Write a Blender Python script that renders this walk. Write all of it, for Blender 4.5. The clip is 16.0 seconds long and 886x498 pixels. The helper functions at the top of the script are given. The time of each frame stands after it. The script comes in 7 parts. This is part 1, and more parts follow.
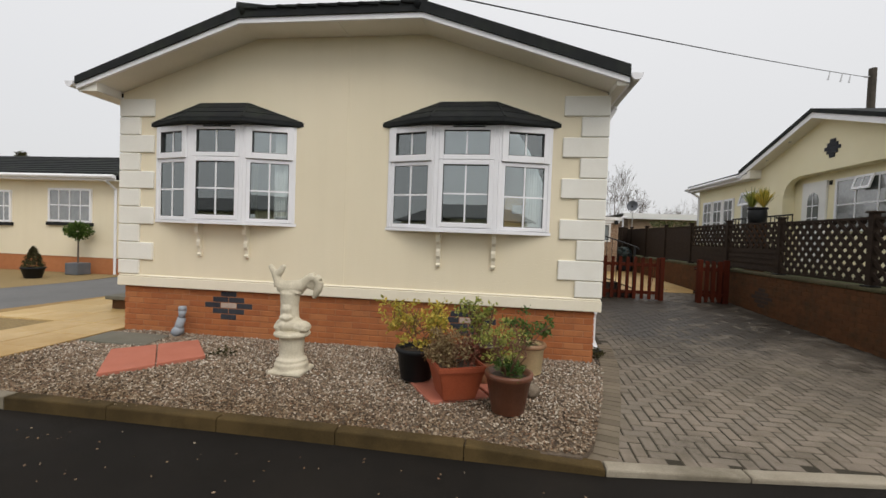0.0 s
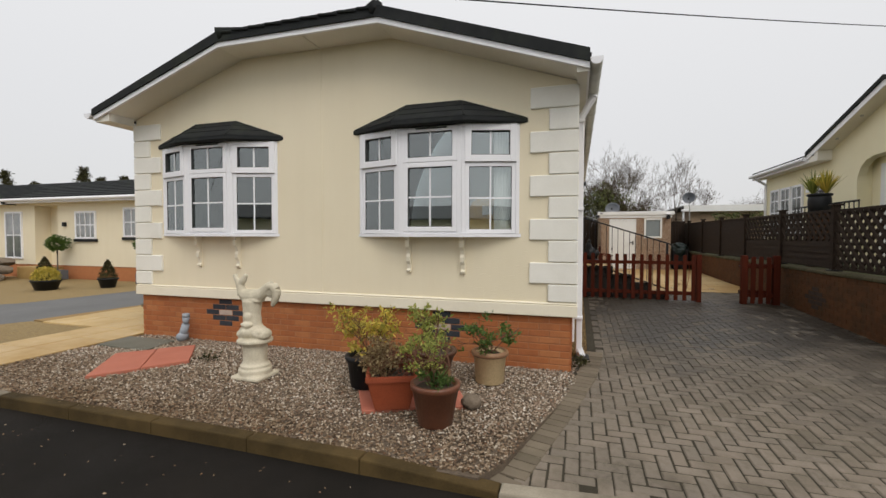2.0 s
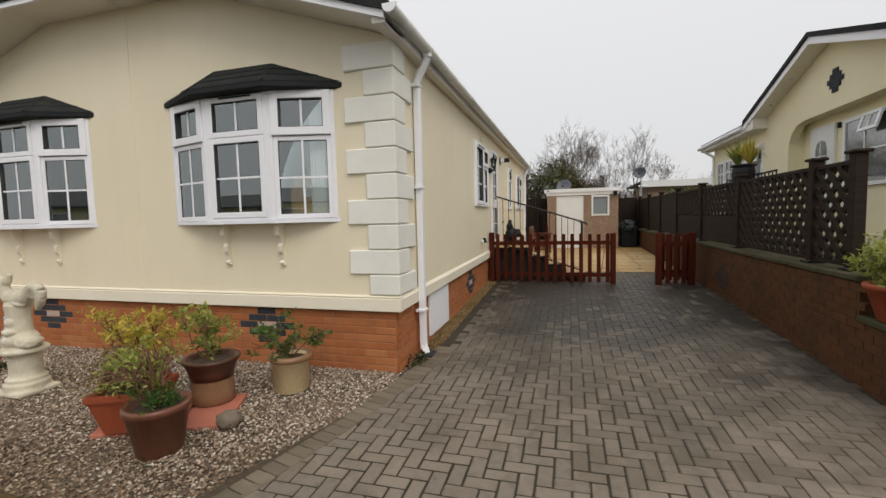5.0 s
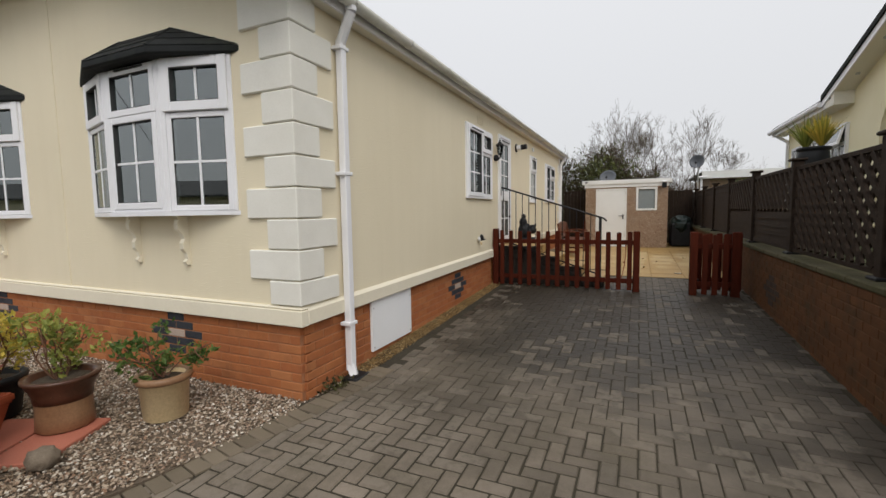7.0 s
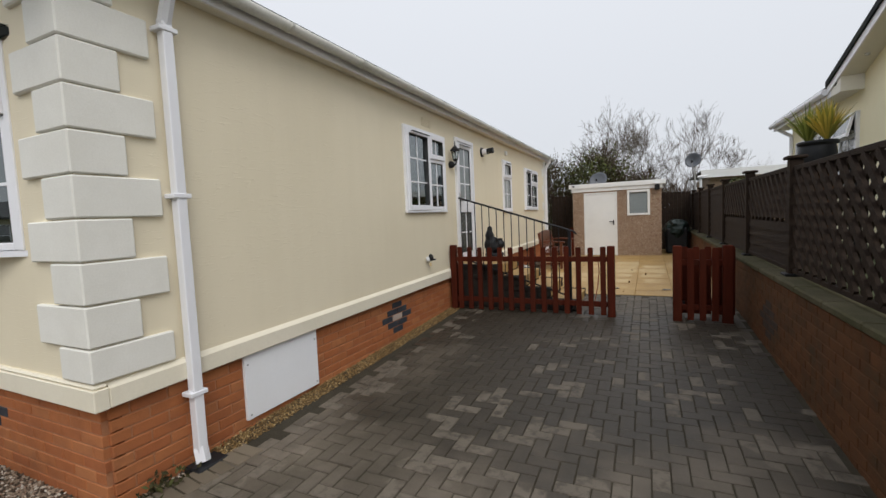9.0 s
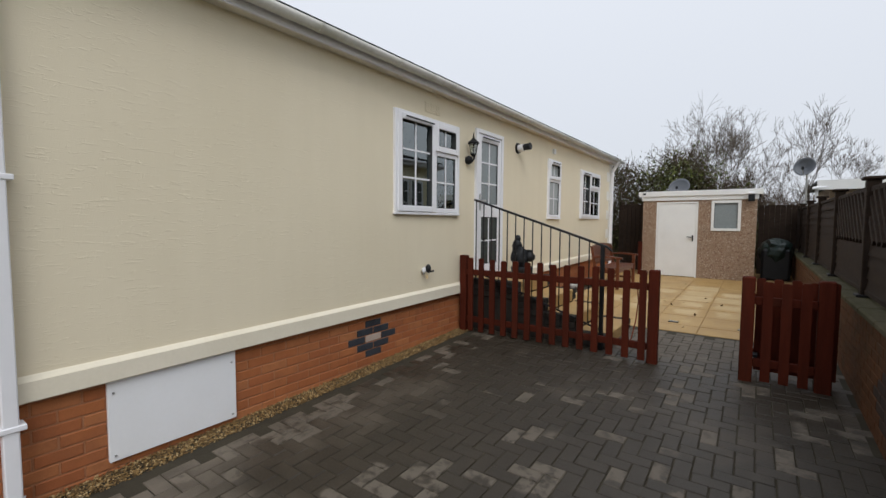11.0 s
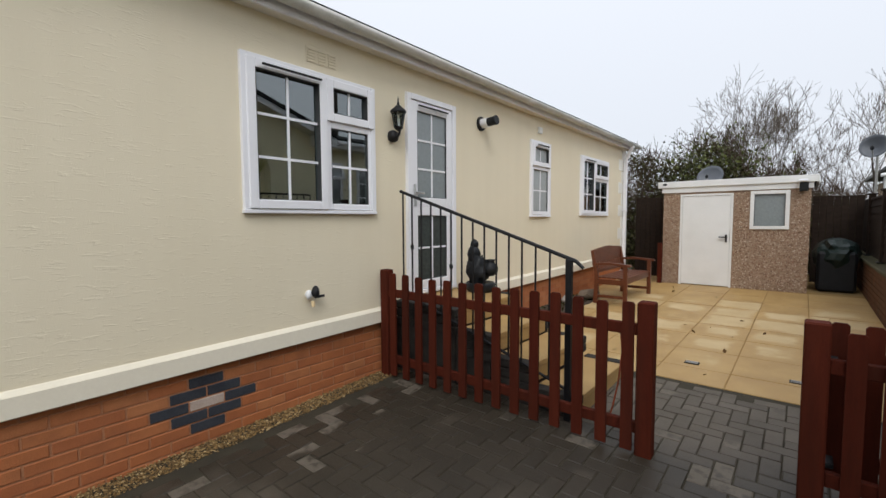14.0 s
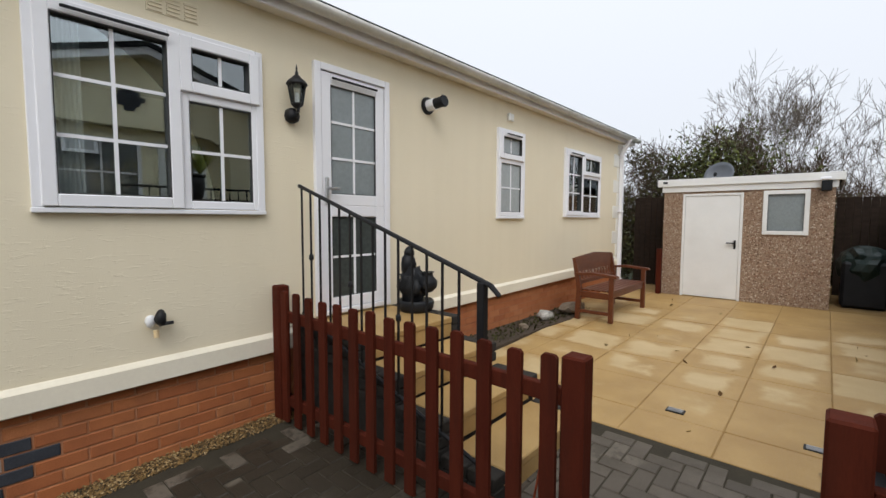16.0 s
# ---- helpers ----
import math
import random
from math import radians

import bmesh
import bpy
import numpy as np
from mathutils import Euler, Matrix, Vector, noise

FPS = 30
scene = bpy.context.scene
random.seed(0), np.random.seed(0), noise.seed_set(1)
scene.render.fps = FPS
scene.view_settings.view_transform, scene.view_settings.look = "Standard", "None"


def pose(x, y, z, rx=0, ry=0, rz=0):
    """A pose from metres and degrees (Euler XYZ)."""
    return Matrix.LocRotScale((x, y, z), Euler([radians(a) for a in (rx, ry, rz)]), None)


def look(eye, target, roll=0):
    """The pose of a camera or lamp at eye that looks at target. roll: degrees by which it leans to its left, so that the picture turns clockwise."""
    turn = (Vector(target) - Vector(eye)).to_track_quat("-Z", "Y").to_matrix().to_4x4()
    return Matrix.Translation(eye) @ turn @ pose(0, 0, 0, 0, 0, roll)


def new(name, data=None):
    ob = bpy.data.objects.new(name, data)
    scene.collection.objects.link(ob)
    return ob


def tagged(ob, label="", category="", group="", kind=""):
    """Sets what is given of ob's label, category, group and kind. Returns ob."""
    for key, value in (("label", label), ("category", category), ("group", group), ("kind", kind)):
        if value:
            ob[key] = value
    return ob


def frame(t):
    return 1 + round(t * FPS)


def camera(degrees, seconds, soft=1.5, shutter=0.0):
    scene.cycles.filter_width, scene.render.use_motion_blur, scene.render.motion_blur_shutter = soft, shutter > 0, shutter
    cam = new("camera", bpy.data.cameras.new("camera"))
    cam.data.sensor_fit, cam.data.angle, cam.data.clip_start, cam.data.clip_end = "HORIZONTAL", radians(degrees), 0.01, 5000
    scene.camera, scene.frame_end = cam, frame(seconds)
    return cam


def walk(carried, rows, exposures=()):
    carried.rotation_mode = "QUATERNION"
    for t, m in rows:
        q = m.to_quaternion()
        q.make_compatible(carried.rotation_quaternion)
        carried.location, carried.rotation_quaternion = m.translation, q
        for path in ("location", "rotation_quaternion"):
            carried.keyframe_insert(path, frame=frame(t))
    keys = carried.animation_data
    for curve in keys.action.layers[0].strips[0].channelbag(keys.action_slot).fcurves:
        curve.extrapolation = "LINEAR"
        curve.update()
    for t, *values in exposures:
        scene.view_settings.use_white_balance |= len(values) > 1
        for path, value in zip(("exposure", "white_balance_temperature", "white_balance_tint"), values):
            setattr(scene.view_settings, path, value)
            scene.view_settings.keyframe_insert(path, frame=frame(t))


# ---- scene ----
cam = camera(90.9, 16.0)
PATH = [
    (0, (-0.07, -0.157, 1.543), (-0.342, 1.823, 1.482), 2.1),
    (0.5, (0.18, -0.072, 1.56), (-0.045, 1.915, 1.523), -0.9),
    (1, (0.545, -0.06, 1.57), (0.124, 1.895, 1.562), -0.1),
    (1.5, (0.798, 0.003, 1.589), (0.306, 1.941, 1.573), -1.0),
    (2, (1.068, 0.206, 1.597), (0.481, 2.117, 1.537), 0.1),
    (2.5, (1.298, 0.372, 1.623), (0.736, 2.29, 1.554), -0.9),
    (3, (1.631, 0.471, 1.63), (0.912, 2.337, 1.579), -0.7),
    (3.5, (1.912, 0.578, 1.637), (1.182, 2.438, 1.558), -1.2),
    (4, (2.146, 0.814, 1.604), (1.484, 2.698, 1.499), -0.8),
    (4.5, (2.361, 1.07, 1.637), (1.846, 2.999, 1.52), -0.8),
    (5, (2.593, 1.305, 1.6), (2.034, 3.22, 1.456), -1.4),
    (5.2, (2.711, 1.415, 1.612), (2.084, 3.308, 1.458), -0.3),
    (7.3, (3.466, 2.716, 1.58), (2.599, 4.51, 1.405), -2.0),
    (7.5, (3.528, 2.831, 1.589), (2.63, 4.607, 1.393), -2.6),
    (8, (3.644, 3.173, 1.621), (2.724, 4.934, 1.395), -1.9),
    (8.5, (3.739, 3.487, 1.71), (2.903, 5.297, 1.552), -2.4),
    (10.8, (4.101, 4.984, 1.698), (2.982, 6.636, 1.559), -0.7),
    (11, (4.161, 5.136, 1.701), (2.993, 6.754, 1.578), 0.3),
    (11.5, (4.129, 5.455, 1.697), (2.902, 7.022, 1.504), -0.3),
    (12, (4.062, 5.85, 1.716), (2.902, 7.473, 1.576), -1.0),
    (12.5, (4.072, 6.152, 1.707), (2.935, 7.792, 1.569), -1.6),
    (13, (4.144, 6.489, 1.724), (2.857, 8.014, 1.594), 0.9),
    (13.5, (4.123, 6.754, 1.725), (2.814, 8.256, 1.553), 0.6),
    (14, (4.046, 7.099, 1.727), (2.774, 8.636, 1.595), -0.3),
    (14.5, (4.051, 7.358, 1.725), (2.782, 8.897, 1.581), -1.2),
    (15, (4.106, 7.678, 1.743), (2.74, 9.132, 1.609), 0.2),
    (15.5, (4.116, 7.93, 1.735), (2.759, 9.389, 1.563), -0.6),
    (16, (4.042, 8.264, 1.756), (2.726, 9.763, 1.62), 0.2),
]
walk(cam, [(t, look(eye, target, roll)) for t, eye, target, roll in PATH], [(0, 0.0, 6650, 10), (5, 0.0, 6680, 10), (8, 0.0, 6450, 10), (11, 0.0, 6180, 10), (14, 0.17, 6180, 10), (16, 0.22, 6220, 10)])

# ---- world and sun: overcast, brighter overhead than at the horizon ----
SUN_EL, SUN_AZ = radians(48), radians(140)
world = bpy.data.worlds.new("overcast_sky")
scene.world = world
world.use_nodes = True
wn, wl = world.node_tree.nodes, world.node_tree.links
bg = wn["Background"]
sky = wn.new("ShaderNodeTexSky")
sky.sky_type = "NISHITA"
sky.sun_disc = False
sky.sun_elevation, sky.sun_rotation = SUN_EL, SUN_AZ
sky.dust_density, sky.air_density = 4.0, 1.0
dim = wn.new("ShaderNodeVectorMath")
dim.operation = "SCALE"
dim.inputs["Scale"].default_value = 0.1
wl.new(sky.outputs["Color"], dim.inputs[0])
tc = wn.new("ShaderNodeTexCoord")
sep = wn.new("ShaderNodeSeparateXYZ")
wl.new(tc.outputs["Generated"], sep.inputs[0])
lift = wn.new("ShaderNodeMapRange")
lift.inputs["From Min"].default_value, lift.inputs["From Max"].default_value = 0.0, 1.0
lift.inputs["To Min"].default_value, lift.inputs["To Max"].default_value = 0.76, 1.06
wl.new(sep.outputs["Z"], lift.inputs["Value"])
cloud = wn.new("ShaderNodeVectorMath")
cloud.operation = "SCALE"
cloud.inputs[0].default_value = (0.985, 1.0, 1.03)
wl.new(lift.outputs[0], cloud.inputs["Scale"])
wmix = wn.new("ShaderNodeMix")
wmix.data_type = "RGBA"
wmix.inputs["Factor"].default_value = 0.9
wl.new(dim.outputs[0], wmix.inputs["A"])
wl.new(cloud.outputs[0], wmix.inputs["B"])
wl.new(wmix.outputs["Result"], bg.inputs["Color"])
bg.inputs["Strength"].default_value = 1.0
sun_data = bpy.data.lights.new("sun", "SUN")
sun_data.energy, sun_data.angle, sun_data.color = 1.3, radians(35), (1.0, 0.97, 0.92)
sun = new("sun", sun_data)
sun.matrix_basis = pose(0, 0, 30, 90 - math.degrees(SUN_EL), 0, 38)


# ---- materials ----
def node_mat(name, rough=0.6, metal=0.0, spec=0.5):
    m = bpy.data.materials.new(name)
    m.use_nodes = True
    b = m.node_tree.nodes["Principled BSDF"]
    b.inputs["Roughness"].default_value = rough
    b.inputs["Metallic"].default_value = metal
    b.inputs["Specular IOR Level"].default_value = spec
    return m, m.node_tree.nodes, m.node_tree.links, b


def coords(nodes):
    return nodes.new("ShaderNodeNewGeometry").outputs["Position"]


def noise_tex(nodes, links, vec, scale, detail=4, rough=0.55):
    n = nodes.new("ShaderNodeTexNoise")
    n.inputs["Scale"].default_value, n.inputs["Detail"].default_value, n.inputs["Roughness"].default_value = scale, detail, rough
    links.new(vec, n.inputs["Vector"])
    return n.outputs["Fac"]


def ramp(nodes, links, fac, stops):
    r = nodes.new("ShaderNodeValToRGB")
    el = r.color_ramp.elements
    while len(el) < len(stops):
        el.new(0.5)
    for e, (p, c) in zip(el, stops):
        e.position, e.color = p, (*c, 1)
    links.new(fac, r.inputs["Fac"])
    return r.outputs["Color"]


def mix(nodes, links, fac, a, b, mode="MIX"):
    n = nodes.new("ShaderNodeMix")
    n.data_type, n.blend_type = "RGBA", mode
    for sock, v in (("Factor", fac), ("A", a), ("B", b)):
        if isinstance(v, (int, float)):
            n.inputs[sock].default_value = v
        elif isinstance(v, tuple):
            n.inputs[sock].default_value = (*v, 1)
        else:
            links.new(v, n.inputs[sock])
    return n.outputs["Result"]


def bump(nodes, links, b, height, strength, dist=0.01):
    n = nodes.new("ShaderNodeBump")
    n.inputs["Strength"].default_value, n.inputs["Distance"].default_value = strength, dist
    links.new(height, n.inputs["Height"])
    links.new(n.outputs["Normal"], b.inputs["Normal"])


def scaled(nodes, links, vec, sx, sy, sz):
    n = nodes.new("ShaderNodeVectorMath")
    n.operation = "MULTIPLY"
    n.inputs[1].default_value = (sx, sy, sz)
    links.new(vec, n.inputs[0])
    return n.outputs[0]


def mottled(name, dark, light, scale=3.0, fine=60.0, rough=0.7, relief=0.3, dist=0.004, metal=0.0, spec=0.4, pick=None, dirt=None, dirt_amount=0.5, stretch=(1, 1, 1), wet=None, grain=0.35):
    """A surface with two scales of colour noise, fine relief, and if asked a random tone per piece and dirt blotches."""
    m, n, l, b = node_mat(name, rough, metal, spec)
    v = scaled(n, l, coords(n), *stretch)
    c = ramp(n, l, noise_tex(n, l, v, scale), [(0.3, dark), (0.7, light)])
    g = noise_tex(n, l, v, fine, 3, 0.7)
    c = mix(n, l, grain, c, ramp(n, l, g, [(0.25, tuple(x * 0.6 for x in dark)), (0.75, tuple(min(1, x * 1.25) for x in light))]))
    if pick:
        if pick[0] == "object":
            r = n.new("ShaderNodeObjectInfo").outputs["Random"]
        else:
            r = n.new("ShaderNodeNewGeometry").outputs["Random Per Island"]
        c = mix(n, l, pick[1], c, ramp(n, l, r, pick[2]))
    if dirt:
        d = ramp(n, l, noise_tex(n, l, v, scale * 0.45, 6, 0.65), [(0.48, (0, 0, 0)), (0.72, (1, 1, 1))])
        k = n.new("ShaderNodeMath")
        k.operation = "MULTIPLY"
        k.inputs[1].default_value = dirt_amount
        l.new(d, k.inputs[0])
        c = mix(n, l, k.outputs[0], c, dirt)
    l.new(c, b.inputs["Base Color"])
    if wet:
        w = n.new("ShaderNodeMapRange")
        w.inputs["From Min"].default_value, w.inputs["From Max"].default_value = 0.4, 0.62
        w.inputs["To Min"].default_value, w.inputs["To Max"].default_value = wet, rough
        l.new(noise_tex(n, l, v, 0.9, 5), w.inputs["Value"])
        l.new(w.outputs[0], b.inputs["Roughness"])
    if relief:
        bump(n, l, b, g, relief, dist)
    return m


def render_coat():
    """Cream textured render with short level trowel ridges and weather staining."""
    m, n, l, b = node_mat("cream_render", 0.75, spec=0.25)
    v = coords(n)
    c = ramp(n, l, noise_tex(n, l, v, 0.8, 5), [(0.3, (0.78, 0.695, 0.515)), (0.7, (0.82, 0.735, 0.555))])
    streak = noise_tex(n, l, scaled(n, l, v, 6, 6, 0.5), 1.0, 4)
    c = mix(n, l, 0.06, c, ramp(n, l, streak, [(0.35, (0.62, 0.57, 0.42)), (0.6, (0.86, 0.80, 0.64))]))
    l.new(c, b.inputs["Base Color"])
    ridge = noise_tex(n, l, scaled(n, l, v, 12, 12, 75), 1.0, 4, 0.6)
    patch = noise_tex(n, l, v, 2.2, 3)
    thr = n.new("ShaderNodeMapRange")
    thr.inputs["From Min"].default_value, thr.inputs["From Max"].default_value = 0.57, 0.70
    l.new(ridge, thr.inputs["Value"])
    prod = n.new("ShaderNodeMath")
    prod.operation = "MULTIPLY"
    l.new(thr.outputs[0], prod.inputs[0])
    l.new(patch, prod.inputs[1])
    add = n.new("ShaderNodeMath")
    add.operation = "MULTIPLY_ADD"
    add.inputs[1].default_value = 0.25
    l.new(noise_tex(n, l, v, 140, 3), add.inputs[0])
    l.new(prod.outputs[0], add.inputs[2])
    bump(n, l, b, add.outputs[0], 0.38, 0.006)
    return m


def glass_mat(name, tint=(1, 1, 1), rough=0.0, ior=1.9):
    m = bpy.data.materials.new(name)
    m.use_nodes = True
    n, l = m.node_tree.nodes, m.node_tree.links
    n.clear()
    out = n.new("ShaderNodeOutputMaterial")
    clear, gloss, fres, mx = n.new("ShaderNodeBsdfTransparent"), n.new("ShaderNodeBsdfGlossy"), n.new("ShaderNodeFresnel"), n.new("ShaderNodeMixShader")
    clear.inputs["Color"].default_value = (*tint, 1)
    gloss.inputs["Roughness"].default_value = rough
    gloss.inputs["Color"].default_value = (0.93, 1.0, 1.0, 1)
    fres.inputs["IOR"].default_value = ior
    l.new(fres.outputs[0], mx.inputs[0])
    l.new(clear.outputs[0], mx.inputs[1])
    l.new(gloss.outputs[0], mx.inputs[2])
    l.new(mx.outputs[0], out.inputs["Surface"])
    return m


CREAM = render_coat()
TRIM = mottled("cream_trim", (0.80, 0.735, 0.585), (0.85, 0.785, 0.64), 2, 40, 0.6, 0.1, grain=0.08)
QUOIN = mottled("white_quoin", (0.80, 0.78, 0.71), (0.86, 0.84, 0.77), 3, 90, 0.7, 0.25, dirt=(0.62, 0.59, 0.5), dirt_amount=0.25, grain=0.12)
UPVC = mottled("white_upvc", (0.83, 0.83, 0.86), (0.87, 0.87, 0.90), 1.0, 14, 0.32, 0.0, dirt=(0.72, 0.72, 0.72), dirt_amount=0.12, grain=0.04)
GUTTER = mottled("weathered_white_gutter", (0.66, 0.65, 0.60), (0.78, 0.77, 0.73), 4, 50, 0.42, 0.05, dirt=(0.33, 0.34, 0.26), dirt_amount=0.5, grain=0.15)
SOFFIT = mottled("soffit_board", (0.77, 0.74, 0.66), (0.82, 0.79, 0.71), 2, 40, 0.6, 0.05, grain=0.08)
GASKET = mottled("black_gasket", (0.03, 0.03, 0.03), (0.05, 0.05, 0.05), 5, 40, 0.6, 0)
ROOF = mottled("charcoal_roof_tile", (0.014, 0.016, 0.017), (0.028, 0.03, 0.031), 5, 120, 0.8, 0.5, spec=0.15, dirt=(0.05, 0.06, 0.04), dirt_amount=0.5)
BRICK = mottled("orange_brick", (0.32, 0.10, 0.033), (0.43, 0.152, 0.055), 9, 130, 0.85, 0.6, 0.004, spec=0.2,
                pick=("object", 0.45, [(0.0, (0.33, 0.11, 0.05)), (0.5, (0.43, 0.155, 0.06)), (1.0, (0.50, 0.225, 0.10))]), dirt=(0.22, 0.09, 0.045), dirt_amount=0.5)
OLD_BRICK = mottled("weathered_red_brick", (0.075, 0.033, 0.014), (0.13, 0.056, 0.023), 8, 120, 0.88, 0.6, 0.004, spec=0.2,
                    pick=("object", 0.35, [(0.0, (0.07, 0.032, 0.015)), (1.0, (0.13, 0.055, 0.024))]), dirt=(0.045, 0.035, 0.02), dirt_amount=0.7)
OLD_BRICK_FAR = mottled("weathered_red_brick_far", (0.075, 0.033, 0.014), (0.13, 0.056, 0.023), 8, 120, 0.88, 0.6, 0.004, spec=0.2,
                        pick=("island", 0.35, [(0.0, (0.07, 0.032, 0.015)), (1.0, (0.13, 0.055, 0.024))]), dirt=(0.045, 0.035, 0.02), dirt_amount=0.7)
BRICK_FAR = mottled("orange_brick_far", (0.36, 0.125, 0.05), (0.47, 0.185, 0.08), 9, 130, 0.85, 0.6, 0.004, spec=0.2,
                    pick=("island", 0.45, [(0.0, (0.33, 0.11, 0.05)), (0.5, (0.43, 0.155, 0.06)), (1.0, (0.50, 0.225, 0.10))]))
BLUE_BRICK = mottled("blue_engineering_brick", (0.03, 0.032, 0.04), (0.056, 0.06, 0.07), 7, 110, 0.8, 0.4, spec=0.18)
PALE_BRICK = mottled("pale_vent_brick", (0.42, 0.32, 0.26), (0.52, 0.42, 0.35), 9, 110, 0.8, 0.5)
MORTAR = mottled("mortar", (0.33, 0.14, 0.066), (0.42, 0.195, 0.098), 12, 160, 0.95, 0.7)
DARK_MORTAR = mottled("sooty_mortar", (0.075, 0.038, 0.018), (0.12, 0.06, 0.029), 10, 150, 0.95, 0.6, spec=0.15)
COPING = mottled("mossy_concrete_coping", (0.055, 0.05, 0.028), (0.115, 0.10, 0.062), 4, 80, 0.95, 0.6, 0.006, spec=0.15, dirt=(0.045, 0.05, 0.018), dirt_amount=0.8)
def span(n, l, value, a, b, c=0.0, d=1.0):
    """The value carried from a..b to c..d, clamped."""
    r = n.new("ShaderNodeMapRange")
    for k, q in (("From Min", a), ("From Max", b), ("To Min", c), ("To Max", d)):
        r.inputs[k].default_value = q
    l.new(value, r.inputs["Value"])
    return r.outputs[0]


def calc(n, l, op, a, b, clamp=False):
    r = n.new("ShaderNodeMath")
    r.operation, r.use_clamp = op, clamp
    for k, q in enumerate((a, b)):
        if isinstance(q, (int, float)):
            r.inputs[k].default_value = q
        else:
            l.new(q, r.inputs[k])
    return r.outputs[0]


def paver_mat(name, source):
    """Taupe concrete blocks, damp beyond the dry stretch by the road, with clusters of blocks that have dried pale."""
    m, n, l, b = node_mat(name, 0.8, spec=0.38)
    v = coords(n)
    r = n.new("ShaderNodeObjectInfo").outputs["Random"] if source == "object" else n.new("ShaderNodeNewGeometry").outputs["Random Per Island"]
    c = ramp(n, l, noise_tex(n, l, v, 2.2), [(0.3, (0.165, 0.128, 0.092)), (0.7, (0.24, 0.192, 0.145))])
    c = mix(n, l, 0.6, c, ramp(n, l, r, [(0.0, (0.085, 0.068, 0.046)), (0.3, (0.165, 0.132, 0.096)), (0.7, (0.235, 0.19, 0.143)), (1.0, (0.285, 0.237, 0.185))]))
    stain = ramp(n, l, noise_tex(n, l, v, 2.4, 6, 0.72), [(0.43, (0, 0, 0)), (0.66, (0.8, 0.8, 0.8))])
    c = mix(n, l, stain, c, (0.092, 0.073, 0.043))
    g = noise_tex(n, l, v, 150, 3, 0.7)
    c = mix(n, l, 0.25, c, ramp(n, l, g, [(0.25, (0.07, 0.06, 0.05)), (0.75, (0.28, 0.25, 0.21))]))
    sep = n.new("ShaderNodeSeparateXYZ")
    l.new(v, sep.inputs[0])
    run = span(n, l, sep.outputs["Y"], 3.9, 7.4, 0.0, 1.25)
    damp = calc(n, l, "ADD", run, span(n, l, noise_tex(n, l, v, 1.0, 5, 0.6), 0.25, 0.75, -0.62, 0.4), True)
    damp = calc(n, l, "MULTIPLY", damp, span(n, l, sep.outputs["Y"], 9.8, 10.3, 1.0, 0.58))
    chance = calc(n, l, "MULTIPLY", span(n, l, noise_tex(n, l, v, 0.8, 3), 0.46, 0.6, 0.04, 0.46), span(n, l, sep.outputs["Y"], 6.0, 9.4, 1.0, 0.4))
    chance = calc(n, l, "ADD", chance, span(n, l, sep.outputs["X"], 1.4, 1.75, 0.36, 0.0))
    pale = span(n, l, calc(n, l, "SUBTRACT", chance, r), -0.02, 0.02)
    pale = calc(n, l, "MULTIPLY", pale, span(n, l, noise_tex(n, l, v, 16, 3, 0.6), 0.36, 0.52, 0.1, 1.0))
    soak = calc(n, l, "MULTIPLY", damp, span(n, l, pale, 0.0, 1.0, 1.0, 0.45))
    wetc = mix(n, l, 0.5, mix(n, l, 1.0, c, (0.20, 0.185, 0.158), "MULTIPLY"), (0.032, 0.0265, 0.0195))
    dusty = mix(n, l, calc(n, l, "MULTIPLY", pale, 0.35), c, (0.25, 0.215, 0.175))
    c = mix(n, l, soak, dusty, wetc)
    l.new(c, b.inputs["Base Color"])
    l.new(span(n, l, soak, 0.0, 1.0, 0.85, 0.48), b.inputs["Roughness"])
    bump(n, l, b, g, 0.5, 0.003)
    return m


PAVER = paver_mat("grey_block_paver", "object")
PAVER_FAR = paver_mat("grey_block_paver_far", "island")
EDGE_BLOCK = mottled("mossy_edging_block", (0.11, 0.088, 0.06), (0.185, 0.15, 0.107), 3, 140, 0.85, 0.5, 0.003, spec=0.25, pick=("island", 0.45, [(0.0, (0.11, 0.088, 0.062)), (1.0, (0.25, 0.205, 0.15))]), dirt=(0.06, 0.055, 0.03), dirt_amount=0.6)
STEP_BRICK = mottled("weathered_grey_brick", (0.02, 0.018, 0.0165), (0.05, 0.045, 0.04), 7, 110, 0.9, 0.5, spec=0.12, dirt=(0.075, 0.065, 0.052), dirt_amount=0.5)
DULL_BLUE = mottled("dulled_blue_brick", (0.038, 0.028, 0.024), (0.065, 0.045, 0.036), 7, 110, 0.85, 0.4, spec=0.2)
JOINT_SAND = mottled("jointing_sand", (0.024, 0.02, 0.012), (0.05, 0.041, 0.025), 6, 200, 0.95, 0.6)


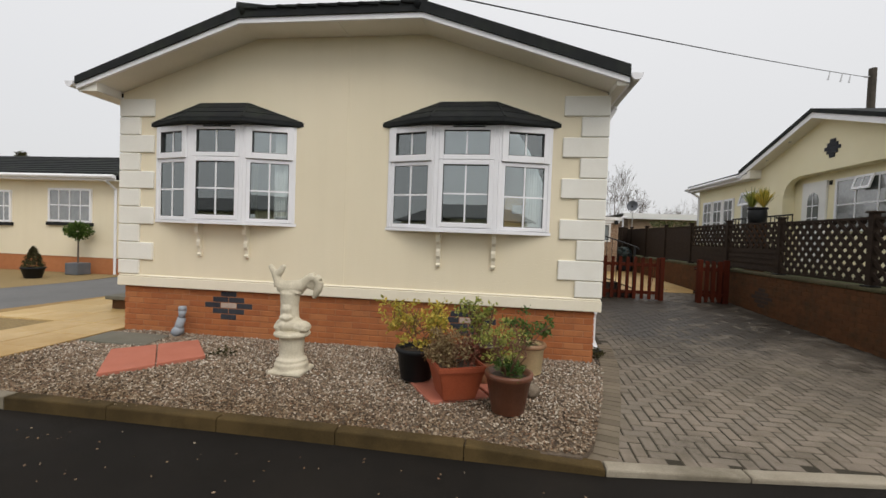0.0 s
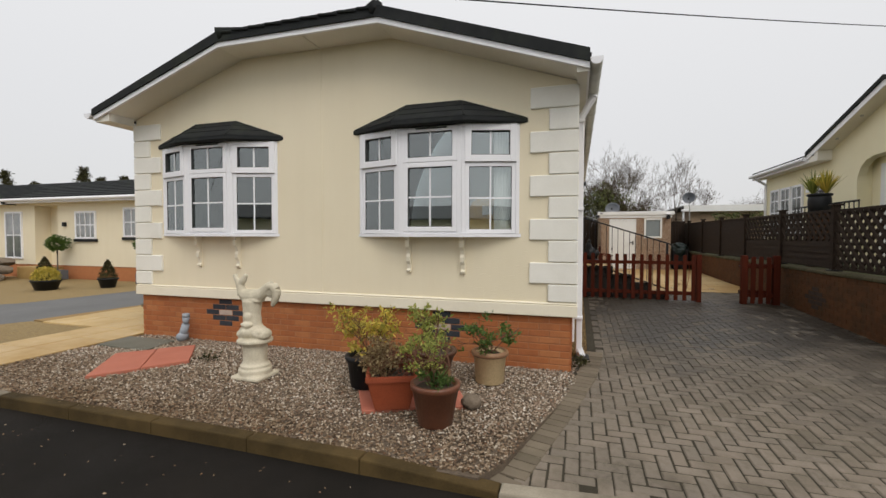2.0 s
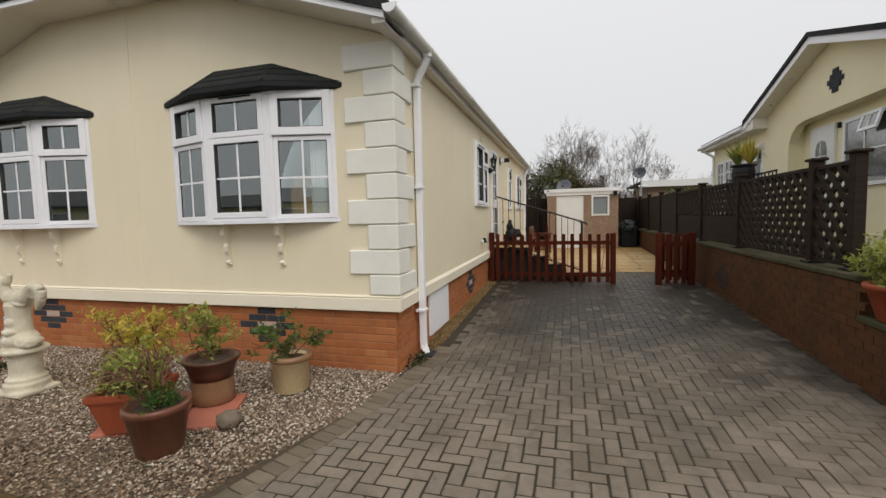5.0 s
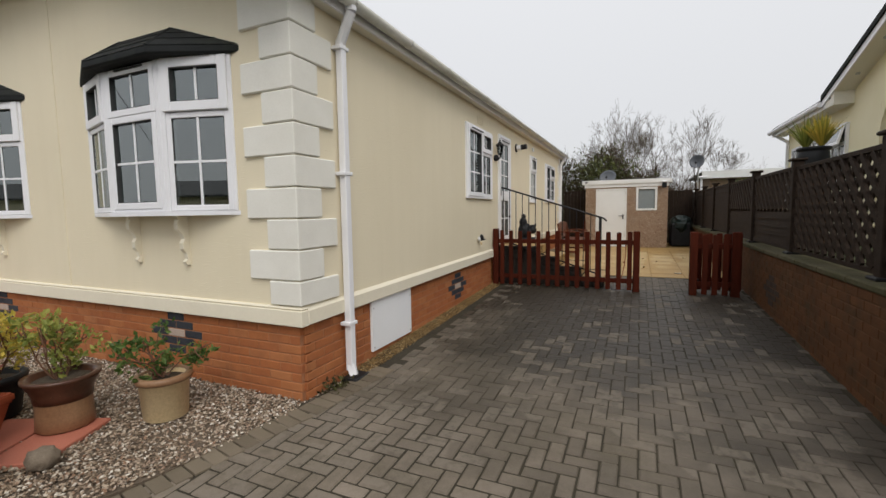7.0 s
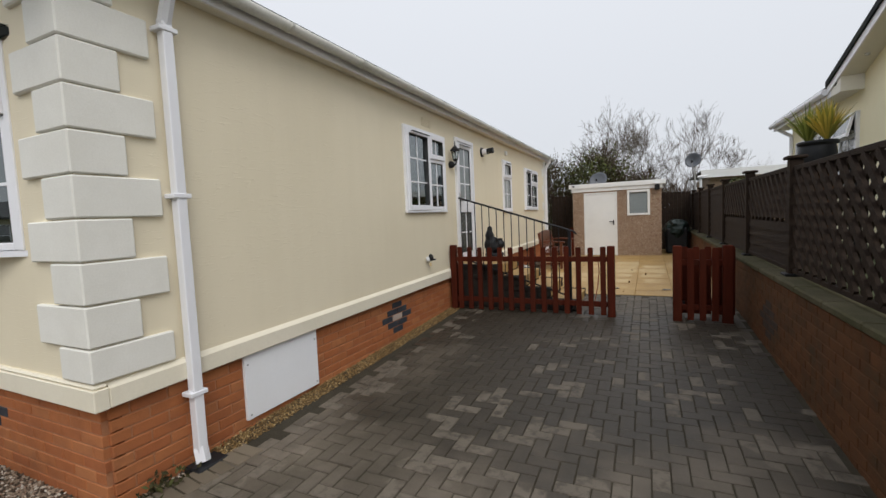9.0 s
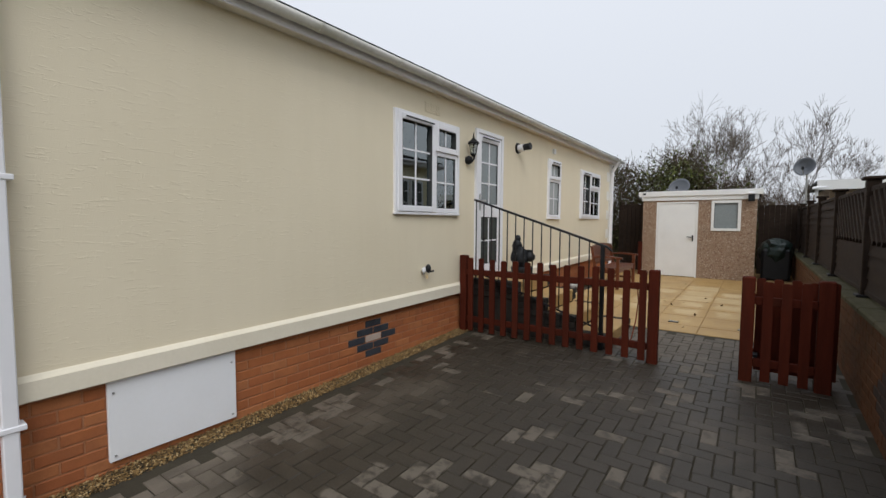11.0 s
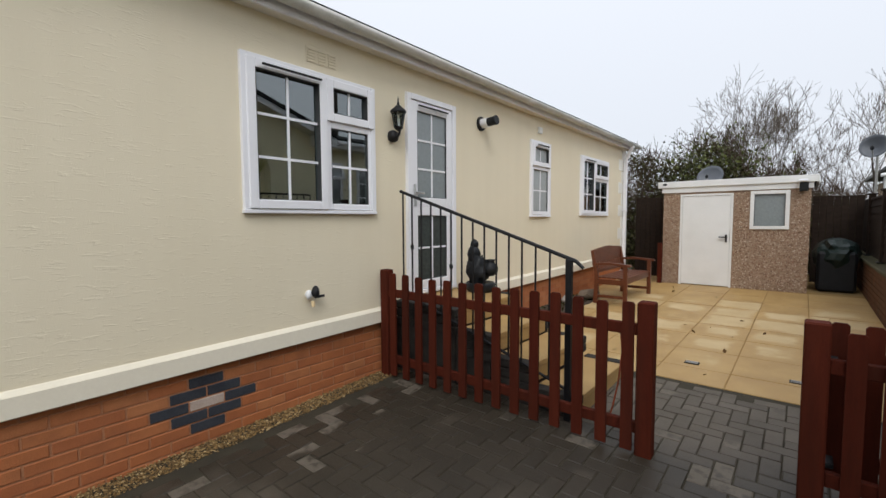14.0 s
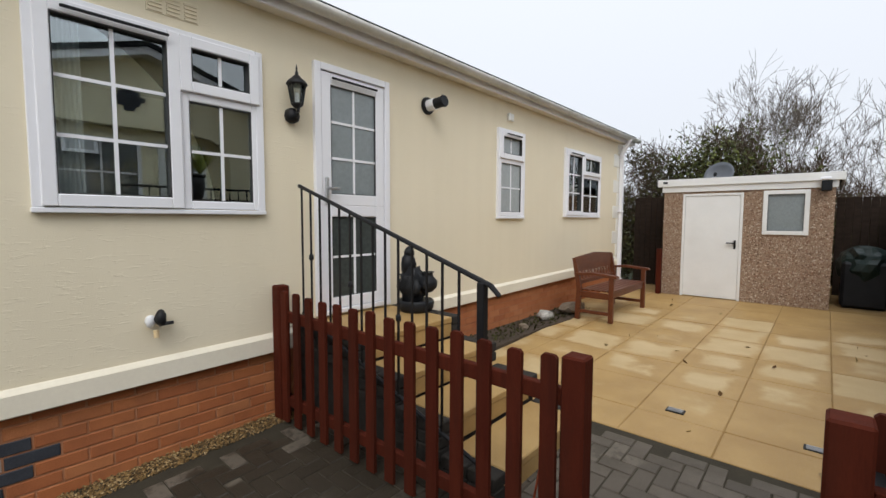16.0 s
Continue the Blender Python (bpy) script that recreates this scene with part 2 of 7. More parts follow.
def slab_mat():
    """Buff concrete slabs that have dried in the middle and stay golden and damp along the joints."""
    m, n, l, b = node_mat("buff_paving_slab", 0.75, spec=0.3)
    v = coords(n)
    r = n.new("ShaderNodeObjectInfo").outputs["Random"]
    dry = ramp(n, l, noise_tex(n, l, v, 2.5, 5), [(0.3, (0.46, 0.335, 0.165)), (0.7, (0.57, 0.435, 0.24))])
    dry = mix(n, l, 0.25, dry, ramp(n, l, r, [(0.0, (0.44, 0.31, 0.14)), (1.0, (0.60, 0.46, 0.27))]))
    wet = ramp(n, l, noise_tex(n, l, v, 3.0, 5), [(0.3, (0.33, 0.195, 0.058)), (0.7, (0.43, 0.275, 0.095))])
    own = n.new("ShaderNodeSeparateXYZ")
    l.new(n.new("ShaderNodeTexCoord").outputs["Generated"], own.inputs[0])
    side = [calc(n, l, "ABSOLUTE", calc(n, l, "SUBTRACT", own.outputs[k], 0.5), 0.0) for k in ("X", "Y")]
    edge = span(n, l, calc(n, l, "MAXIMUM", side[0], side[1]), 0.22, 0.5, 0.0, 0.3)
    place = n.new("ShaderNodeSeparateXYZ")
    l.new(v, place.inputs[0])
    ends = calc(n, l, "ADD", span(n, l, place.outputs["Y"], 12.5, 11.6, 0.0, 0.3), span(n, l, place.outputs["Y"], 14.9, 16.0, 0.0, 0.34))
    total = calc(n, l, "ADD", calc(n, l, "ADD", edge, ends), span(n, l, r, 0.0, 1.0, -0.2, 0.2))
    total = calc(n, l, "ADD", total, noise_tex(n, l, v, 1.6, 5, 0.62))
    cut = ramp(n, l, total, [(0.56, (0, 0, 0)), (0.70, (1, 1, 1))])
    g = noise_tex(n, l, v, 150, 3, 0.7)
    c = mix(n, l, cut, dry, wet)
    c = mix(n, l, 0.15, c, ramp(n, l, g, [(0.25, (0.25, 0.16, 0.07)), (0.75, (0.72, 0.57, 0.36))]))
    l.new(c, b.inputs["Base Color"])
    l.new(span(n, l, cut, 0.0, 1.0, 0.8, 0.5), b.inputs["Roughness"])
    bump(n, l, b, g, 0.35, 0.003)
    return m


SLAB = slab_mat()
OLD_SLAB = mottled("buff_path_slab", (0.43, 0.27, 0.085), (0.66, 0.475, 0.22), 1.0, 120, 0.62, 0.4, 0.003,
               pick=("object", 0.3, [(0.0, (0.42, 0.27, 0.10)), (1.0, (0.66, 0.50, 0.26))]), dirt=(0.33, 0.19, 0.055), dirt_amount=0.75, wet=0.3)
SLAB_JOINT = mottled("slab_joint", (0.25, 0.155, 0.06), (0.36, 0.235, 0.095), 6, 120, 0.95, 0.5)
ASPHALT = mottled("wet_dark_asphalt", (0.010, 0.0088, 0.0075), (0.019, 0.0165, 0.0142), 1.2, 220, 0.85, 0.8, 0.004, spec=0.08, dirt=(0.03, 0.024, 0.018), dirt_amount=0.5, wet=0.7)
OLD_ASPHALT = mottled("grey_asphalt", (0.12, 0.12, 0.12), (0.17, 0.17, 0.168), 1.2, 220, 0.85, 0.7, 0.004)
KERB = mottled("concrete_kerb", (0.045, 0.031, 0.013), (0.12, 0.08, 0.032), 2.5, 130, 0.9, 0.7, 0.006, spec=0.15, dirt=(0.03, 0.022, 0.01), dirt_amount=0.9)
PALE_KERB = mottled("pale_concrete_kerb", (0.24, 0.205, 0.15), (0.40, 0.355, 0.275), 2.5, 130, 0.85, 0.6, 0.004, dirt=(0.07, 0.055, 0.03), dirt_amount=0.8)
GRAVEL = mottled("mixed_shingle", (0.22, 0.165, 0.12), (0.31, 0.245, 0.185), 20, 200, 0.7, 0.3, 0.002, spec=0.25,
                 pick=("island", 0.85, [(0.0, (0.06, 0.045, 0.035)), (0.2, (0.18, 0.125, 0.085)), (0.45, (0.36, 0.275, 0.195)), (0.64, (0.52, 0.43, 0.33)), (0.74, (0.30, 0.165, 0.10)), (0.84, (0.60, 0.53, 0.43)), (1.0, (0.86, 0.82, 0.74))]))
def soil_towards_road(m):
    """Splashed dirt: the stones grow browner towards the kerb, in uneven patches."""
    n, l = m.node_tree.nodes, m.node_tree.links
    b = n["Principled BSDF"]
    old = b.inputs["Base Color"].links[0].from_socket
    v = coords(n)
    sep = n.new("ShaderNodeSeparateXYZ")
    l.new(v, sep.inputs[0])
    amount = calc(n, l, "ADD", span(n, l, sep.outputs["Y"], 2.9, 4.6, 0.85, -0.15), span(n, l, noise_tex(n, l, v, 1.3, 4), 0.3, 0.7, -0.3, 0.3), True)
    l.new(mix(n, l, amount, old, mix(n, l, 1.0, old, (0.52, 0.44, 0.34), "MULTIPLY")), b.inputs["Base Color"])


soil_towards_road(GRAVEL)
GRAVEL_BED = mottled("gravel_bed", (0.10, 0.075, 0.052), (0.18, 0.135, 0.095), 35, 200, 0.9, 0.8, 0.01)
GOLD_GRAVEL = mottled("golden_gravel", (0.34, 0.22, 0.07), (0.46, 0.31, 0.12), 20, 200, 0.75, 0.3, 0.002,
                      pick=("island", 0.9, [(0.0, (0.04, 0.022, 0.009)), (0.4, (0.145, 0.083, 0.027)), (0.8, (0.28, 0.17, 0.058)), (1.0, (0.52, 0.40, 0.21))]))
GOLD_BED = mottled("golden_gravel_bed", (0.20, 0.135, 0.055), (0.38, 0.275, 0.125), 45, 220, 0.9, 0.8, 0.01, dirt=(0.13, 0.09, 0.05), dirt_amount=0.5)
SOIL = mottled("damp_soil", (0.04, 0.03, 0.02), (0.09, 0.065, 0.045), 9, 90, 0.95, 0.9, 0.01)
GRASS = mottled("rough_grass_ground", (0.05, 0.065, 0.025), (0.10, 0.11, 0.05), 1.5, 60, 0.95, 0.8, 0.02)
RED_WOOD = mottled("red_stained_wood", (0.046, 0.0085, 0.0045), (0.09, 0.0185, 0.009), 4, 70, 0.75, 0.4, 0.003, spec=0.07, stretch=(6, 6, 0.7),
                   pick=("object", 0.25, [(0.0, (0.046, 0.009, 0.005)), (1.0, (0.115, 0.026, 0.013))]), dirt=(0.035, 0.013, 0.008), dirt_amount=0.55)
DARK_WOOD = mottled("dark_brown_stained_wood", (0.017, 0.011, 0.008), (0.036, 0.024, 0.017), 4, 70, 0.75, 0.4, 0.003, spec=0.15, stretch=(2, 2, 6))
TEAK = mottled("varnished_hardwood", (0.085, 0.023, 0.009), (0.155, 0.048, 0.019), 6, 90, 0.38, 0.3, 0.002, stretch=(5, 1, 5))
IRON = mottled("black_painted_iron", (0.009, 0.009, 0.01), (0.017, 0.017, 0.019), 8, 120, 0.5, 0.15, spec=0.25)
BLACK_PLASTIC = mottled("black_plastic", (0.009, 0.010, 0.012), (0.017, 0.018, 0.02), 6, 80, 0.5, 0.1, spec=0.25, grain=0.2)
STONE = mottled("cast_stone_statue", (0.56, 0.50, 0.38), (0.72, 0.66, 0.52), 9, 110, 0.9, 0.6, 0.005, dirt=(0.30, 0.26, 0.17), dirt_amount=0.5)
TERRACOTTA = mottled("terracotta", (0.27, 0.055, 0.021), (0.35, 0.08, 0.032), 6, 80, 0.6, 0.2, dirt=(0.26, 0.10, 0.06), dirt_amount=0.4)
BROWN_POT = mottled("glazed_brown_pot", (0.115, 0.042, 0.022), (0.18, 0.07, 0.04), 6, 60, 0.35, 0.15)
TALL_POT = mottled("two_tone_stoneware", (0.22, 0.115, 0.058), (0.32, 0.185, 0.10), 4, 60, 0.4, 0.15)
DARK_GLAZE = mottled("dark_brown_glaze", (0.055, 0.022, 0.012), (0.10, 0.042, 0.024), 5, 60, 0.3, 0.1)
CREAM_POT = mottled("cream_stoneware", (0.68, 0.51, 0.28), (0.78, 0.61, 0.36), 6, 60, 0.45, 0.15, dirt=(0.50, 0.34, 0.16), dirt_amount=0.35)
RED_TILE = mottled("red_concrete_slab", (0.42, 0.13, 0.08), (0.50, 0.175, 0.115), 3, 120, 0.85, 0.4, dirt=(0.42, 0.17, 0.12), dirt_amount=0.4)
GREY_SLAB = mottled("grey_green_slab", (0.13, 0.125, 0.10), (0.19, 0.18, 0.145), 4, 110, 0.9, 0.5, dirt=(0.09, 0.09, 0.06), dirt_amount=0.5)
LICHEN = mottled("lichened_stone", (0.10, 0.09, 0.075), (0.62, 0.60, 0.55), 16, 90, 0.9, 0.7, 0.01)
ROCK = mottled("grey_rock", (0.13, 0.10, 0.07), (0.24, 0.19, 0.14), 14, 90, 0.85, 0.7, 0.01)
PEBBLEDASH = mottled("pebbledash", (0.30, 0.20, 0.13), (0.46, 0.34, 0.24), 55, 140, 0.9, 0.9, 0.012, dirt=(0.17, 0.13, 0.09), dirt_amount=0.3)
PEBBLE = mottled("pebbledash_stone", (0.28, 0.17, 0.11), (0.42, 0.29, 0.20), 20, 100, 0.8, 0.2, 0.002,
                 pick=("island", 0.9, [(0.0, (0.14, 0.08, 0.05)), (0.4, (0.34, 0.20, 0.13)), (0.7, (0.46, 0.34, 0.24)), (1.0, (0.70, 0.60, 0.48))]))
WHITE_PAINT = mottled("white_gloss_paint", (0.76, 0.76, 0.74), (0.83, 0.83, 0.81), 2, 40, 0.4, 0.08, dirt=(0.62, 0.61, 0.57), dirt_amount=0.25, grain=0.05)
PANEL_WHITE = mottled("white_pvc_sheet", (0.86, 0.87, 0.89), (0.90, 0.91, 0.93), 2, 40, 0.4, 0.04, dirt=(0.74, 0.73, 0.68), dirt_amount=0.2, grain=0.04)
TARP = mottled("green_tarpaulin", (0.006, 0.014, 0.012), (0.015, 0.03, 0.027), 4, 40, 0.4, 0.5, 0.02)
BARK = mottled("grey_brown_bark", (0.085, 0.068, 0.052), (0.17, 0.14, 0.112), 6, 70, 0.95, 0.6, 0.01)
LEAF_DARK = mottled("evergreen_leaf", (0.03, 0.032, 0.013), (0.065, 0.062, 0.026), 3, 60, 0.75, 0, spec=0.12, pick=("island", 0.8, [(0.0, (0.024, 0.022, 0.011)), (0.55, (0.062, 0.055, 0.024)), (0.8, (0.07, 0.06, 0.028)), (1.0, (0.11, 0.12, 0.04))]))
LEAF_GREEN = mottled("fresh_green_leaf", (0.19, 0.23, 0.05), (0.34, 0.36, 0.09), 3, 60, 0.5, 0, pick=("island", 0.8, [(0.0, (0.10, 0.15, 0.03)), (0.5, (0.29, 0.33, 0.07)), (1.0, (0.52, 0.50, 0.13))]))
LEAF_FERN = mottled("dark_fern_leaf", (0.06, 0.12, 0.025), (0.12, 0.21, 0.045), 3, 60, 0.5, 0, pick=("island", 0.8, [(0.0, (0.03, 0.065, 0.014)), (0.6, (0.09, 0.16, 0.035)), (1.0, (0.18, 0.25, 0.06))]))
LEAF_OLIVE = mottled("olive_ivy_leaf", (0.05, 0.065, 0.015), (0.11, 0.125, 0.03), 3, 60, 0.6, 0, pick=("island", 0.8, [(0.0, (0.03, 0.04, 0.01)), (0.6, (0.085, 0.10, 0.024)), (1.0, (0.19, 0.21, 0.05))]))
LEAF_YELLOW = mottled("yellow_variegated_leaf", (0.38, 0.32, 0.05), (0.62, 0.50, 0.09), 3, 60, 0.5, 0, pick=("island", 0.8, [(0.0, (0.22, 0.24, 0.05)), (0.5, (0.52, 0.42, 0.07)), (1.0, (0.78, 0.58, 0.12))]))
LEAF_DRY = mottled("dry_brown_heather", (0.18, 0.12, 0.06), (0.30, 0.21, 0.11), 3, 60, 0.8, 0, pick=("island", 0.8, [(0.0, (0.12, 0.055, 0.03)), (0.5, (0.26, 0.18, 0.085)), (1.0, (0.42, 0.34, 0.18))]))
TWIG_BROWN = mottled("brown_hedge_twig", (0.05, 0.033, 0.022), (0.09, 0.062, 0.042), 3, 60, 0.95, 0, spec=0.1)
LEAF_RED = mottled("reddish_dried_leaf", (0.12, 0.03, 0.02), (0.2, 0.06, 0.035), 3, 60, 0.8, 0, pick=("island", 0.8, [(0.0, (0.09, 0.022, 0.015)), (1.0, (0.24, 0.08, 0.045))]))
TWIG = mottled("reddish_twigs", (0.12, 0.055, 0.032), (0.19, 0.10, 0.06), 6, 70, 0.9, 0)


def let_light_through(m, share=0.4):
    """Leaves pass part of the daylight on."""
    n, l = m.node_tree.nodes, m.node_tree.links
    b, out = n["Principled BSDF"], n["Material Output"]
    through_leaf, both = n.new("ShaderNodeBsdfTranslucent"), n.new("ShaderNodeMixShader")
    l.new(b.inputs["Base Color"].links[0].from_socket, through_leaf.inputs["Color"])
    both.inputs[0].default_value = share
    l.new(b.outputs[0], both.inputs[1])
    l.new(through_leaf.outputs[0], both.inputs[2])
    l.new(both.outputs[0], out.inputs["Surface"])


for leaf_mat in (LEAF_GREEN, LEAF_FERN, LEAF_YELLOW, LEAF_DRY):
    let_light_through(leaf_mat)
METAL = mottled("brushed_metal", (0.45, 0.45, 0.45), (0.6, 0.6, 0.6), 6, 90, 0.35, 0.05, metal=0.9)
DISH = mottled("dark_grey_dish", (0.10, 0.11, 0.125), (0.15, 0.16, 0.18), 3, 50, 0.5, 0.05, grain=0.1)
CURTAIN = mottled("net_curtain", (0.78, 0.78, 0.76), (0.86, 0.86, 0.84), 3, 60, 0.9, 0.1, grain=0.05)
CARPET = mottled("dim_carpet", (0.20, 0.17, 0.14), (0.27, 0.23, 0.19), 5, 90, 0.95, 0.4)
INNER = mottled("interior_wallpaper", (0.52, 0.50, 0.45), (0.60, 0.58, 0.52), 3, 60, 0.9, 0)
CHAIR = mottled("tan_chair_fabric", (0.52, 0.33, 0.13), (0.62, 0.41, 0.18), 5, 70, 0.9, 0.3)
PAPER = mottled("white_card", (0.72, 0.72, 0.72), (0.8, 0.8, 0.8), 3, 40, 0.8, 0, grain=0.05)
GREY_PAINT = mottled("grey_blue_paint", (0.26, 0.29, 0.33), (0.36, 0.39, 0.43), 9, 70, 0.7, 0.2)
NB_CREAM = mottled("pale_yellow_render", (0.82, 0.74, 0.50), (0.86, 0.79, 0.56), 1.5, 120, 0.8, 0.3, grain=0.08)
CARD_WOOD = mottled("weathered_pole", (0.05, 0.043, 0.035), (0.09, 0.075, 0.06), 6, 60, 0.9, 0.4)
GLASS = glass_mat("window_glass", (0.86, 0.89, 0.9), 0.0, 2.75)
# obscure glass with a dark reflection painted into its base colour
DARK_REFLECTION_FROST = mottled("obscure_glass_dark_reflection", (0.045, 0.055, 0.05), (0.075, 0.085, 0.08), 30, 200, 0.2, 0.4, 0.002, spec=0.6)
FROST = mottled("obscure_glass", (0.20, 0.23, 0.235), (0.25, 0.28, 0.285), 30, 200, 0.25, 0.5, 0.002, spec=0.8)
PALE_FROST = mottled("pale_obscure_glass", (0.32, 0.35, 0.35), (0.40, 0.43, 0.43), 25, 200, 0.3, 0.4, 0.002, spec=0.6)
LAMP_GLASS = glass_mat("lantern_glass", (0.85, 0.87, 0.88), 0.05, 1.5)


# ---- mesh helpers ----
def box(bm, x0, x1, y0, y1, z0, z1, bev=0.0, m=None):
    r = bmesh.ops.create_cube(bm, size=1, matrix=Matrix.LocRotScale(((x0 + x1) / 2, (y0 + y1) / 2, (z0 + z1) / 2), None, (x1 - x0, y1 - y0, z1 - z0)))
    vs = r["verts"]
    if bev:
        b = bmesh.ops.bevel(bm, geom=list({e for v in vs for e in v.link_edges}), offset=bev, segments=1, affect="EDGES", profile=0.5)
        vs = b["verts"]
    if m is not None:
        bmesh.ops.transform(bm, matrix=m, verts=list(set(vs)))
    return vs


def tube(bm, p0, p1, r0, r1=None, n=8, caps=True):
    p0, p1 = Vector(p0), Vector(p1)
    r1 = r0 if r1 is None else r1
    d = p1 - p0
    q = d.to_track_quat("Z", "Y").to_matrix().to_4x4()
    bmesh.ops.create_cone(bm, cap_ends=caps, segments=n, radius1=r0, radius2=max(r1, 1e-4), depth=d.length, matrix=Matrix.Translation((p0 + p1) / 2) @ q)


def lathe(bm, prof, n=20, centre=(0, 0, 0)):
    cx, cy, cz = centre
    rings = []
    for r, z in prof:
        rings.append([bm.verts.new((cx + r * math.cos(2 * math.pi * k / n), cy + r * math.sin(2 * math.pi * k / n), cz + z)) for k in range(n)])
    for a, b in zip(rings, rings[1:]):
        for k in range(n):
            bm.faces.new((a[k], a[(k + 1) % n], b[(k + 1) % n], b[k]))
    bm.faces.new(rings[0][::-1])
    bm.faces.new(rings[-1])


def prism(bm, pts, axis, a, b):
    """A solid from a closed outline: axis y takes (x, z) points, axis z takes (x, y), axis x takes (y, z)."""
    def at(p, s):
        return {"x": (s, p[0], p[1]), "y": (p[0], s, p[1]), "z": (p[0], p[1], s)}[axis]
    va = [bm.verts.new(at(p, a)) for p in pts]
    vb = [bm.verts.new(at(p, b)) for p in pts]
    bm.faces.new(va)
    bm.faces.new(vb[::-1])
    k = len(pts)
    for i in range(k):
        bm.faces.new((va[i], vb[i], vb[(i + 1) % k], va[(i + 1) % k]))
    bmesh.ops.recalc_face_normals(bm, faces=bm.faces)


def blob(bm, centre, size, sub=2, rough=0.2, seed=0.0, scale=3.0):
    r = bmesh.ops.create_icosphere(bm, subdivisions=sub, radius=1)
    for v in r["verts"]:
        k = 1 + rough * noise.noise(v.co * scale + Vector((seed, seed * 1.7, 3.1)))
        v.co = Vector((v.co.x * size[0] * k, v.co.y * size[1] * k, v.co.z * size[2] * k)) + Vector(centre)
    return r["verts"]


def mesh_from(bm, name, mat, smooth=False):
    me = bpy.data.meshes.new(name)
    bmesh.ops.recalc_face_normals(bm, faces=bm.faces)
    bm.to_mesh(me)
    bm.free()
    me.materials.append(mat)
    if smooth:
        for p in me.polygons:
            p.use_smooth = True
    return me


def hold(ob, parent):
    ob.parent = parent
    if parent is not None and parent.parent is None:
        ob.matrix_parent_inverse = parent.matrix_basis.inverted()


def part(name, bm, mat, parent=None, label="", smooth=False):
    ob = new(name, mesh_from(bm, name, mat, smooth))
    if parent is not None:
        hold(ob, parent)
    return tagged(ob, label)


def thing(name, at, label, category, group=""):
    ob = new(name)
    ob.empty_display_size = 0.1
    ob.matrix_basis = Matrix.Translation(at)
    return tagged(ob, label, category, group)


def solid(name, bm, mat, label, category, kind="", group="", smooth=False):
    return tagged(part(name, bm, mat, None, "", smooth), label, category, group, kind)


def piece(name, me, parent, m):
    ob = new(name, me)
    hold(ob, parent)
    ob.matrix_basis = m
    return ob


def one_box(x0, x1, y0, y1, z0, z1, bev=0.0):
    bm = bmesh.new()
    box(bm, x0, x1, y0, y1, z0, z1, bev)
    return bm


def unit_piece(name, sx, sy, sz, mat, bev=0.003):
    return mesh_from(one_box(-sx / 2, sx / 2, -sy / 2, sy / 2, -sz / 2, sz / 2, bev), name, mat)


def grid_boxes(bm, axis, u0, u1, z0, z1, d0, d1, holes):
    """A wall slab with rectangular holes (u0, u1, z0, z1); axis is the one that u runs along."""
    us = sorted({u0, u1, *[h[0] for h in holes], *[h[1] for h in holes]})
    for a, b in zip(us, us[1:]):
        mid = (a + b) / 2
        cuts = sorted([(h[2], h[3]) for h in holes if h[0] < mid < h[1]])
        z = z0
        for lo, hi in cuts + [(z1, z1)]:
            if lo > z + 1e-4:
                if axis == "x":
                    box(bm, a, b, d0, d1, z, lo)
                else:
                    box(bm, d0, d1, a, b, z, lo)
            z = hi
    bmesh.ops.remove_doubles(bm, verts=bm.verts, dist=1e-4)


def raw(name, verts, faces, mat, parent=None):
    me = bpy.data.meshes.new(name)
    me.from_pydata(verts, [], faces)
    me.materials.append(mat)
    ob = new(name, me)
    if parent is not None:
        hold(ob, parent)
    return ob


def stones(name, mat, spots, size, seed, flat=0.6):
    """Many small uneven pebbles in one mesh; spots is an array of x, y, z."""
    rng = np.random.default_rng(seed)
    k = len(spots)
    base = np.array([[1, 0, 0], [-1, 0, 0], [0, 1, 0], [0, -1, 0], [0, 0, 1], [0, 0, -1]], float)
    tri = np.array([[0, 2, 4], [2, 1, 4], [1, 3, 4], [3, 0, 4], [2, 0, 5], [1, 2, 5], [3, 1, 5], [0, 3, 5]])
    s = size * rng.uniform(0.55, 1.25, (k, 1, 3)) * np.array([1.15, 0.85, flat])
    v = base[None] * s * rng.uniform(0.75, 1.25, (k, 6, 1))
    v += rng.normal(0, size * 0.12, v.shape)
    a, tilt = rng.uniform(0, 2 * math.pi, k), rng.normal(0, 0.35, k)
    c, sn = np.cos(a)[:, None], np.sin(a)[:, None]
    ct, st = np.cos(tilt)[:, None], np.sin(tilt)[:, None]
    x, y, z = v[..., 0], v[..., 1], v[..., 2]
    x, z = x * ct - z * st, x * st + z * ct
    v = np.stack([x * c - y * sn, x * sn + y * c, z], -1) + np.asarray(spots)[:, None, :]
    f = (tri[None] + 6 * np.arange(k)[:, None, None]).reshape(-1, 3)
    return raw(name, v.reshape(-1, 3).tolist(), f.tolist(), mat)


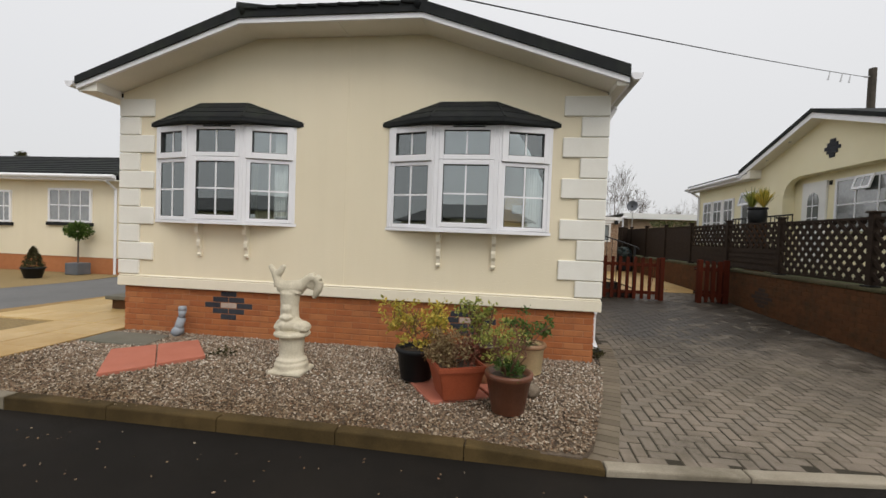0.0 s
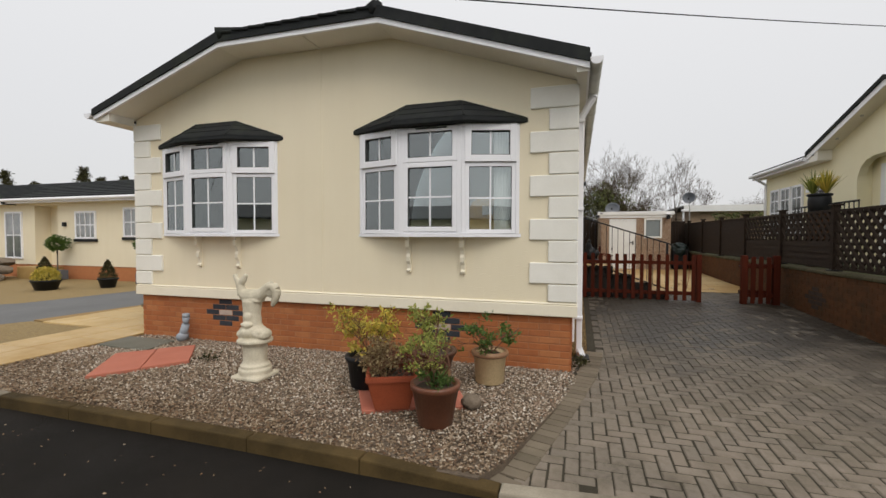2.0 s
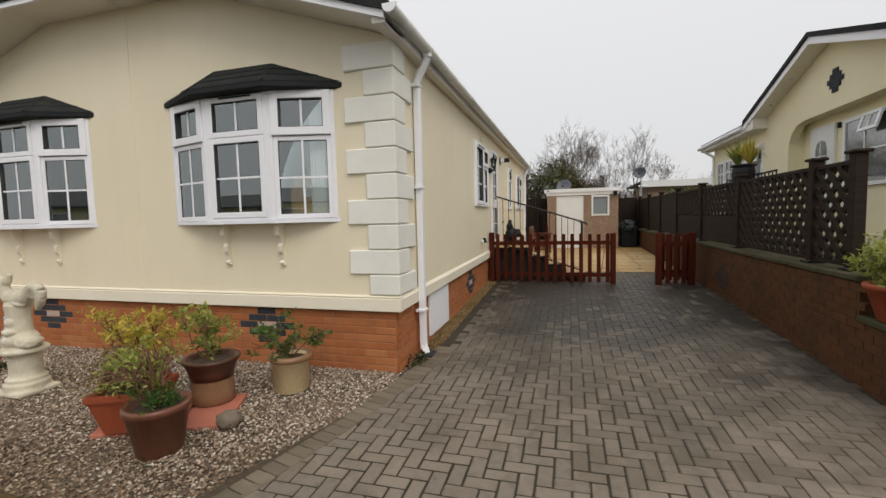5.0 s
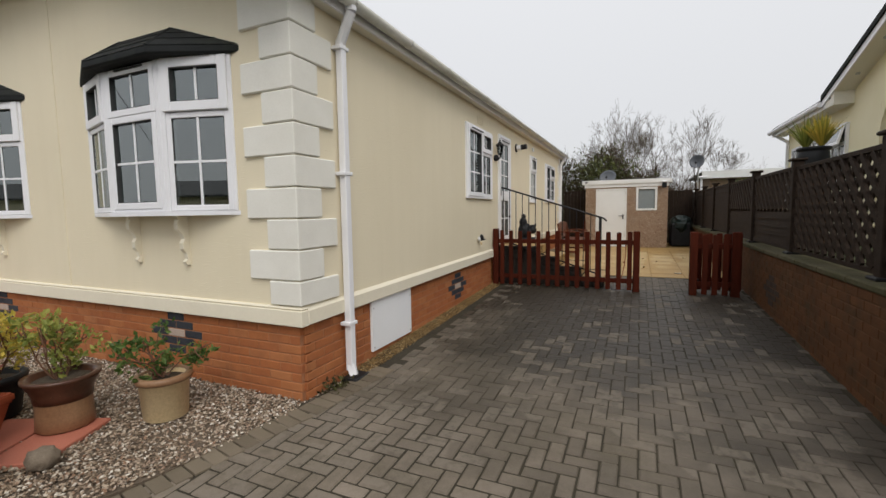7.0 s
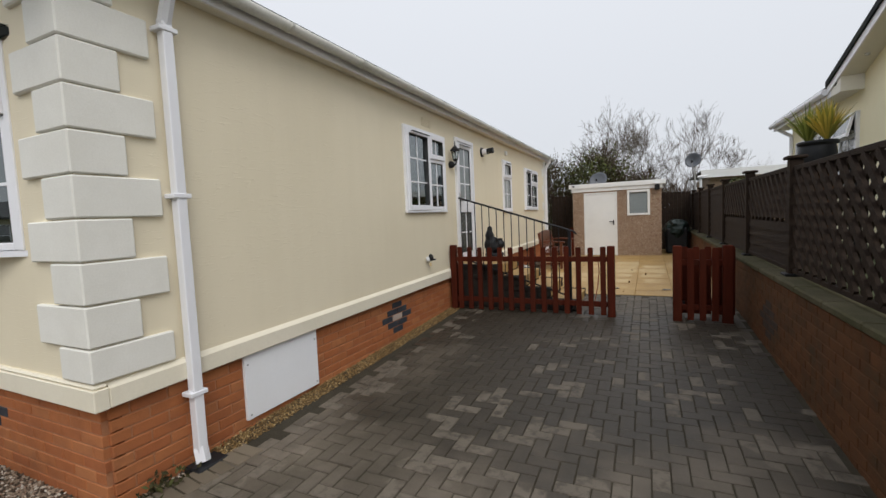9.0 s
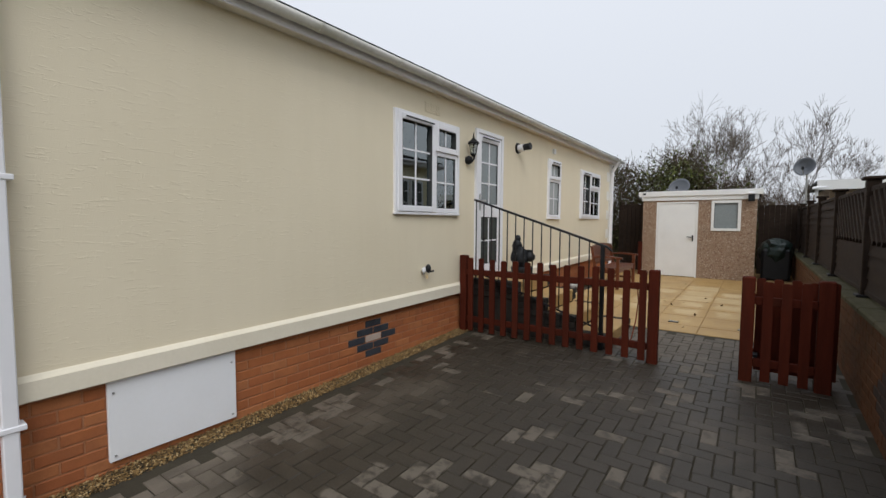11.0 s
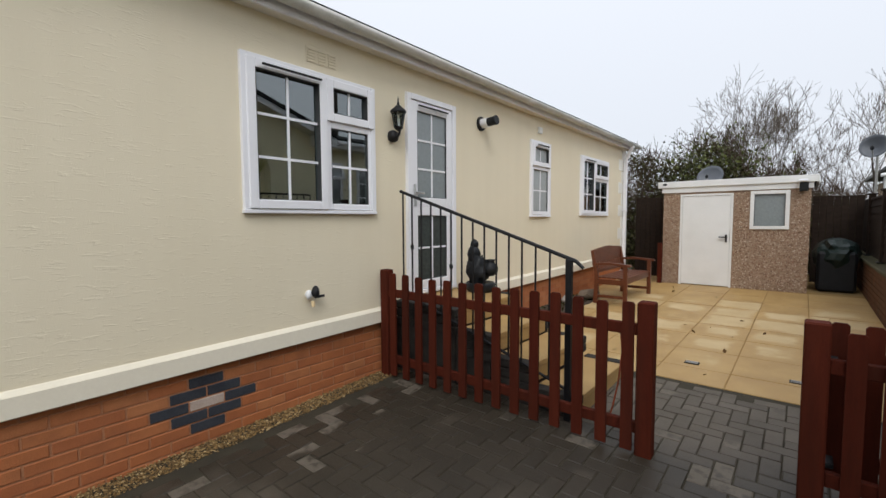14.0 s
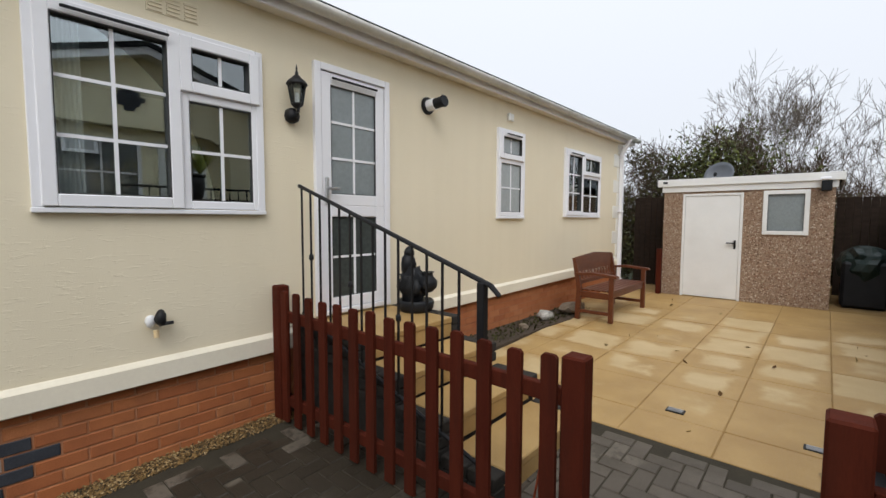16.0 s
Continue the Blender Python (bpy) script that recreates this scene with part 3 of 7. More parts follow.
def leaves(name, mat, centres, size, seed, parent=None, slim=0.5, up=0.3):
    """Small folded leaves, one island each, at the given places."""
    rng = np.random.default_rng(seed)
    c = np.asarray(centres, float)
    k = len(c)
    d = rng.normal(0, 1, (k, 3)) + np.array([0, 0, up])
    d /= np.linalg.norm(d, axis=1)[:, None]
    w = np.cross(d, rng.normal(0, 1, (k, 3)))
    w /= np.linalg.norm(w, axis=1)[:, None]
    nrm = np.cross(d, w)
    L = size * rng.uniform(0.6, 1.3, (k, 1))
    v = np.stack([c, c + d * L * 0.5 + w * L * slim * 0.5 + nrm * L * 0.1, c + d * L, c + d * L * 0.5 - w * L * slim * 0.5 + nrm * L * 0.1], 1)
    b = 4 * np.arange(k)[:, None]
    f = np.concatenate([b + np.array([[0, 1, 2]]), b + np.array([[0, 2, 3]])])
    return raw(name, v.reshape(-1, 3).tolist(), f.tolist(), mat, parent)


def twig_mesh(name, segs, mat, parent=None, sides=4):
    """Tapered limbs from (p0, p1, r0, r1) rows in one mesh."""
    vs, fs = [], []
    for p0, p1, r0, r1 in segs:
        p0, p1 = np.asarray(p0, float), np.asarray(p1, float)
        d = p1 - p0
        d /= np.linalg.norm(d) + 1e-9
        a = np.cross(d, (0.3, 0.9, 0.2))
        a /= np.linalg.norm(a) + 1e-9
        b = np.cross(d, a)
        o = len(vs)
        for p, r in ((p0, r0), (p1, r1)):
            for k in range(sides):
                t = 2 * math.pi * k / sides
                vs.append((p + r * (math.cos(t) * a + math.sin(t) * b)).tolist())
        for k in range(sides):
            fs.append((o + k, o + (k + 1) % sides, o + sides + (k + 1) % sides, o + sides + k))
    return raw(name, vs, fs, mat, parent)


def branch(rng, p, d, length, r, depth, segs, tips, spread=0.55, rise=0.15):
    """Grows a limb in three bent pieces and splits it."""
    p = np.asarray(p, float)
    for _ in range(3):
        d = d + rng.normal(0, 0.17, 3) + np.array([0, 0, rise * 0.25])
        d /= np.linalg.norm(d)
        q = p + d * length / 3
        segs.append((p, q, r, r * 0.87))
        p, r = q, r * 0.87
    if depth == 0:
        tips.append(p)
        return
    for k in range(int(rng.integers(2, 4)) + (1 if depth > 2 else 0)):
        e = d + rng.normal(0, spread, 3) + np.array([0, 0, rise])
        e /= np.linalg.norm(e)
        branch(rng, p, e, length * rng.uniform(0.6, 0.85), max(r * rng.uniform(0.5, 0.7), 0.0045), depth - 1, segs, tips, spread, rise)


# ---- ground ----
def drive_z(y):
    return 0.06 + 0.037 * (y - 3.0)


def patio_z(y):
    return 0.363 + 0.0165 * (y - 11.16)


bm = bmesh.new()
box(bm, -900, 900, -900, 900, -0.4, 0.0)
solid("ground", bm, GRASS, "rough grass ground reaching the horizon", "ground", "structure")
bm = bmesh.new()
prism(bm, [(-60, -5.5), (60, -3.5), (60, 6.5), (2.6, 3.0), (0.6, 2.77), (-4.2, 2.80), (-9.0, 2.80), (-60, 3.2)], "z", -0.1, 0.04)
solid("road", bm, ASPHALT, "dark wet asphalt estate road", "road", "structure")
rng = np.random.default_rng(3)
spots = np.stack([rng.uniform(-4, 2.4, 160), rng.uniform(1.2, 2.62, 160), np.full(160, 0.044)], 1)
tagged(stones("road_grit", GRAVEL, spots, 0.009, 4), "pale loose grit scattered on the asphalt", "grit", "", "stuff")
bm = bmesh.new()
prism(bm, [(-5.1, 2.78), (0.5, 2.78), (0.62, 3.0), (0.9, 4.0), (1.13, 5.0), (1.2, 5.75), (1.0, 5.75), (1.0, 5.12), (-5.1, 5.12)], "z", -0.05, 0.115)
solid("gravel_garden", bm, GRAVEL_BED, "front garden bed under mixed shingle", "gravel bed", "structure")
bm = bmesh.new()
box(bm, 1.0, 1.21, 5.6, 9.95, -0.05, 0.11)
side_bed = solid("gravel_strip", bm, GOLD_BED, "narrow golden gravel strip along the plinth", "gravel bed", "structure")
bm = bmesh.new()
prism(bm, [(0.5, 2.80), (2.6, 3.05), (7.0, 4.4), (7.0, 5.0), (4.9, 5.0), (4.9, 11.17), (1.0, 11.17), (1.0, 5.9), (1.16, 5.6)], "z", -0.3, 0.0)
for v in bm.verts:
    if v.co.z > -0.1:
        v.co.z = drive_z(v.co.y) - 0.006
drive = solid("driveway", bm, JOINT_SAND, "grey block paved driveway in herringbone pattern", "driveway", "structure")
bm = bmesh.new()
box(bm, 1.0, 4.9, 11.16, 19.5, -0.1, 0.0)
for v in bm.verts:
    if v.co.z > -0.05:
        v.co.z = patio_z(v.co.y) - 0.008
patio = solid("patio", bm, SLAB_JOINT, "buff paving slab patio, partly wet", "patio", "structure")

# left hand side: buff path, grey drive strip, golden gravel
bm = bmesh.new()
prism(bm, [(-6.15, 2.8), (-5.12, 2.8), (-5.12, 8.5), (-7.5, 8.5), (-7.9, 5.3), (-6.15, 5.2)], "z", -0.05, 0.135)
path = solid("buff_path", bm, SLAB_JOINT, "buff slab path beside the house", "path", "structure")
bm = bmesh.new()
prism(bm, [(-9.0, 2.8), (-6.17, 2.8), (-6.17, 5.16), (-7.9, 5.26)], "z", -0.05, 0.12)
solid("planting_bed", bm, GOLD_BED, "golden gravel planting bed beside the path", "gravel bed", "structure")
bm = bmesh.new()
prism(bm, [(-9.2, 2.7), (-7.95, 5.3), (-7.55, 8.5), (-7.3, 13), (-10.6, 13), (-10.3, 9.0), (-10.6, 6.6), (-12.5, 4.6), (-14, 2.7)], "z", -0.05, 0.10)
solid("side_drive", bm, OLD_ASPHALT, "grey asphalt drive to the next plot", "driveway", "structure")
bm = bmesh.new()
prism(bm, [(-12.6, 4.6), (-10.7, 6.6), (-10.4, 9.0), (-10.65, 10.8), (-30, 10.8), (-30, 3.4)], "z", -0.05, 0.09)
solid("golden_gravel_garden", bm, GOLD_BED, "golden gravel garden of the neighbouring plot", "gravel bed", "structure")
# raised garden behind the retaining wall
bm = bmesh.new()
box(bm, 5.06, 40, 5.6, 60, -0.1, 0.98)
box(bm, 5.06, 40, 4.2, 5.6, -0.1, 0.66)
solid("raised_ground", bm, GRASS, "raised neighbouring garden behind the retaining wall", "ground", "structure")

# ---- kerb stones ----
kerb = thing("kerb", (-1, 2.72, 0.04), "weathered mossy concrete kerb along the road", "kerb")
x = -14.0
line = [(-14.0, 2.75), (-1.5, 2.755), (0.55, 2.70), (2.6, 2.95), (7.0, 4.3)]
while x < 6.6:
    xe = x + 0.915
    ya, yb = np.interp([x, xe], [p[0] for p in line], [p[1] for p in line])
    ta, tb = [float(np.interp(u, [0.1, 0.8], [0.145, 0.075])) for u in (x, xe)]
    if -9.4 < x < -9.0 or xe < -9.2:
        ta = tb = 0.11
    bm = bmesh.new()
    prism(bm, [(x + 0.004, ya), (xe - 0.004, yb), (xe - 0.004, yb + 0.115), (x + 0.004, ya + 0.115)], "z", -0.1, 0.1)
    for v in bm.verts:
        if v.co.z > 0:
            v.co.z = ta if v.co.x < (x + xe) / 2 else tb
    bmesh.ops.bevel(bm, geom=[e for e in bm.edges if all(v.co.z > 0 for v in e.verts)], offset=0.014, segments=2, affect="EDGES", profile=0.5)
    part("kerb_stone", bm, KERB if -4.4 < x and xe < 0.9 else PALE_KERB, kerb)
    x = xe

# ---- the park home ----
XL, XR, YF, YB = -5.16, 1.05, 5.07, 16.86
Z0, Z1 = 0.725, 3.22


def skirt_z(y):
    """Underside of the side skirt board, which rises a little with the ground."""
    return 0.727 + 0.0128 * (y - YF)


home = thing("park_home", (-2, 11, 0.2), "cream rendered park home with brick plinth and dark roof", "house")
BAYS = ((-1.497, -0.90, -0.16, 0.454), (-4.65, -4.05, -3.31, -2.70))
BZ0, BZ1 = 1.615, 2.835
W1, W2, W3, DOOR = (8.55, 9.75, 1.79, 2.885), (12.63, 13.24, 1.775, 2.85), (14.4, 15.76, 1.80, 2.83), (10.155, 10.91, 0.985, 2.955)
bm = bmesh.new()
grid_boxes(bm, "x", XL, XR, Z0, Z1, YF, YF + 0.12, [(b[0] + 0.06, b[3] - 0.06, BZ0 + 0.04, BZ1 - 0.02) for b in BAYS])
part("front_wall", bm, CREAM, home)
bm = bmesh.new()
prism(bm, [(XL, Z1), (XR, Z1), (XR, 3.24), (-1.06, 3.955), (-3.24, 3.955), (XL, 3.29)], "y", YF, YF + 0.12)
part("gable_wall", bm, CREAM, home)
bm = bmesh.new()
box(bm, -2.09, -2.03, YF - 0.006, YF + 0.02, Z0 + 0.16, 3.945)
part("cover_strip", bm, CREAM, home)
bm = bmesh.new()
grid_boxes(bm, "y", YF + 0.12, YB, Z0, Z1, XR - 0.12, XR, [(a + 0.03, b - 0.03, c + 0.03, d - 0.03) for a, b, c, d in (W1, W2, W3, DOOR)])
for v in bm.verts:
    if v.co.z < Z0 + 0.01:
        v.co.z = skirt_z(v.co.y) + 0.02
part("side_wall", bm, CREAM, home)
part("far_side_wall", one_box(XL, XL + 0.12, YF + 0.12, YB, Z0, Z1), CREAM, home)
bm = bmesh.new()
prism(bm, [(XL + 0.12, Z0), (XR - 0.12, Z0), (XR - 0.12, Z1), (-0.9, 3.98), (-3.25, 3.98), (XL + 0.12, Z1)], "y", YB - 0.12, YB)
part("rear_wall", bm, CREAM, home)
part("inner_floor", one_box(XL + 0.12, XR - 0.12, YF + 0.12, YB - 0.12, 0.85, 0.95), CARPET, home)
part("inner_ceiling", one_box(XL + 0.12, XR - 0.12, YF + 0.12, YB - 0.12, 3.1, 3.16), INNER, home)
# partitions added to keep the rooms behind the panes dark
part("inner_partition", one_box(XL + 0.13, XR - 0.13, 8.1, 8.2, 0.95, 3.1), INNER, home)
part("inner_partition", one_box(-1.8, -1.7, 8.2, YB - 0.13, 0.95, 3.1), INNER, home)
bm = bmesh.new()
box(bm, XL - 0.03, XR + 0.03, YF - 0.03, YF + 0.05, Z0, 0.85, 0.006)
box(bm, XL - 0.026, XR + 0.026, YF - 0.026, YF + 0.05, 0.848, 0.876, 0.012)
part("front_skirt_band", bm, TRIM, home)
bm = bmesh.new()
box(bm, XR - 0.05, XR + 0.029, YF + 0.05, YB + 0.03, 0.0, 0.118, 0.006)
prism(bm, [(XR - 0.04, 0.116), (XR + 0.026, 0.116), (XR + 0.003, 0.142), (XR - 0.04, 0.142)], "y", YF + 0.05, YB + 0.02)
for v in bm.verts:
    v.co.z += skirt_z(v.co.y)
part("side_skirt_band", bm, TRIM, home)

# roof: side slopes and a small hipped end over the front
EX0, EX1, EY0, EY1 = -5.42, 1.17, 4.66, 17.2
EZ, KZ, RZ = 3.205, 3.945, 4.35
KL, KR, RX = -3.24, -1.06, -2.15


def slope_slab(bm, quad, thick):
    n = (Vector(quad[1]) - Vector(quad[0])).cross(Vector(quad[2]) - Vector(quad[0])).normalized()
    if n.z < 0:
        n = -n
    a = [bm.verts.new(q) for q in quad]
    b = [bm.verts.new(Vector(q) + n * thick) for q in quad]
    bm.faces.new(a)
    bm.faces.new(b[::-1])
    k = len(quad)
    for i in range(k):
        bm.faces.new((a[i], b[i], b[(i + 1) % k], a[(i + 1) % k]))


RY = 5.9
T = 0.10
bm = bmesh.new()
slope_slab(bm, [(EX1, EY0, EZ + T), (KR, EY0, KZ + T), (RX, RY, RZ + T), (RX, EY1, RZ + T), (EX1, EY1, EZ + T)], 0.05)
slope_slab(bm, [(EX0, EY0, EZ + T), (KL, EY0, KZ + T), (RX, RY, RZ + T), (RX, EY1, RZ + T), (EX0, EY1, EZ + T)], 0.05)
slope_slab(bm, [(KL, EY0, KZ + T), (KR, EY0, KZ + T), (RX, RY, RZ + T)], 0.05)
roof = part("roof", bm, ROOF, home)
# dark tiled verge over the white bargeboard
for nm, p, q in (("left", (EX0, EZ), (KL, KZ)), ("mid", (KL, KZ), (KR, KZ)), ("right", (KR, KZ), (EX1, EZ))):
    bm = bmesh.new()
    prism(bm, [(p[0], p[1] + 0.06), (q[0], q[1] + 0.06), (q[0], q[1] + 0.185), (p[0], p[1] + (0.15 if nm == "left" else 0.185))], "y", EY0 - 0.035, EY0 + 0.12)
    part("verge", bm, ROOF, roof)
    bm = bmesh.new()
    prism(bm, [(p[0], p[1] + 0.0), (q[0], q[1] + 0.0), (q[0], q[1] + 0.06), (p[0], p[1] + 0.06)], "y", EY0 - 0.012, EY0 + 0.02)
    part("bargeboard", bm, UPVC, roof)
    bm = bmesh.new()
    prism(bm, [(p[0], p[1] + 0.004), (q[0], q[1] + 0.004), (q[0], q[1] + 0.024), (p[0], p[1] + 0.024)], "y", EY0 + 0.02, YF + 0.02)
    part("soffit", bm, SOFFIT, roof)
for wx, ex, sl in ((XL, EX0, (KZ - EZ) / (KL - EX0)), (XR, EX1, (KZ - EZ) / (EX1 - KR))):
    bm = bmesh.new()
    prism(bm, [(ex, EZ - 0.017), (wx, EZ - 0.017), (wx, EZ + 0.002 + sl * abs(wx - ex)), (ex, EZ + 0.002)], "y", EY0 + 0.021, YF - 0.03)
    part("eaves_return", bm, SOFFIT, roof)
part("soffit_joint", one_box(-2.09, -2.04, EY0 + 0.02, YF - 0.007, KZ - 0.006, KZ + 0.003), SOFFIT, roof)
rng = np.random.default_rng(8)
for k in range(9):
    bm = bmesh.new()
    xa = KL + (KR - KL) * k / 9
    vs = box(bm, xa + 0.005, xa + 0.235, EY0 - 0.06, EY0 + 0.30, KZ + 0.165, KZ + 0.195, 0.008)
    bmesh.ops.rotate(bm, verts=list(set(vs)), cent=(xa, EY0, KZ + 0.17), matrix=Matrix.Rotation(radians(14), 3, "X") @ Matrix.Rotation(radians(5), 3, "Y"))
    part("eaves_tile", bm, ROOF, roof)
for kx in (KL, KR):
    bm = bmesh.new()
    tube(bm, (kx, EY0 - 0.03, KZ + 0.15), (RX, RY, RZ + 0.18), 0.085, 0.085, 8)
    part("hip_cap", bm, ROOF, roof, smooth=True)
bm = bmesh.new()
tube(bm, (RX, RY, RZ + 0.14), (RX, EY1, RZ + 0.14), 0.09, 0.09, 8)
part("ridge_cap", bm, ROOF, roof, smooth=True)
for sx, ex in ((1, EX1), (-1, EX0)):
    part("side_fascia", one_box(min(ex - 0.02 * sx, ex), max(ex - 0.02 * sx, ex), EY0 + 0.022, EY1, EZ - 0.02, EZ + 0.09), UPVC, roof)
    wx = XR if sx > 0 else XL
    part("side_soffit", one_box(min(wx, ex - 0.02 * sx), max(wx, ex - 0.02 * sx), EY0 + 0.1, EY1, EZ - 0.015, EZ + 0.005), SOFFIT, roof)
    bm = bmesh.new()
    prof = [(0.055 * math.cos(a) * 1.05, 0.055 * math.sin(a)) for a in np.linspace(math.pi, 2 * math.pi, 9)]
    outer = [(ex + sx * 0.062 + p[0], EZ + 0.075 + p[1]) for p in prof]
    inner = [(ex + sx * 0.062 + p[0] * 0.9, EZ + 0.079 + p[1] * 0.9) for p in prof[::-1]]
    prism(bm, outer + inner, "y", EY0 - 0.03, EY1)
    gutter = part("gutter", bm, GUTTER, home, "weathered white half-round gutter", True)
    bm = bmesh.new()
    prism(bm, outer + [(ex + sx * 0.062 + 0.06, EZ + 0.09), (ex + sx * 0.062 - 0.06, EZ + 0.09)], "y", EY0 - 0.05, EY0 - 0.03)
    part("stop_end", bm, UPVC, gutter)
    y = EY0 + 0.9
    while y < EY1:
        bm = bmesh.new()
        prism(bm, [(ex + sx * 0.062 + p[0] * 1.1, EZ + 0.075 + p[1] * 1.1) for p in prof] + inner, "y", y, y + 0.035)
        part("bracket", bm, GUTTER, gutter)
        y += 0.95


def downpipe(y, zb, xg):
    p = thing("downpipe", (XR + 0.06, y, zb), "white plastic square downpipe fixed to the side wall", "downpipe")
    bm = bmesh.new()
    box(bm, XR + 0.02, XR + 0.085, y - 0.033, y + 0.033, zb + 0.04, 3.0, 0.006)
    part("pipe", bm, UPVC, p)
    bm = bmesh.new()
    a, b = Vector((XR + 0.052, y, 2.98)), Vector((xg, y - 0.02, 3.2))
    tube(bm, a, b, 0.042, 0.042, 8)
    tube(bm, b, b + Vector((0, 0, 0.09)), 0.045, 0.05, 8)
    part("swan_neck", bm, UPVC, p)
    for z in (0.62, 1.9, 2.92):
        bm = bmesh.new()
        box(bm, XR - 0.005, XR + 0.092, y - 0.06, y + 0.06, z, z + 0.03, 0.004)
        part("clip", bm, UPVC, p)
    bm = bmesh.new()
    tube(bm, (XR + 0.052, y, zb + 0.09), (XR + 0.085, y - 0.01, zb + 0.0), 0.046, 0.046, 4)
    part("shoe", bm, UPVC, p)
    return p


downpipe(5.6, 0.175, EX1 + 0.06)
downpipe(16.7, 0.46, EX1 + 0.06)
bm = bmesh.new()
box(bm, 1.06, 1.22, 5.5, 5.72, 0.12, 0.172, 0.01)
solid("drain_gully", bm, BLACK_PLASTIC, "black plastic drain gully under the downpipe", "drain")

# quoins wrap the corners in alternating blocks
for cx, cy, sx, sy in ((XR, YF, 1, 1), (XL, YF, -1, 1), (XR, YB, 1, -1)):
    for k in range(10):
        z1 = 3.2 - 0.2365 * k
        z0 = max(z1 - 0.228, 0.885)
        fl, sl = (0.48, 0.26) if k % 2 == 0 else (0.28, 0.44)
        e = 0.028 if cy == YF else 0.012
        bm = bmesh.new()
        xa, xb = (cx - fl, cx + e) if sx > 0 else (cx - e, cx + fl)
        ya, yb = (cy - e, cy + sl) if sy > 0 else (cy - sl, cy + e)
        if sx > 0:
            pts = [(xa, cy - e * sy), (cx + e, cy - e * sy), (cx + e, cy + sl * sy), (cx - 0.01, cy + sl * sy), (cx - 0.01, cy + 0.01 * sy), (xa, cy + 0.01 * sy)]
        else:
            pts = [(xb, cy - e), (cx - e, cy - e), (cx - e, cy + sl), (cx + 0.01, cy + sl), (cx + 0.01, cy + 0.01), (xb, cy + 0.01)]
        prism(bm, pts, "z", z0, z1)
        bmesh.ops.bevel(bm, geom=bm.edges[:], offset=0.008, segments=1, affect="EDGES")
        part("quoin", bm, QUOIN, home)


# ---- windows ----
def sash(parent, m, w, z0, z1, cols, rows, fw=0.05, proud=0.02, mat=UPVC, glass=GLASS, name="sash", gasket=True):
    """A framed light in the local plane: u runs along x from 0 to w, the outside is -y."""
    bm = bmesh.new()
    for a in ((0, fw, z0, z1), (w - fw, w, z0, z1), (fw, w - fw, z0, z0 + fw), (fw, w - fw, z1 - fw, z1)):
        box(bm, a[0], a[1], -proud, 0.04, a[2], a[3], 0.005)
    bmesh.ops.transform(bm, matrix=m, verts=bm.verts)
    fr = part(name, bm, mat, parent)
    gx0, gx1, gz0, gz1 = fw, w - fw, z0 + fw, z1 - fw
    bm = bmesh.new()
    for a in ((gx0 - 0.002, gx0 + 0.006, gz0, gz1), (gx1 - 0.006, gx1 + 0.002, gz0, gz1), (gx0 + 0.006, gx1 - 0.006, gz0 - 0.002, gz0 + 0.006), (gx0 + 0.006, gx1 - 0.006, gz1 - 0.006, gz1 + 0.002)):
        box(bm, a[0], a[1], -proud + 0.006, 0.02, a[2], a[3])
    bmesh.ops.transform(bm, matrix=m, verts=bm.verts)
    part("gasket", bm, GASKET, fr if fr.parent.parent is None else parent)
    sub = fr if fr.parent.parent is None else parent
    bm = bmesh.new()
    box(bm, gx0, gx1, 0.008, 0.014, gz0, gz1)
    bmesh.ops.transform(bm, matrix=m, verts=bm.verts)
    pane = part("pane", bm, glass, sub)
    pane.visible_shadow = False
    bars = [(gx0 + (gx1 - gx0) * i / cols - 0.0095, gx0 + (gx1 - gx0) * i / cols + 0.0095, 0.0, 0.007, gz0, gz1) for i in range(1, cols)]
    bars += [(gx0, gx1, 0.001, 0.0065, gz0 + (gz1 - gz0) * i / rows - 0.0095, gz0 + (gz1 - gz0) * i / rows + 0.0095) for i in range(1, rows)]
    for q in bars:
        bm = bmesh.new()
        box(bm, *q)
        bmesh.ops.transform(bm, matrix=m, verts=bm.verts)
        part("glazing_bar", bm, mat, sub)
    return fr


def bar(parent, m, u0, u1, d0, d1, z0, z1, mat=UPVC, name="frame_bar", bev=0.004):
    bm = bmesh.new()
    box(bm, u0, u1, d0, d1, z0, z1, bev)
    bmesh.ops.transform(bm, matrix=m, verts=bm.verts)
    return part(name, bm, mat, parent)


def vent(parent, m, u0, u1, z):
    bar(parent, m, u0, u1, -0.035, -0.018, z, z + 0.014, BLACK_PLASTIC, "trickle_vent", 0.003)


def facet(p, q):
    """Local frame of a window facet that runs from p to q, seen from outside with its outside to -y."""
    d = Vector((q[0] - p[0], q[1] - p[1], 0))
    a = math.degrees(math.atan2(d.y, d.x))
    return pose(p[0], p[1], 0, 0, 0, a), d.length


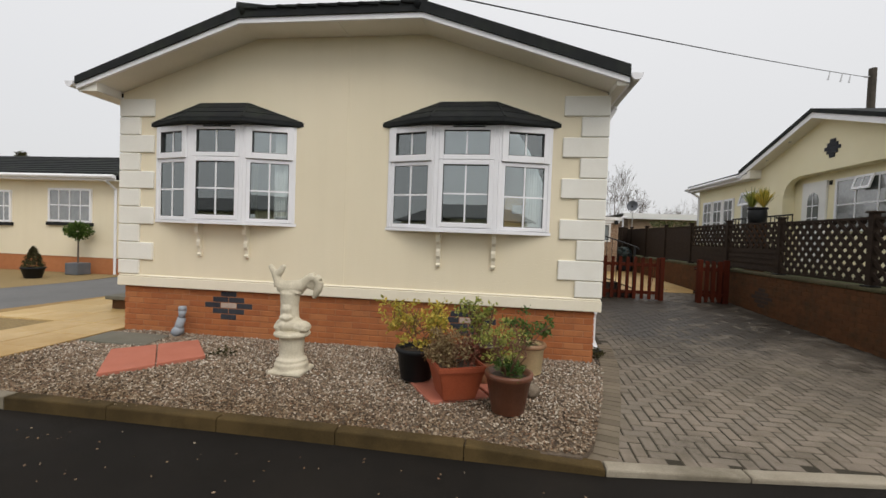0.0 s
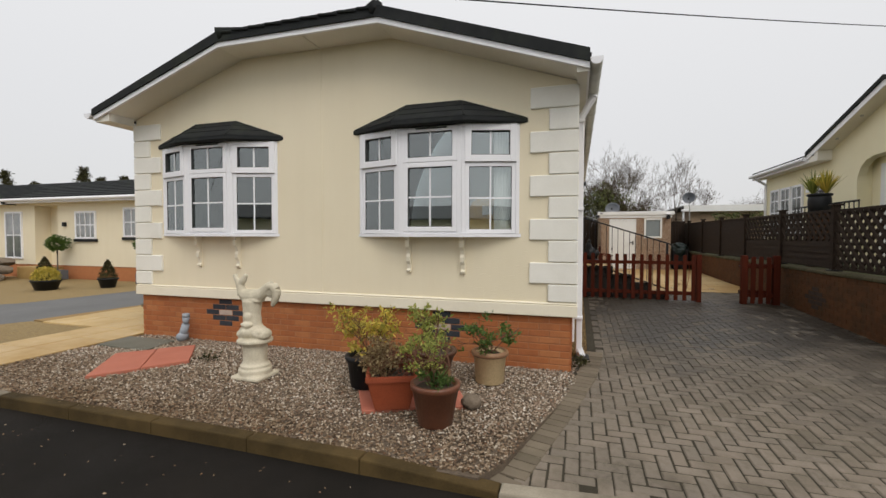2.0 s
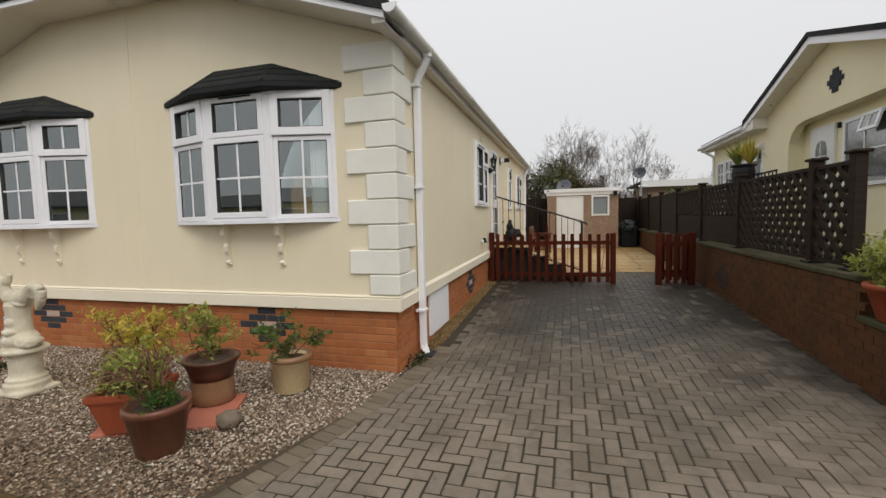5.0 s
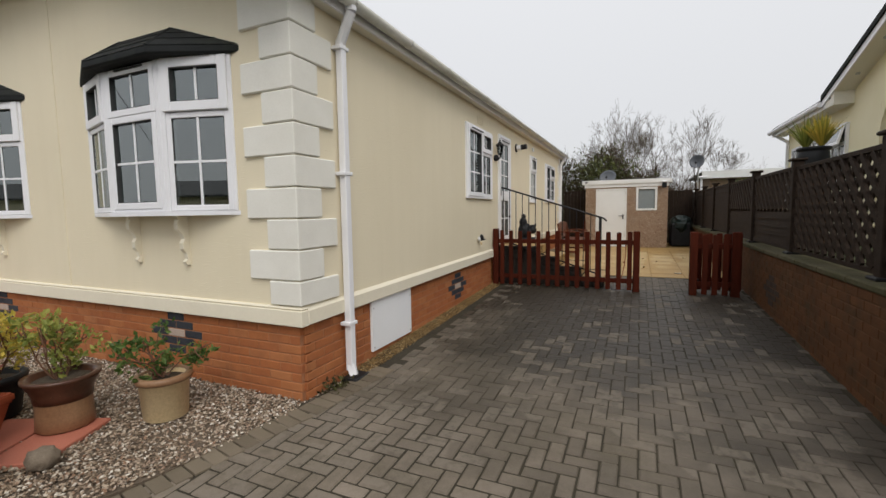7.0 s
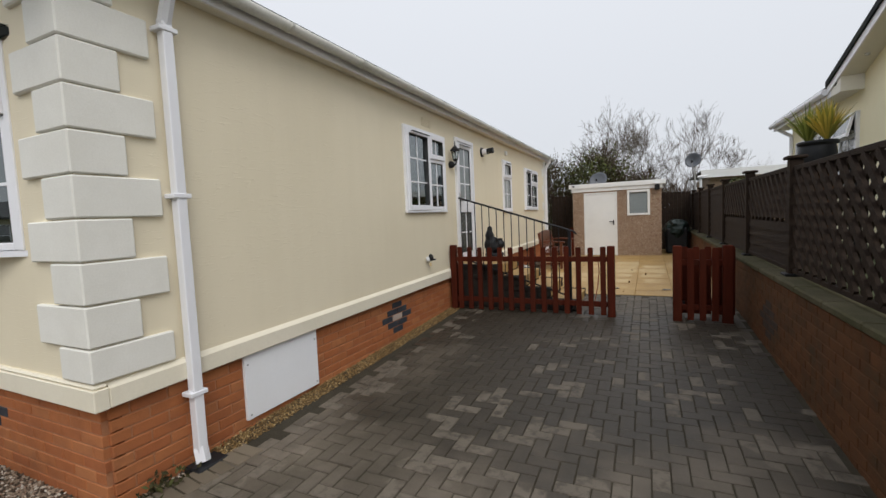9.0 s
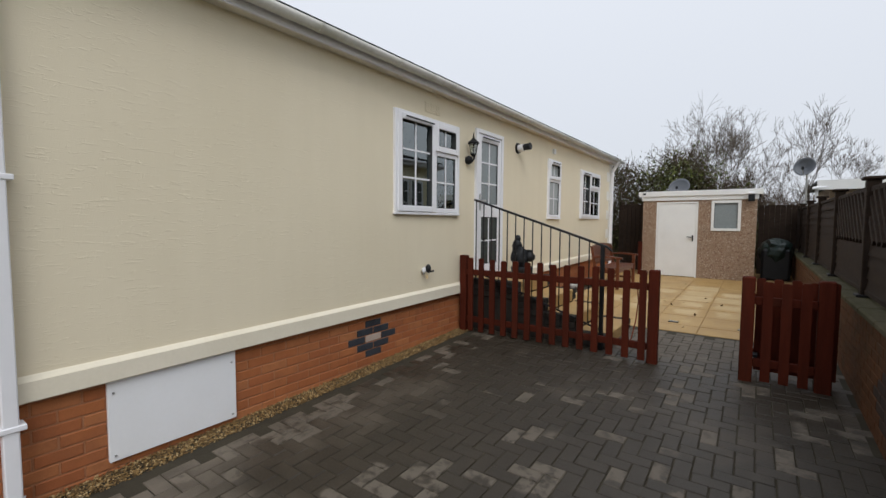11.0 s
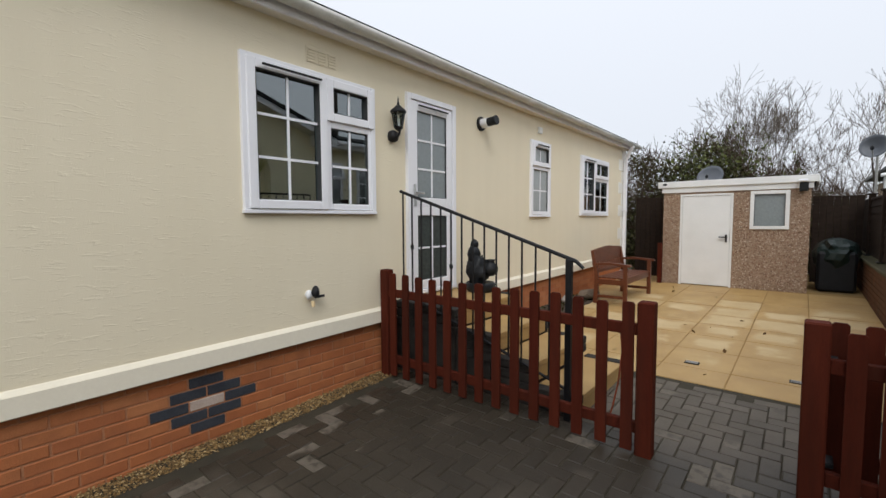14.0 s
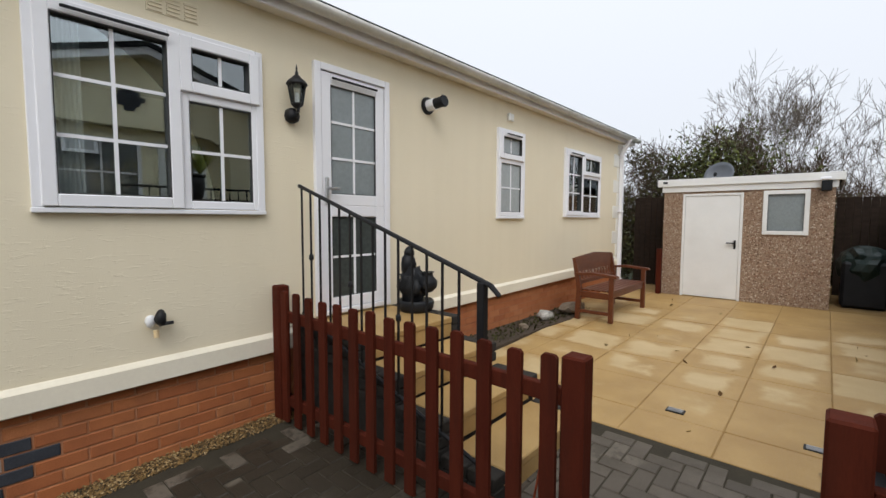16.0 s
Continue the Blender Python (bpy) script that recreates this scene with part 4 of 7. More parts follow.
def bay_window(xs, label):
    x0, x1, x2, x3 = xs
    yb = 4.90
    b = part("bay_window", one_box(x0 + 0.02, x3 - 0.02, YF - 0.004, YF + 0.0, BZ0 + 0.0, BZ0 + 0.03), UPVC, home, label)
    # sill board and base
    bm = bmesh.new()
    prism(bm, [(x0 - 0.02, YF), (x1 - 0.01, yb - 0.03), (x2 + 0.01, yb - 0.03), (x3 + 0.02, YF)], "z", BZ0 - 0.03, BZ0 + 0.006)
    part("sill", bm, UPVC, b)
    bm = bmesh.new()
    prism(bm, [(x0 + 0.02, YF), (x1 + 0.01, yb + 0.03), (x2 - 0.01, yb + 0.03), (x3 - 0.02, YF)], "z", BZ1 - 0.01, BZ1 + 0.03)
    part("head", bm, UPVC, b)
    for k, (p, q) in enumerate((((x0, YF), (x1, yb)), ((x1, yb), (x2, yb)), ((x2, yb), (x3, YF)))):
        m, w = facet(p, q)
        zt = 2.44
        if k == 1:
            bar(b, m, 0, 0.05, -0.012, 0.05, BZ0 + 0.006, BZ1)
            bar(b, m, w - 0.05, w, -0.012, 0.05, BZ0 + 0.006, BZ1)
            sash(b, m @ Matrix.Translation((0.05, 0, 0)), w - 0.1, BZ0 + 0.03, zt - 0.012, 2, 2, 0.055)
            sash(b, m @ Matrix.Translation((0.05, 0, 0)), w - 0.1, zt - 0.008, BZ1 - 0.01, 2, 1, 0.055)
            vent(b, m, w * 0.28, w * 0.78, BZ1 - 0.035)
            bar(b, m, 0.05, w - 0.05, -0.008, 0.05, BZ0 + 0.006, BZ0 + 0.03)
        else:
            bar(b, m, 0, 0.04, -0.012, 0.05, BZ0 + 0.006, BZ1)
            bar(b, m, w - 0.04, w, -0.012, 0.05, BZ0 + 0.006, BZ1)
            sash(b, m @ Matrix.Translation((0.04, 0, 0)), w - 0.08, BZ0 + 0.01, zt - 0.03, 2, 2, 0.045, 0.004)
            sash(b, m @ Matrix.Translation((0.032, 0, 0)), w - 0.064, zt - 0.025, BZ1 - 0.005, 2, 1, 0.075, 0.03)
        # net curtain hung inside the outer lights
        if k != 1:
            bm = bmesh.new()
            n = 24
            u0, u1 = (0.05, 0.36) if k == 0 else (w - 0.27, w - 0.05)
            va, vb = [], []
            for i in range(n + 1):
                u = u0 + (u1 - u0) * i / n
                d = 0.075 + 0.014 * math.sin(i * 1.9)
                va.append(bm.verts.new(m @ Vector((u, d, BZ0 + 0.05))))
                vb.append(bm.verts.new(m @ Vector((u, d + 0.01, BZ1 - 0.02))))
            for i in range(n):
                bm.faces.new((va[i], va[i + 1], vb[i + 1], vb[i]))
            part("net_curtain", bm, CURTAIN, b, smooth=True)
    # tiled canopy roof with hips and a thick lip
    e = [(x0 - 0.09, YF), (x1 - 0.05, yb - 0.13), (x2 + 0.05, yb - 0.13), (x3 + 0.09, YF)]
    bm = bmesh.new()
    prism(bm, e, "z", BZ1 - 0.005, BZ1 + 0.065)
    bmesh.ops.bevel(bm, geom=[ed for ed in bm.edges if abs(ed.verts[0].co.z - ed.verts[1].co.z) < 1e-5], offset=0.014, segments=1, affect="EDGES")
    part("canopy", bm, ROOF, b)
    top = [(x1 + 0.02, YF, 3.15), (x2 - 0.05, YF, 3.15)]
    bm = bmesh.new()
    lo = [bm.verts.new((p[0], p[1], BZ1 + 0.06)) for p in e]
    ta, tb = bm.verts.new(top[0]), bm.verts.new(top[1])
    for f in ((lo[0], lo[1], ta), (lo[1], lo[2], tb, ta), (lo[2], lo[3], tb), (lo[3], lo[0], ta, tb)):
        bm.faces.new(f)
    part("canopy_slope", bm, ROOF, b)
    for p, q in ((e[1], top[0]), (e[2], top[1])):
        bm = bmesh.new()
        tube(bm, (p[0], p[1] + 0.01, BZ1 + 0.06), (q[0], q[1] - 0.015, q[2] - 0.014), 0.015, 0.011, 6)
        part("hip_roll", bm, ROOF, b)
    hi = [Vector(top[0]), Vector(top[0]), Vector(top[1]), Vector(top[1])]
    for f in (0.33, 0.66):
        bm = bmesh.new()
        pts = [Vector((e[i][0], e[i][1], BZ1 + 0.066)).lerp(hi[i], f) for i in range(4)]
        for p, q in zip(pts, pts[1:]):
            tube(bm, p, q, 0.004, 0.004, 4)
        part("tile_course", bm, ROOF, b)
    # scrolled brackets
    for bx in (x1 + 0.06, x2 - 0.02):
        bm = bmesh.new()
        prof = [(YF, 1.16), (YF - 0.05, 1.165), (YF - 0.065, 1.19), (YF - 0.03, 1.21), (YF - 0.045, 1.26), (YF - 0.085, 1.30), (YF - 0.09, 1.35), (YF - 0.06, 1.385), (YF - 0.085, 1.43), (YF - 0.14, 1.47), (YF - 0.15, 1.52), (YF - 0.125, 1.555), (YF - 0.15, 1.565), (YF - 0.15, BZ0 - 0.03), (YF, BZ0 - 0.03)]
        prism(bm, [(YF + (u - YF) * 0.68, v) for u, v in prof], "x", bx - 0.024, bx + 0.024)
        part("bracket", bm, TRIM, b, "cream scrolled bracket")
    return b


bay_window(BAYS[0], "white bay window with dark tiled canopy")
bay_window(BAYS[1], "white bay window with dark tiled canopy")
# facets of the side wall: local x runs along the wall so that the outside is -y
SIDE = Matrix.Translation((XR + 0.012, 0, 0)) @ Matrix.Rotation(radians(90), 4, "Z")


def side_window(win, split, label, glass=GLASS, blind=0.0):
    y0, y1, z0, z1 = win
    m = SIDE @ Matrix.Translation((y0, 0, 0))
    w = y1 - y0
    b = bar(home, m, -0.004, w + 0.004, -0.027, 0.03, z0 - 0.008, z0 + 0.02, UPVC, "window")
    tagged(b, label)
    bar(b, m, 0, 0.05, -0.02, 0.05, z0 + 0.02, z1)
    bar(b, m, w - 0.05, w, -0.02, 0.05, z0 + 0.02, z1)
    bar(b, m, 0.05, w - 0.05, -0.02, 0.05, z1 - 0.045, z1)
    zt = z1 - 0.36
    if split:
        s = w * split
        sash(b, m @ Matrix.Translation((0.035, 0, 0)), s - 0.035, z0 + 0.025, z1 - 0.03, 2, 3, 0.065, 0.035, glass=glass)
        vent(b, m @ Matrix.Translation((0, -0.03, 0)), 0.14, s - 0.06, z1 - 0.075)
        u = s
    else:
        u = 0.03
        vent(b, m @ Matrix.Translation((0, -0.03, 0)), 0.14, w - 0.14, z1 - 0.07)
    sash(b, m @ Matrix.Translation((u, 0, 0)), w - u - 0.03, zt, z1 - 0.03, 2, 1, 0.065, 0.035, glass=glass)
    sash(b, m @ Matrix.Translation((u, 0, 0)), w - u - 0.03, z0 + 0.025, zt, 2, 2, 0.05, 0.012, glass=glass)
    if blind:
        # gathered curtains drawn part of the way across, inside the glass
        for u0, u1 in ((0.06, w * blind), (w - w * blind, w - 0.06)):
            bm = bmesh.new()
            va, vb = [], []
            for i in range(31):
                u = u0 + (u1 - u0) * i / 30
                d = 0.10 + 0.014 * math.sin(i * 1.7)
                va.append(bm.verts.new(m @ Vector((u, d, z0 + 0.03))))
                vb.append(bm.verts.new(m @ Vector((u, d + 0.01, z1 - 0.04))))
            for i in range(30):
                bm.faces.new((va[i], va[i + 1], vb[i + 1], vb[i]))
            part("net_curtain", bm, CURTAIN, b, smooth=True)
    return b


side_window(W1, 0.57, "white double window with a trickle vent", GLASS, 0.2)
side_window(W2, 0, "narrow white window with a top light", PALE_FROST)
side_window(W3, 0.46, "white double window near the far corner", GLASS, 0.47)
y0, y1, z0, z1 = DOOR
m = SIDE @ Matrix.Translation((y0, 0, 0))
w = y1 - y0
door = bar(home, m, 0, w, -0.03, 0.05, z0, z0 + 0.04, UPVC, "door")
tagged(door, "white glazed door with frosted panes, closed")
bar(door, m, 0, 0.055, -0.025, 0.05, z0 + 0.04, z1)
bar(door, m, w - 0.055, w, -0.025, 0.05, z0 + 0.04, z1)
bar(door, m, 0.055, w - 0.055, -0.025, 0.05, z1 - 0.055, z1)
sash(door, m @ Matrix.Translation((0.06, 0, 0)), w - 0.12, z0 + 0.88, z1 - 0.06, 2, 3, 0.09, 0.012, UPVC, FROST, "upper_leaf")
# lower panes: the reflected dark surroundings are put into the glass colour
sash(door, m @ Matrix.Translation((0.06, 0, 0)), w - 0.12, z0 + 0.045, z0 + 0.88, 2, 2, 0.09, 0.012, UPVC, DARK_REFLECTION_FROST, "lower_leaf")
vent(door, m @ Matrix.Translation((0, -0.008, 0)), 0.15, w - 0.15, z1 - 0.11)
bm = bmesh.new()
box(bm, 0.085, 0.115, -0.03, -0.01, z0 + 0.88, z0 + 1.10, 0.006)
box(bm, 0.09, 0.20, -0.065, -0.045, z0 + 1.0, z0 + 1.022, 0.006)
box(bm, 0.09, 0.11, -0.065, -0.02, z0 + 1.0, z0 + 1.022, 0.004)
bmesh.ops.transform(bm, matrix=m, verts=bm.verts)
part("handle", bm, METAL, door, "steel lever handle")

# ---- plinths ----
brick_me = unit_piece("brick", 0.215, 0.06, 0.065, BRICK, 0.004)
blue_me = unit_piece("brick", 0.215, 0.063, 0.065, BLUE_BRICK, 0.004)
pale_me = unit_piece("brick", 0.215, 0.063, 0.065, PALE_BRICK, 0.004)
half_me = unit_piece("brick", 0.1025, 0.06, 0.065, BRICK, 0.004)


def diamond_at(row, n, c, mid=2):
    """The brick of the blue diamond with centre brick c, or None."""
    k = abs(row - mid)
    off = abs(n - c)
    if row == mid and off < 0.1:
        return "pale"
    return "blue" if off < (3 - k) / 2 - 0.01 else None


def brick_face(parent, origin, along, length, z_top, rows, centres, turn, lim=None, far_mat=None, mid=2):
    """Running bond: origin is the first corner on the face, along its unit direction; centres are the diamonds' places along it."""
    far = []
    o = Vector(origin)
    d = Vector(along)
    c0 = centres[0] if centres else 0.1125
    for r in range(rows):
        z = z_top - 0.0325 - 0.075 * r
        shift = 0.0 if r % 2 == 0 else 0.1125
        n0 = math.floor((0 - c0 - shift) / 0.225)
        n1 = math.ceil((length - c0 - shift) / 0.225)
        for n in range(n0, n1 + 1):
            s = c0 + shift + 0.225 * n
            a, b = max(s - 0.1075, 0.0), min(s + 0.1075, length)
            if b - a < 0.03:
                continue
            kind = None
            for c in centres:
                kind = kind or diamond_at(r, s / 0.225, c / 0.225, mid)
            p = o + d * ((a + b) / 2) + Vector((0, 0, z - o.z))
            full = b - a > 0.2
            if lim is not None and (a + b) / 2 > lim and kind is None:
                far.append((p, b - a))
                continue
            me = blue_me if kind == "blue" else pale_me if kind == "pale" else brick_me
            mm = Matrix.Translation(p + Vector((random.uniform(-1, 1), random.uniform(-1, 1), 0)) * 0.0012) @ Matrix.Rotation(turn, 4, "Z")
            if not full:
                mm = mm @ Matrix.Diagonal(((b - a) / 0.215, 1, 1, 1))
            piece("brick", me, parent, mm)
    if far:
        bm = bmesh.new()
        for p, ln in far:
            box(bm, -ln / 2, ln / 2, -0.03, 0.03, -0.0325, 0.0325, 0.0, Matrix.Translation(p) @ Matrix.Rotation(turn, 4, "Z"))
        tagged(part("brickwork", bm, far_mat, parent), "", "", "", "stuff")


front_plinth = part("front_plinth", one_box(-5.11, 1.0, 5.1005, 5.2, 0.05, 0.722), MORTAR, home, "orange brick plinth with blue brick diamonds")
side_plinth = part("side_plinth", one_box(0.9, 1.0172, 5.2, 16.8, 0.05, 0.86), MORTAR, home, "orange brick plinth along the side")
part("far_plinth", one_box(-5.12, -5.02, 5.2, 16.8, 0.0, 0.71), MORTAR, home)

# white access panel in the side plinth
bm = bmesh.new()
box(bm, 1.02, 1.046, 6.03, 6.82, 0.235, 0.738, 0.003)
pan = part("access_panel", bm, PANEL_WHITE, home, "white sheet access panel")
for y in (6.06, 6.79):
    for z in (0.27, 0.66):
        bm = bmesh.new()
        tube(bm, (1.045, y, z), (1.052, y, z), 0.008, 0.006, 8)
        part("screw", bm, METAL, pan)
# vent louvres above the first side window
lv = part("wall_vent", one_box(XR - 0.01, XR + 0.004, 9.08, 9.36, 2.95, 3.07, 0.002), CREAM, home, "cream louvred wall vent")
for g in range(3):
    for k in range(5):
        part("louvre", one_box(XR + 0.003, XR + 0.011, 9.09 + g * 0.095, 9.16 + g * 0.095, 2.957 + k * 0.022, 2.969 + k * 0.022), CREAM, lv)
part("alarm_box", one_box(XR, XR + 0.04, 12.85, 12.95, 2.96, 3.05, 0.008), WHITE_PAINT, home, "small white sensor box")

# chair and card seen through the front bay
chair = thing("armchair", (0.08, 5.6, 0.95), "tan high-backed chair standing inside the bay window", "armchair")
bm = bmesh.new()
box(bm, -0.2, 0.38, 5.42, 6.0, 0.95, 1.4, 0.06)
part("seat", bm, CHAIR, chair)
bm = bmesh.new()
prism(bm, [(-0.14, 1.4), (0.26, 1.4), (0.26, 1.9), (0.22, 2.0), (0.14, 2.05), (-0.02, 2.05), (-0.10, 2.0), (-0.14, 1.9)], "y", 5.16, 5.26)
bmesh.ops.bevel(bm, geom=bm.edges[:], offset=0.015, segments=2, affect="EDGES")
part("backrest", bm, CHAIR, chair)
bm = bmesh.new()
box(bm, 0.02, 0.15, 5.148, 5.156, 1.84, 1.94, 0.002)
solid("window_card", bm, PAPER, "white card notice on the chair in the bay", "notice")

# ---- lantern, flue and tap on the side wall ----
lan = thing("wall_lantern", (XR, 9.97, 2.45), "black coach lantern with clear glass on the wall", "wall lamp")
bm = bmesh.new()
lathe(bm, [(0.02, -0.02), (0.055, 0.0), (0.065, 0.04), (0.055, 0.09), (0.02, 0.11)], 12, (XR + 0.03, 9.97, 2.44))
part("backplate", bm, IRON, lan, smooth=True)
bm = bmesh.new()
pts = [Vector((XR + 0.05 + 0.07 * math.sin(a) * 1.2, 9.97, 2.50 - 0.05 * math.cos(a) + 0.02 * a)) for a in np.linspace(0, math.pi * 0.75, 7)]
for p, q in zip(pts, pts[1:]):
    tube(bm, p, q, 0.014, 0.014, 8)
part("arm", bm, IRON, lan, smooth=True)
LX, LZ = XR + 0.115, 2.565
bm = bmesh.new()
lathe(bm, [(0.02, -0.03), (0.05, 0.0), (0.052, 0.012), (0.0, 0.014)], 6, (LX, 9.97, LZ))
part("base_tray", bm, IRON, lan)
bm = bmesh.new()
lathe(bm, [(0.045, 0.0), (0.07, 0.15), (0.066, 0.15), (0.042, 0.0)], 6, (LX, 9.97, LZ + 0.014))
part("glass", bm, LAMP_GLASS, lan).visible_shadow = False
for k in range(6):
    a = math.pi / 3 * k
    bm = bmesh.new()
    tube(bm, (LX + 0.046 * math.cos(a), 9.97 + 0.046 * math.sin(a), LZ + 0.012), (LX + 0.072 * math.cos(a), 9.97 + 0.072 * math.sin(a), LZ + 0.168), 0.005, 0.005, 4)
    part("glazing_rib", bm, IRON, lan)
bm = bmesh.new()
tube(bm, (LX, 9.97, LZ + 0.012), (LX, 9.97, LZ + 0.10), 0.02, 0.016, 8)
part("candle_tube", bm, WHITE_PAINT, lan)
bm = bmesh.new()
lathe(bm, [(0.085, 0.165), (0.09, 0.175), (0.075, 0.20), (0.045, 0.225), (0.03, 0.245), (0.012, 0.255), (0.016, 0.275), (0.006, 0.29), (0.009, 0.31), (0.001, 0.345)], 12, (LX, 9.97, LZ))
part("cap", bm, IRON, lan, smooth=True)

shrink = Matrix.Translation((XR, 9.97, 2.60)) @ Matrix.Diagonal((0.85, 0.85, 0.82, 1)) @ Matrix.Translation((-XR, -9.97, -2.60))
for ob in lan.children:
    ob.data.transform(shrink)

fl = thing("boiler_flue", (XR, 11.43, 2.86), "black boiler flue terminal on a white collar", "flue")
bm = bmesh.new()
tube(bm, (XR, 11.43, 2.86), (XR + 0.02, 11.43, 2.86), 0.085, 0.08, 16)
part("wall_seal", bm, IRON, fl)
bm = bmesh.new()
tube(bm, (XR + 0.018, 11.43, 2.86), (XR + 0.10, 11.44, 2.868), 0.055, 0.055, 16)
part("collar", bm, UPVC, fl)
bm = bmesh.new()
tube(bm, (XR + 0.10, 11.44, 2.868), (XR + 0.20, 11.45, 2.88), 0.05, 0.05, 16)
tube(bm, (XR + 0.20, 11.45, 2.88), (XR + 0.215, 11.45, 2.881), 0.058, 0.05, 16)
part("terminal", bm, BLACK_PLASTIC, fl)

tp = thing("garden_tap", (XR, 9.05, 1.12), "lagged garden tap with a brass spout", "tap")
bm = bmesh.new()
blob(bm, (XR + 0.035, 9.03, 1.15), (0.026, 0.028, 0.04), 2, 0.3, 3)
part("lagging", bm, PAPER, tp, "white lagging jacket", True)
bm = bmesh.new()
blob(bm, (XR + 0.06, 9.075, 1.165), (0.035, 0.03, 0.05), 2, 0.3, 5)
tube(bm, (XR + 0.06, 9.07, 1.13), (XR + 0.10, 9.13, 1.14), 0.012, 0.01, 8)
part("body", bm, IRON, tp, smooth=True)
bm = bmesh.new()
tube(bm, (XR + 0.06, 9.05, 1.10), (XR + 0.065, 9.05, 1.055), 0.016, 0.014, 10)
part("spout", bm, CREAM_POT, tp, "orange brass spout")


# ---- steps with buff treads and blue brick edges ----
steps = thing("entrance_steps", (1.9, 10.5, 0.3), "entrance steps with buff treads and blue brick edging", "steps")
SY0, SY1 = 9.98, 11.05
treads = ((1.05, 1.80, 0.965), (1.80, 2.16, 0.80), (2.16, 2.52, 0.64), (2.52, 2.88, 0.475))
for k, (a, b, z) in enumerate(treads):
    bm = bmesh.new()
    box(bm, 1.05 if k == 0 else treads[k - 1][1] - 0.02, b - 0.03, SY0 + 0.02, SY1 - 0.02, 0.2, z - 0.05)
    part("core", bm, STEP_BRICK, steps)
    bm = bmesh.new()
    box(bm, a, b - 0.005, SY0 + 0.11, SY1 - 0.11, z - 0.045, z, 0.006)
    part("tread", bm, SLAB, steps, "buff slab tread")
    bm = bmesh.new()
    box(bm, b - 0.028, b - 0.012, SY0 + 0.11, SY1 - 0.11, z - 0.155, z - 0.047, 0.004)
    part("riser", bm, SLAB, steps)
    n = max(1, round((b - a) / 0.225))
    for side in (SY0, SY1 - 0.105):
        for i in range(n):
            u0, u1 = a + (b - a) * i / n, a + (b - a) * (i + 1) / n
            for c in range(3 if side == SY0 else 2):
                bm = bmesh.new()
                box(bm, u0 + 0.004, u1 - 0.004, side, side + 0.105, z - 0.07 - 0.075 * c + 0.004, z + 0.002 - 0.075 * c, 0.006)
                part("brick", bm, STEP_BRICK, steps)

# handrail of square bars on the near edge of the steps
rail = thing("handrail", (2.0, 9.95, 0.4), "black iron handrail with plain and knuckled balusters", "handrail")
RYY = 9.955


def rail_z(x):
    return 1.985 - 0.327 * (x - 1.2)


bm = bmesh.new()
tube(bm, (1.18, RYY, rail_z(1.18)), (2.86, RYY, rail_z(2.86)), 0.014, 0.014, 8)
tube(bm, (2.86, RYY, rail_z(2.86)), (2.91, RYY, rail_z(2.86) - 0.045), 0.014, 0.012, 8)
part("top_rail", bm, IRON, rail)
bm = bmesh.new()
tube(bm, (1.2, RYY, 1.07), (2.8, RYY, 0.535), 0.012, 0.012, 6)
part("bottom_rail", bm, IRON, rail)
bm = bmesh.new()
box(bm, 2.79, 2.832, RYY - 0.021, RYY + 0.021, 0.3, rail_z(2.81) - 0.005, 0.004)
part("newel_post", bm, IRON, rail)
for k in range(14):
    x = 1.21 + k * 0.112
    bm = bmesh.new()
    low = 1.067 - 0.335 * (x - 1.2) if k else 0.97
    box(bm, x - 0.0055, x + 0.0055, RYY - 0.0055, RYY + 0.0055, low, rail_z(x))
    if k % 4 == 1:
        blob(bm, (x, RYY, (low + rail_z(x)) / 2), (0.019, 0.019, 0.03), 1, 0)
    part("baluster", bm, IRON, rail)


# ---- picket fences and the gate folded back ----
def picket(bm_w, z0, z1, x, y, slope=0.0, mat=RED_WOOD, parent=None, th=0.02):
    bm = bmesh.new()
    h = bm_w / 2
    prism(bm, [(x - h, z0), (x + h, z0), (x + h, z1 - 0.012), (x + h - 0.012, z1), (x - h + 0.012, z1), (x - h, z1 - 0.012)], "y", y - th / 2, y + th / 2)
    return part("picket", bm, mat, parent)


fence = thing("picket_fence", (2.2, 9.82, 0.3), "red stained picket fence between house and gateway", "fence")
for x, w, top in ((1.115, 0.092, 1.28), (3.352, 0.094, 1.24)):
    bm = bmesh.new()
    box(bm, x - w / 2, x + w / 2, 9.785, 9.785 + 0.09, 0.28, top, 0.008)
    part("post", bm, RED_WOOD, fence)
for k in range(14):
    x = 1.235 + k * 0.1555
    picket(0.068, 0.33, 1.247 - 0.0013 * k + random.uniform(-0.012, 0.012), x, 9.79, 0, RED_WOOD, fence)
for z in (0.47, 1.07):
    bm = bmesh.new()
    box(bm, 1.16, 3.305, 9.802, 9.84, z - 0.035, z + 0.035, 0.004)
    part("rail", bm, RED_WOOD, fence)
stub = thing("picket_fence", (4.4, 9.82, 0.3), "short red stained picket fence against the retaining wall", "fence")
for x, w, top in ((4.115, 0.10, 1.235), (4.64, 0.11, 1.235)):
    bm = bmesh.new()
    box(bm, x - w / 2, x + w / 2, 9.775, 9.875, 0.28, top, 0.008)
    part("post", bm, RED_WOOD, stub)
for k in range(3):
    picket(0.07, 0.33, 1.20 + random.uniform(-0.01, 0.01), 4.255 + k * 0.128, 9.785, 0, RED_WOOD, stub)
for z in (0.48, 1.03):
    part("rail", one_box(4.165, 4.585, 9.797, 9.84, z - 0.035, z + 0.035, 0.004), RED_WOOD, stub)
gate = thing("picket_gate", (4.3, 10.0, 0.33), "red picket gate folded back behind the fence", "gate")
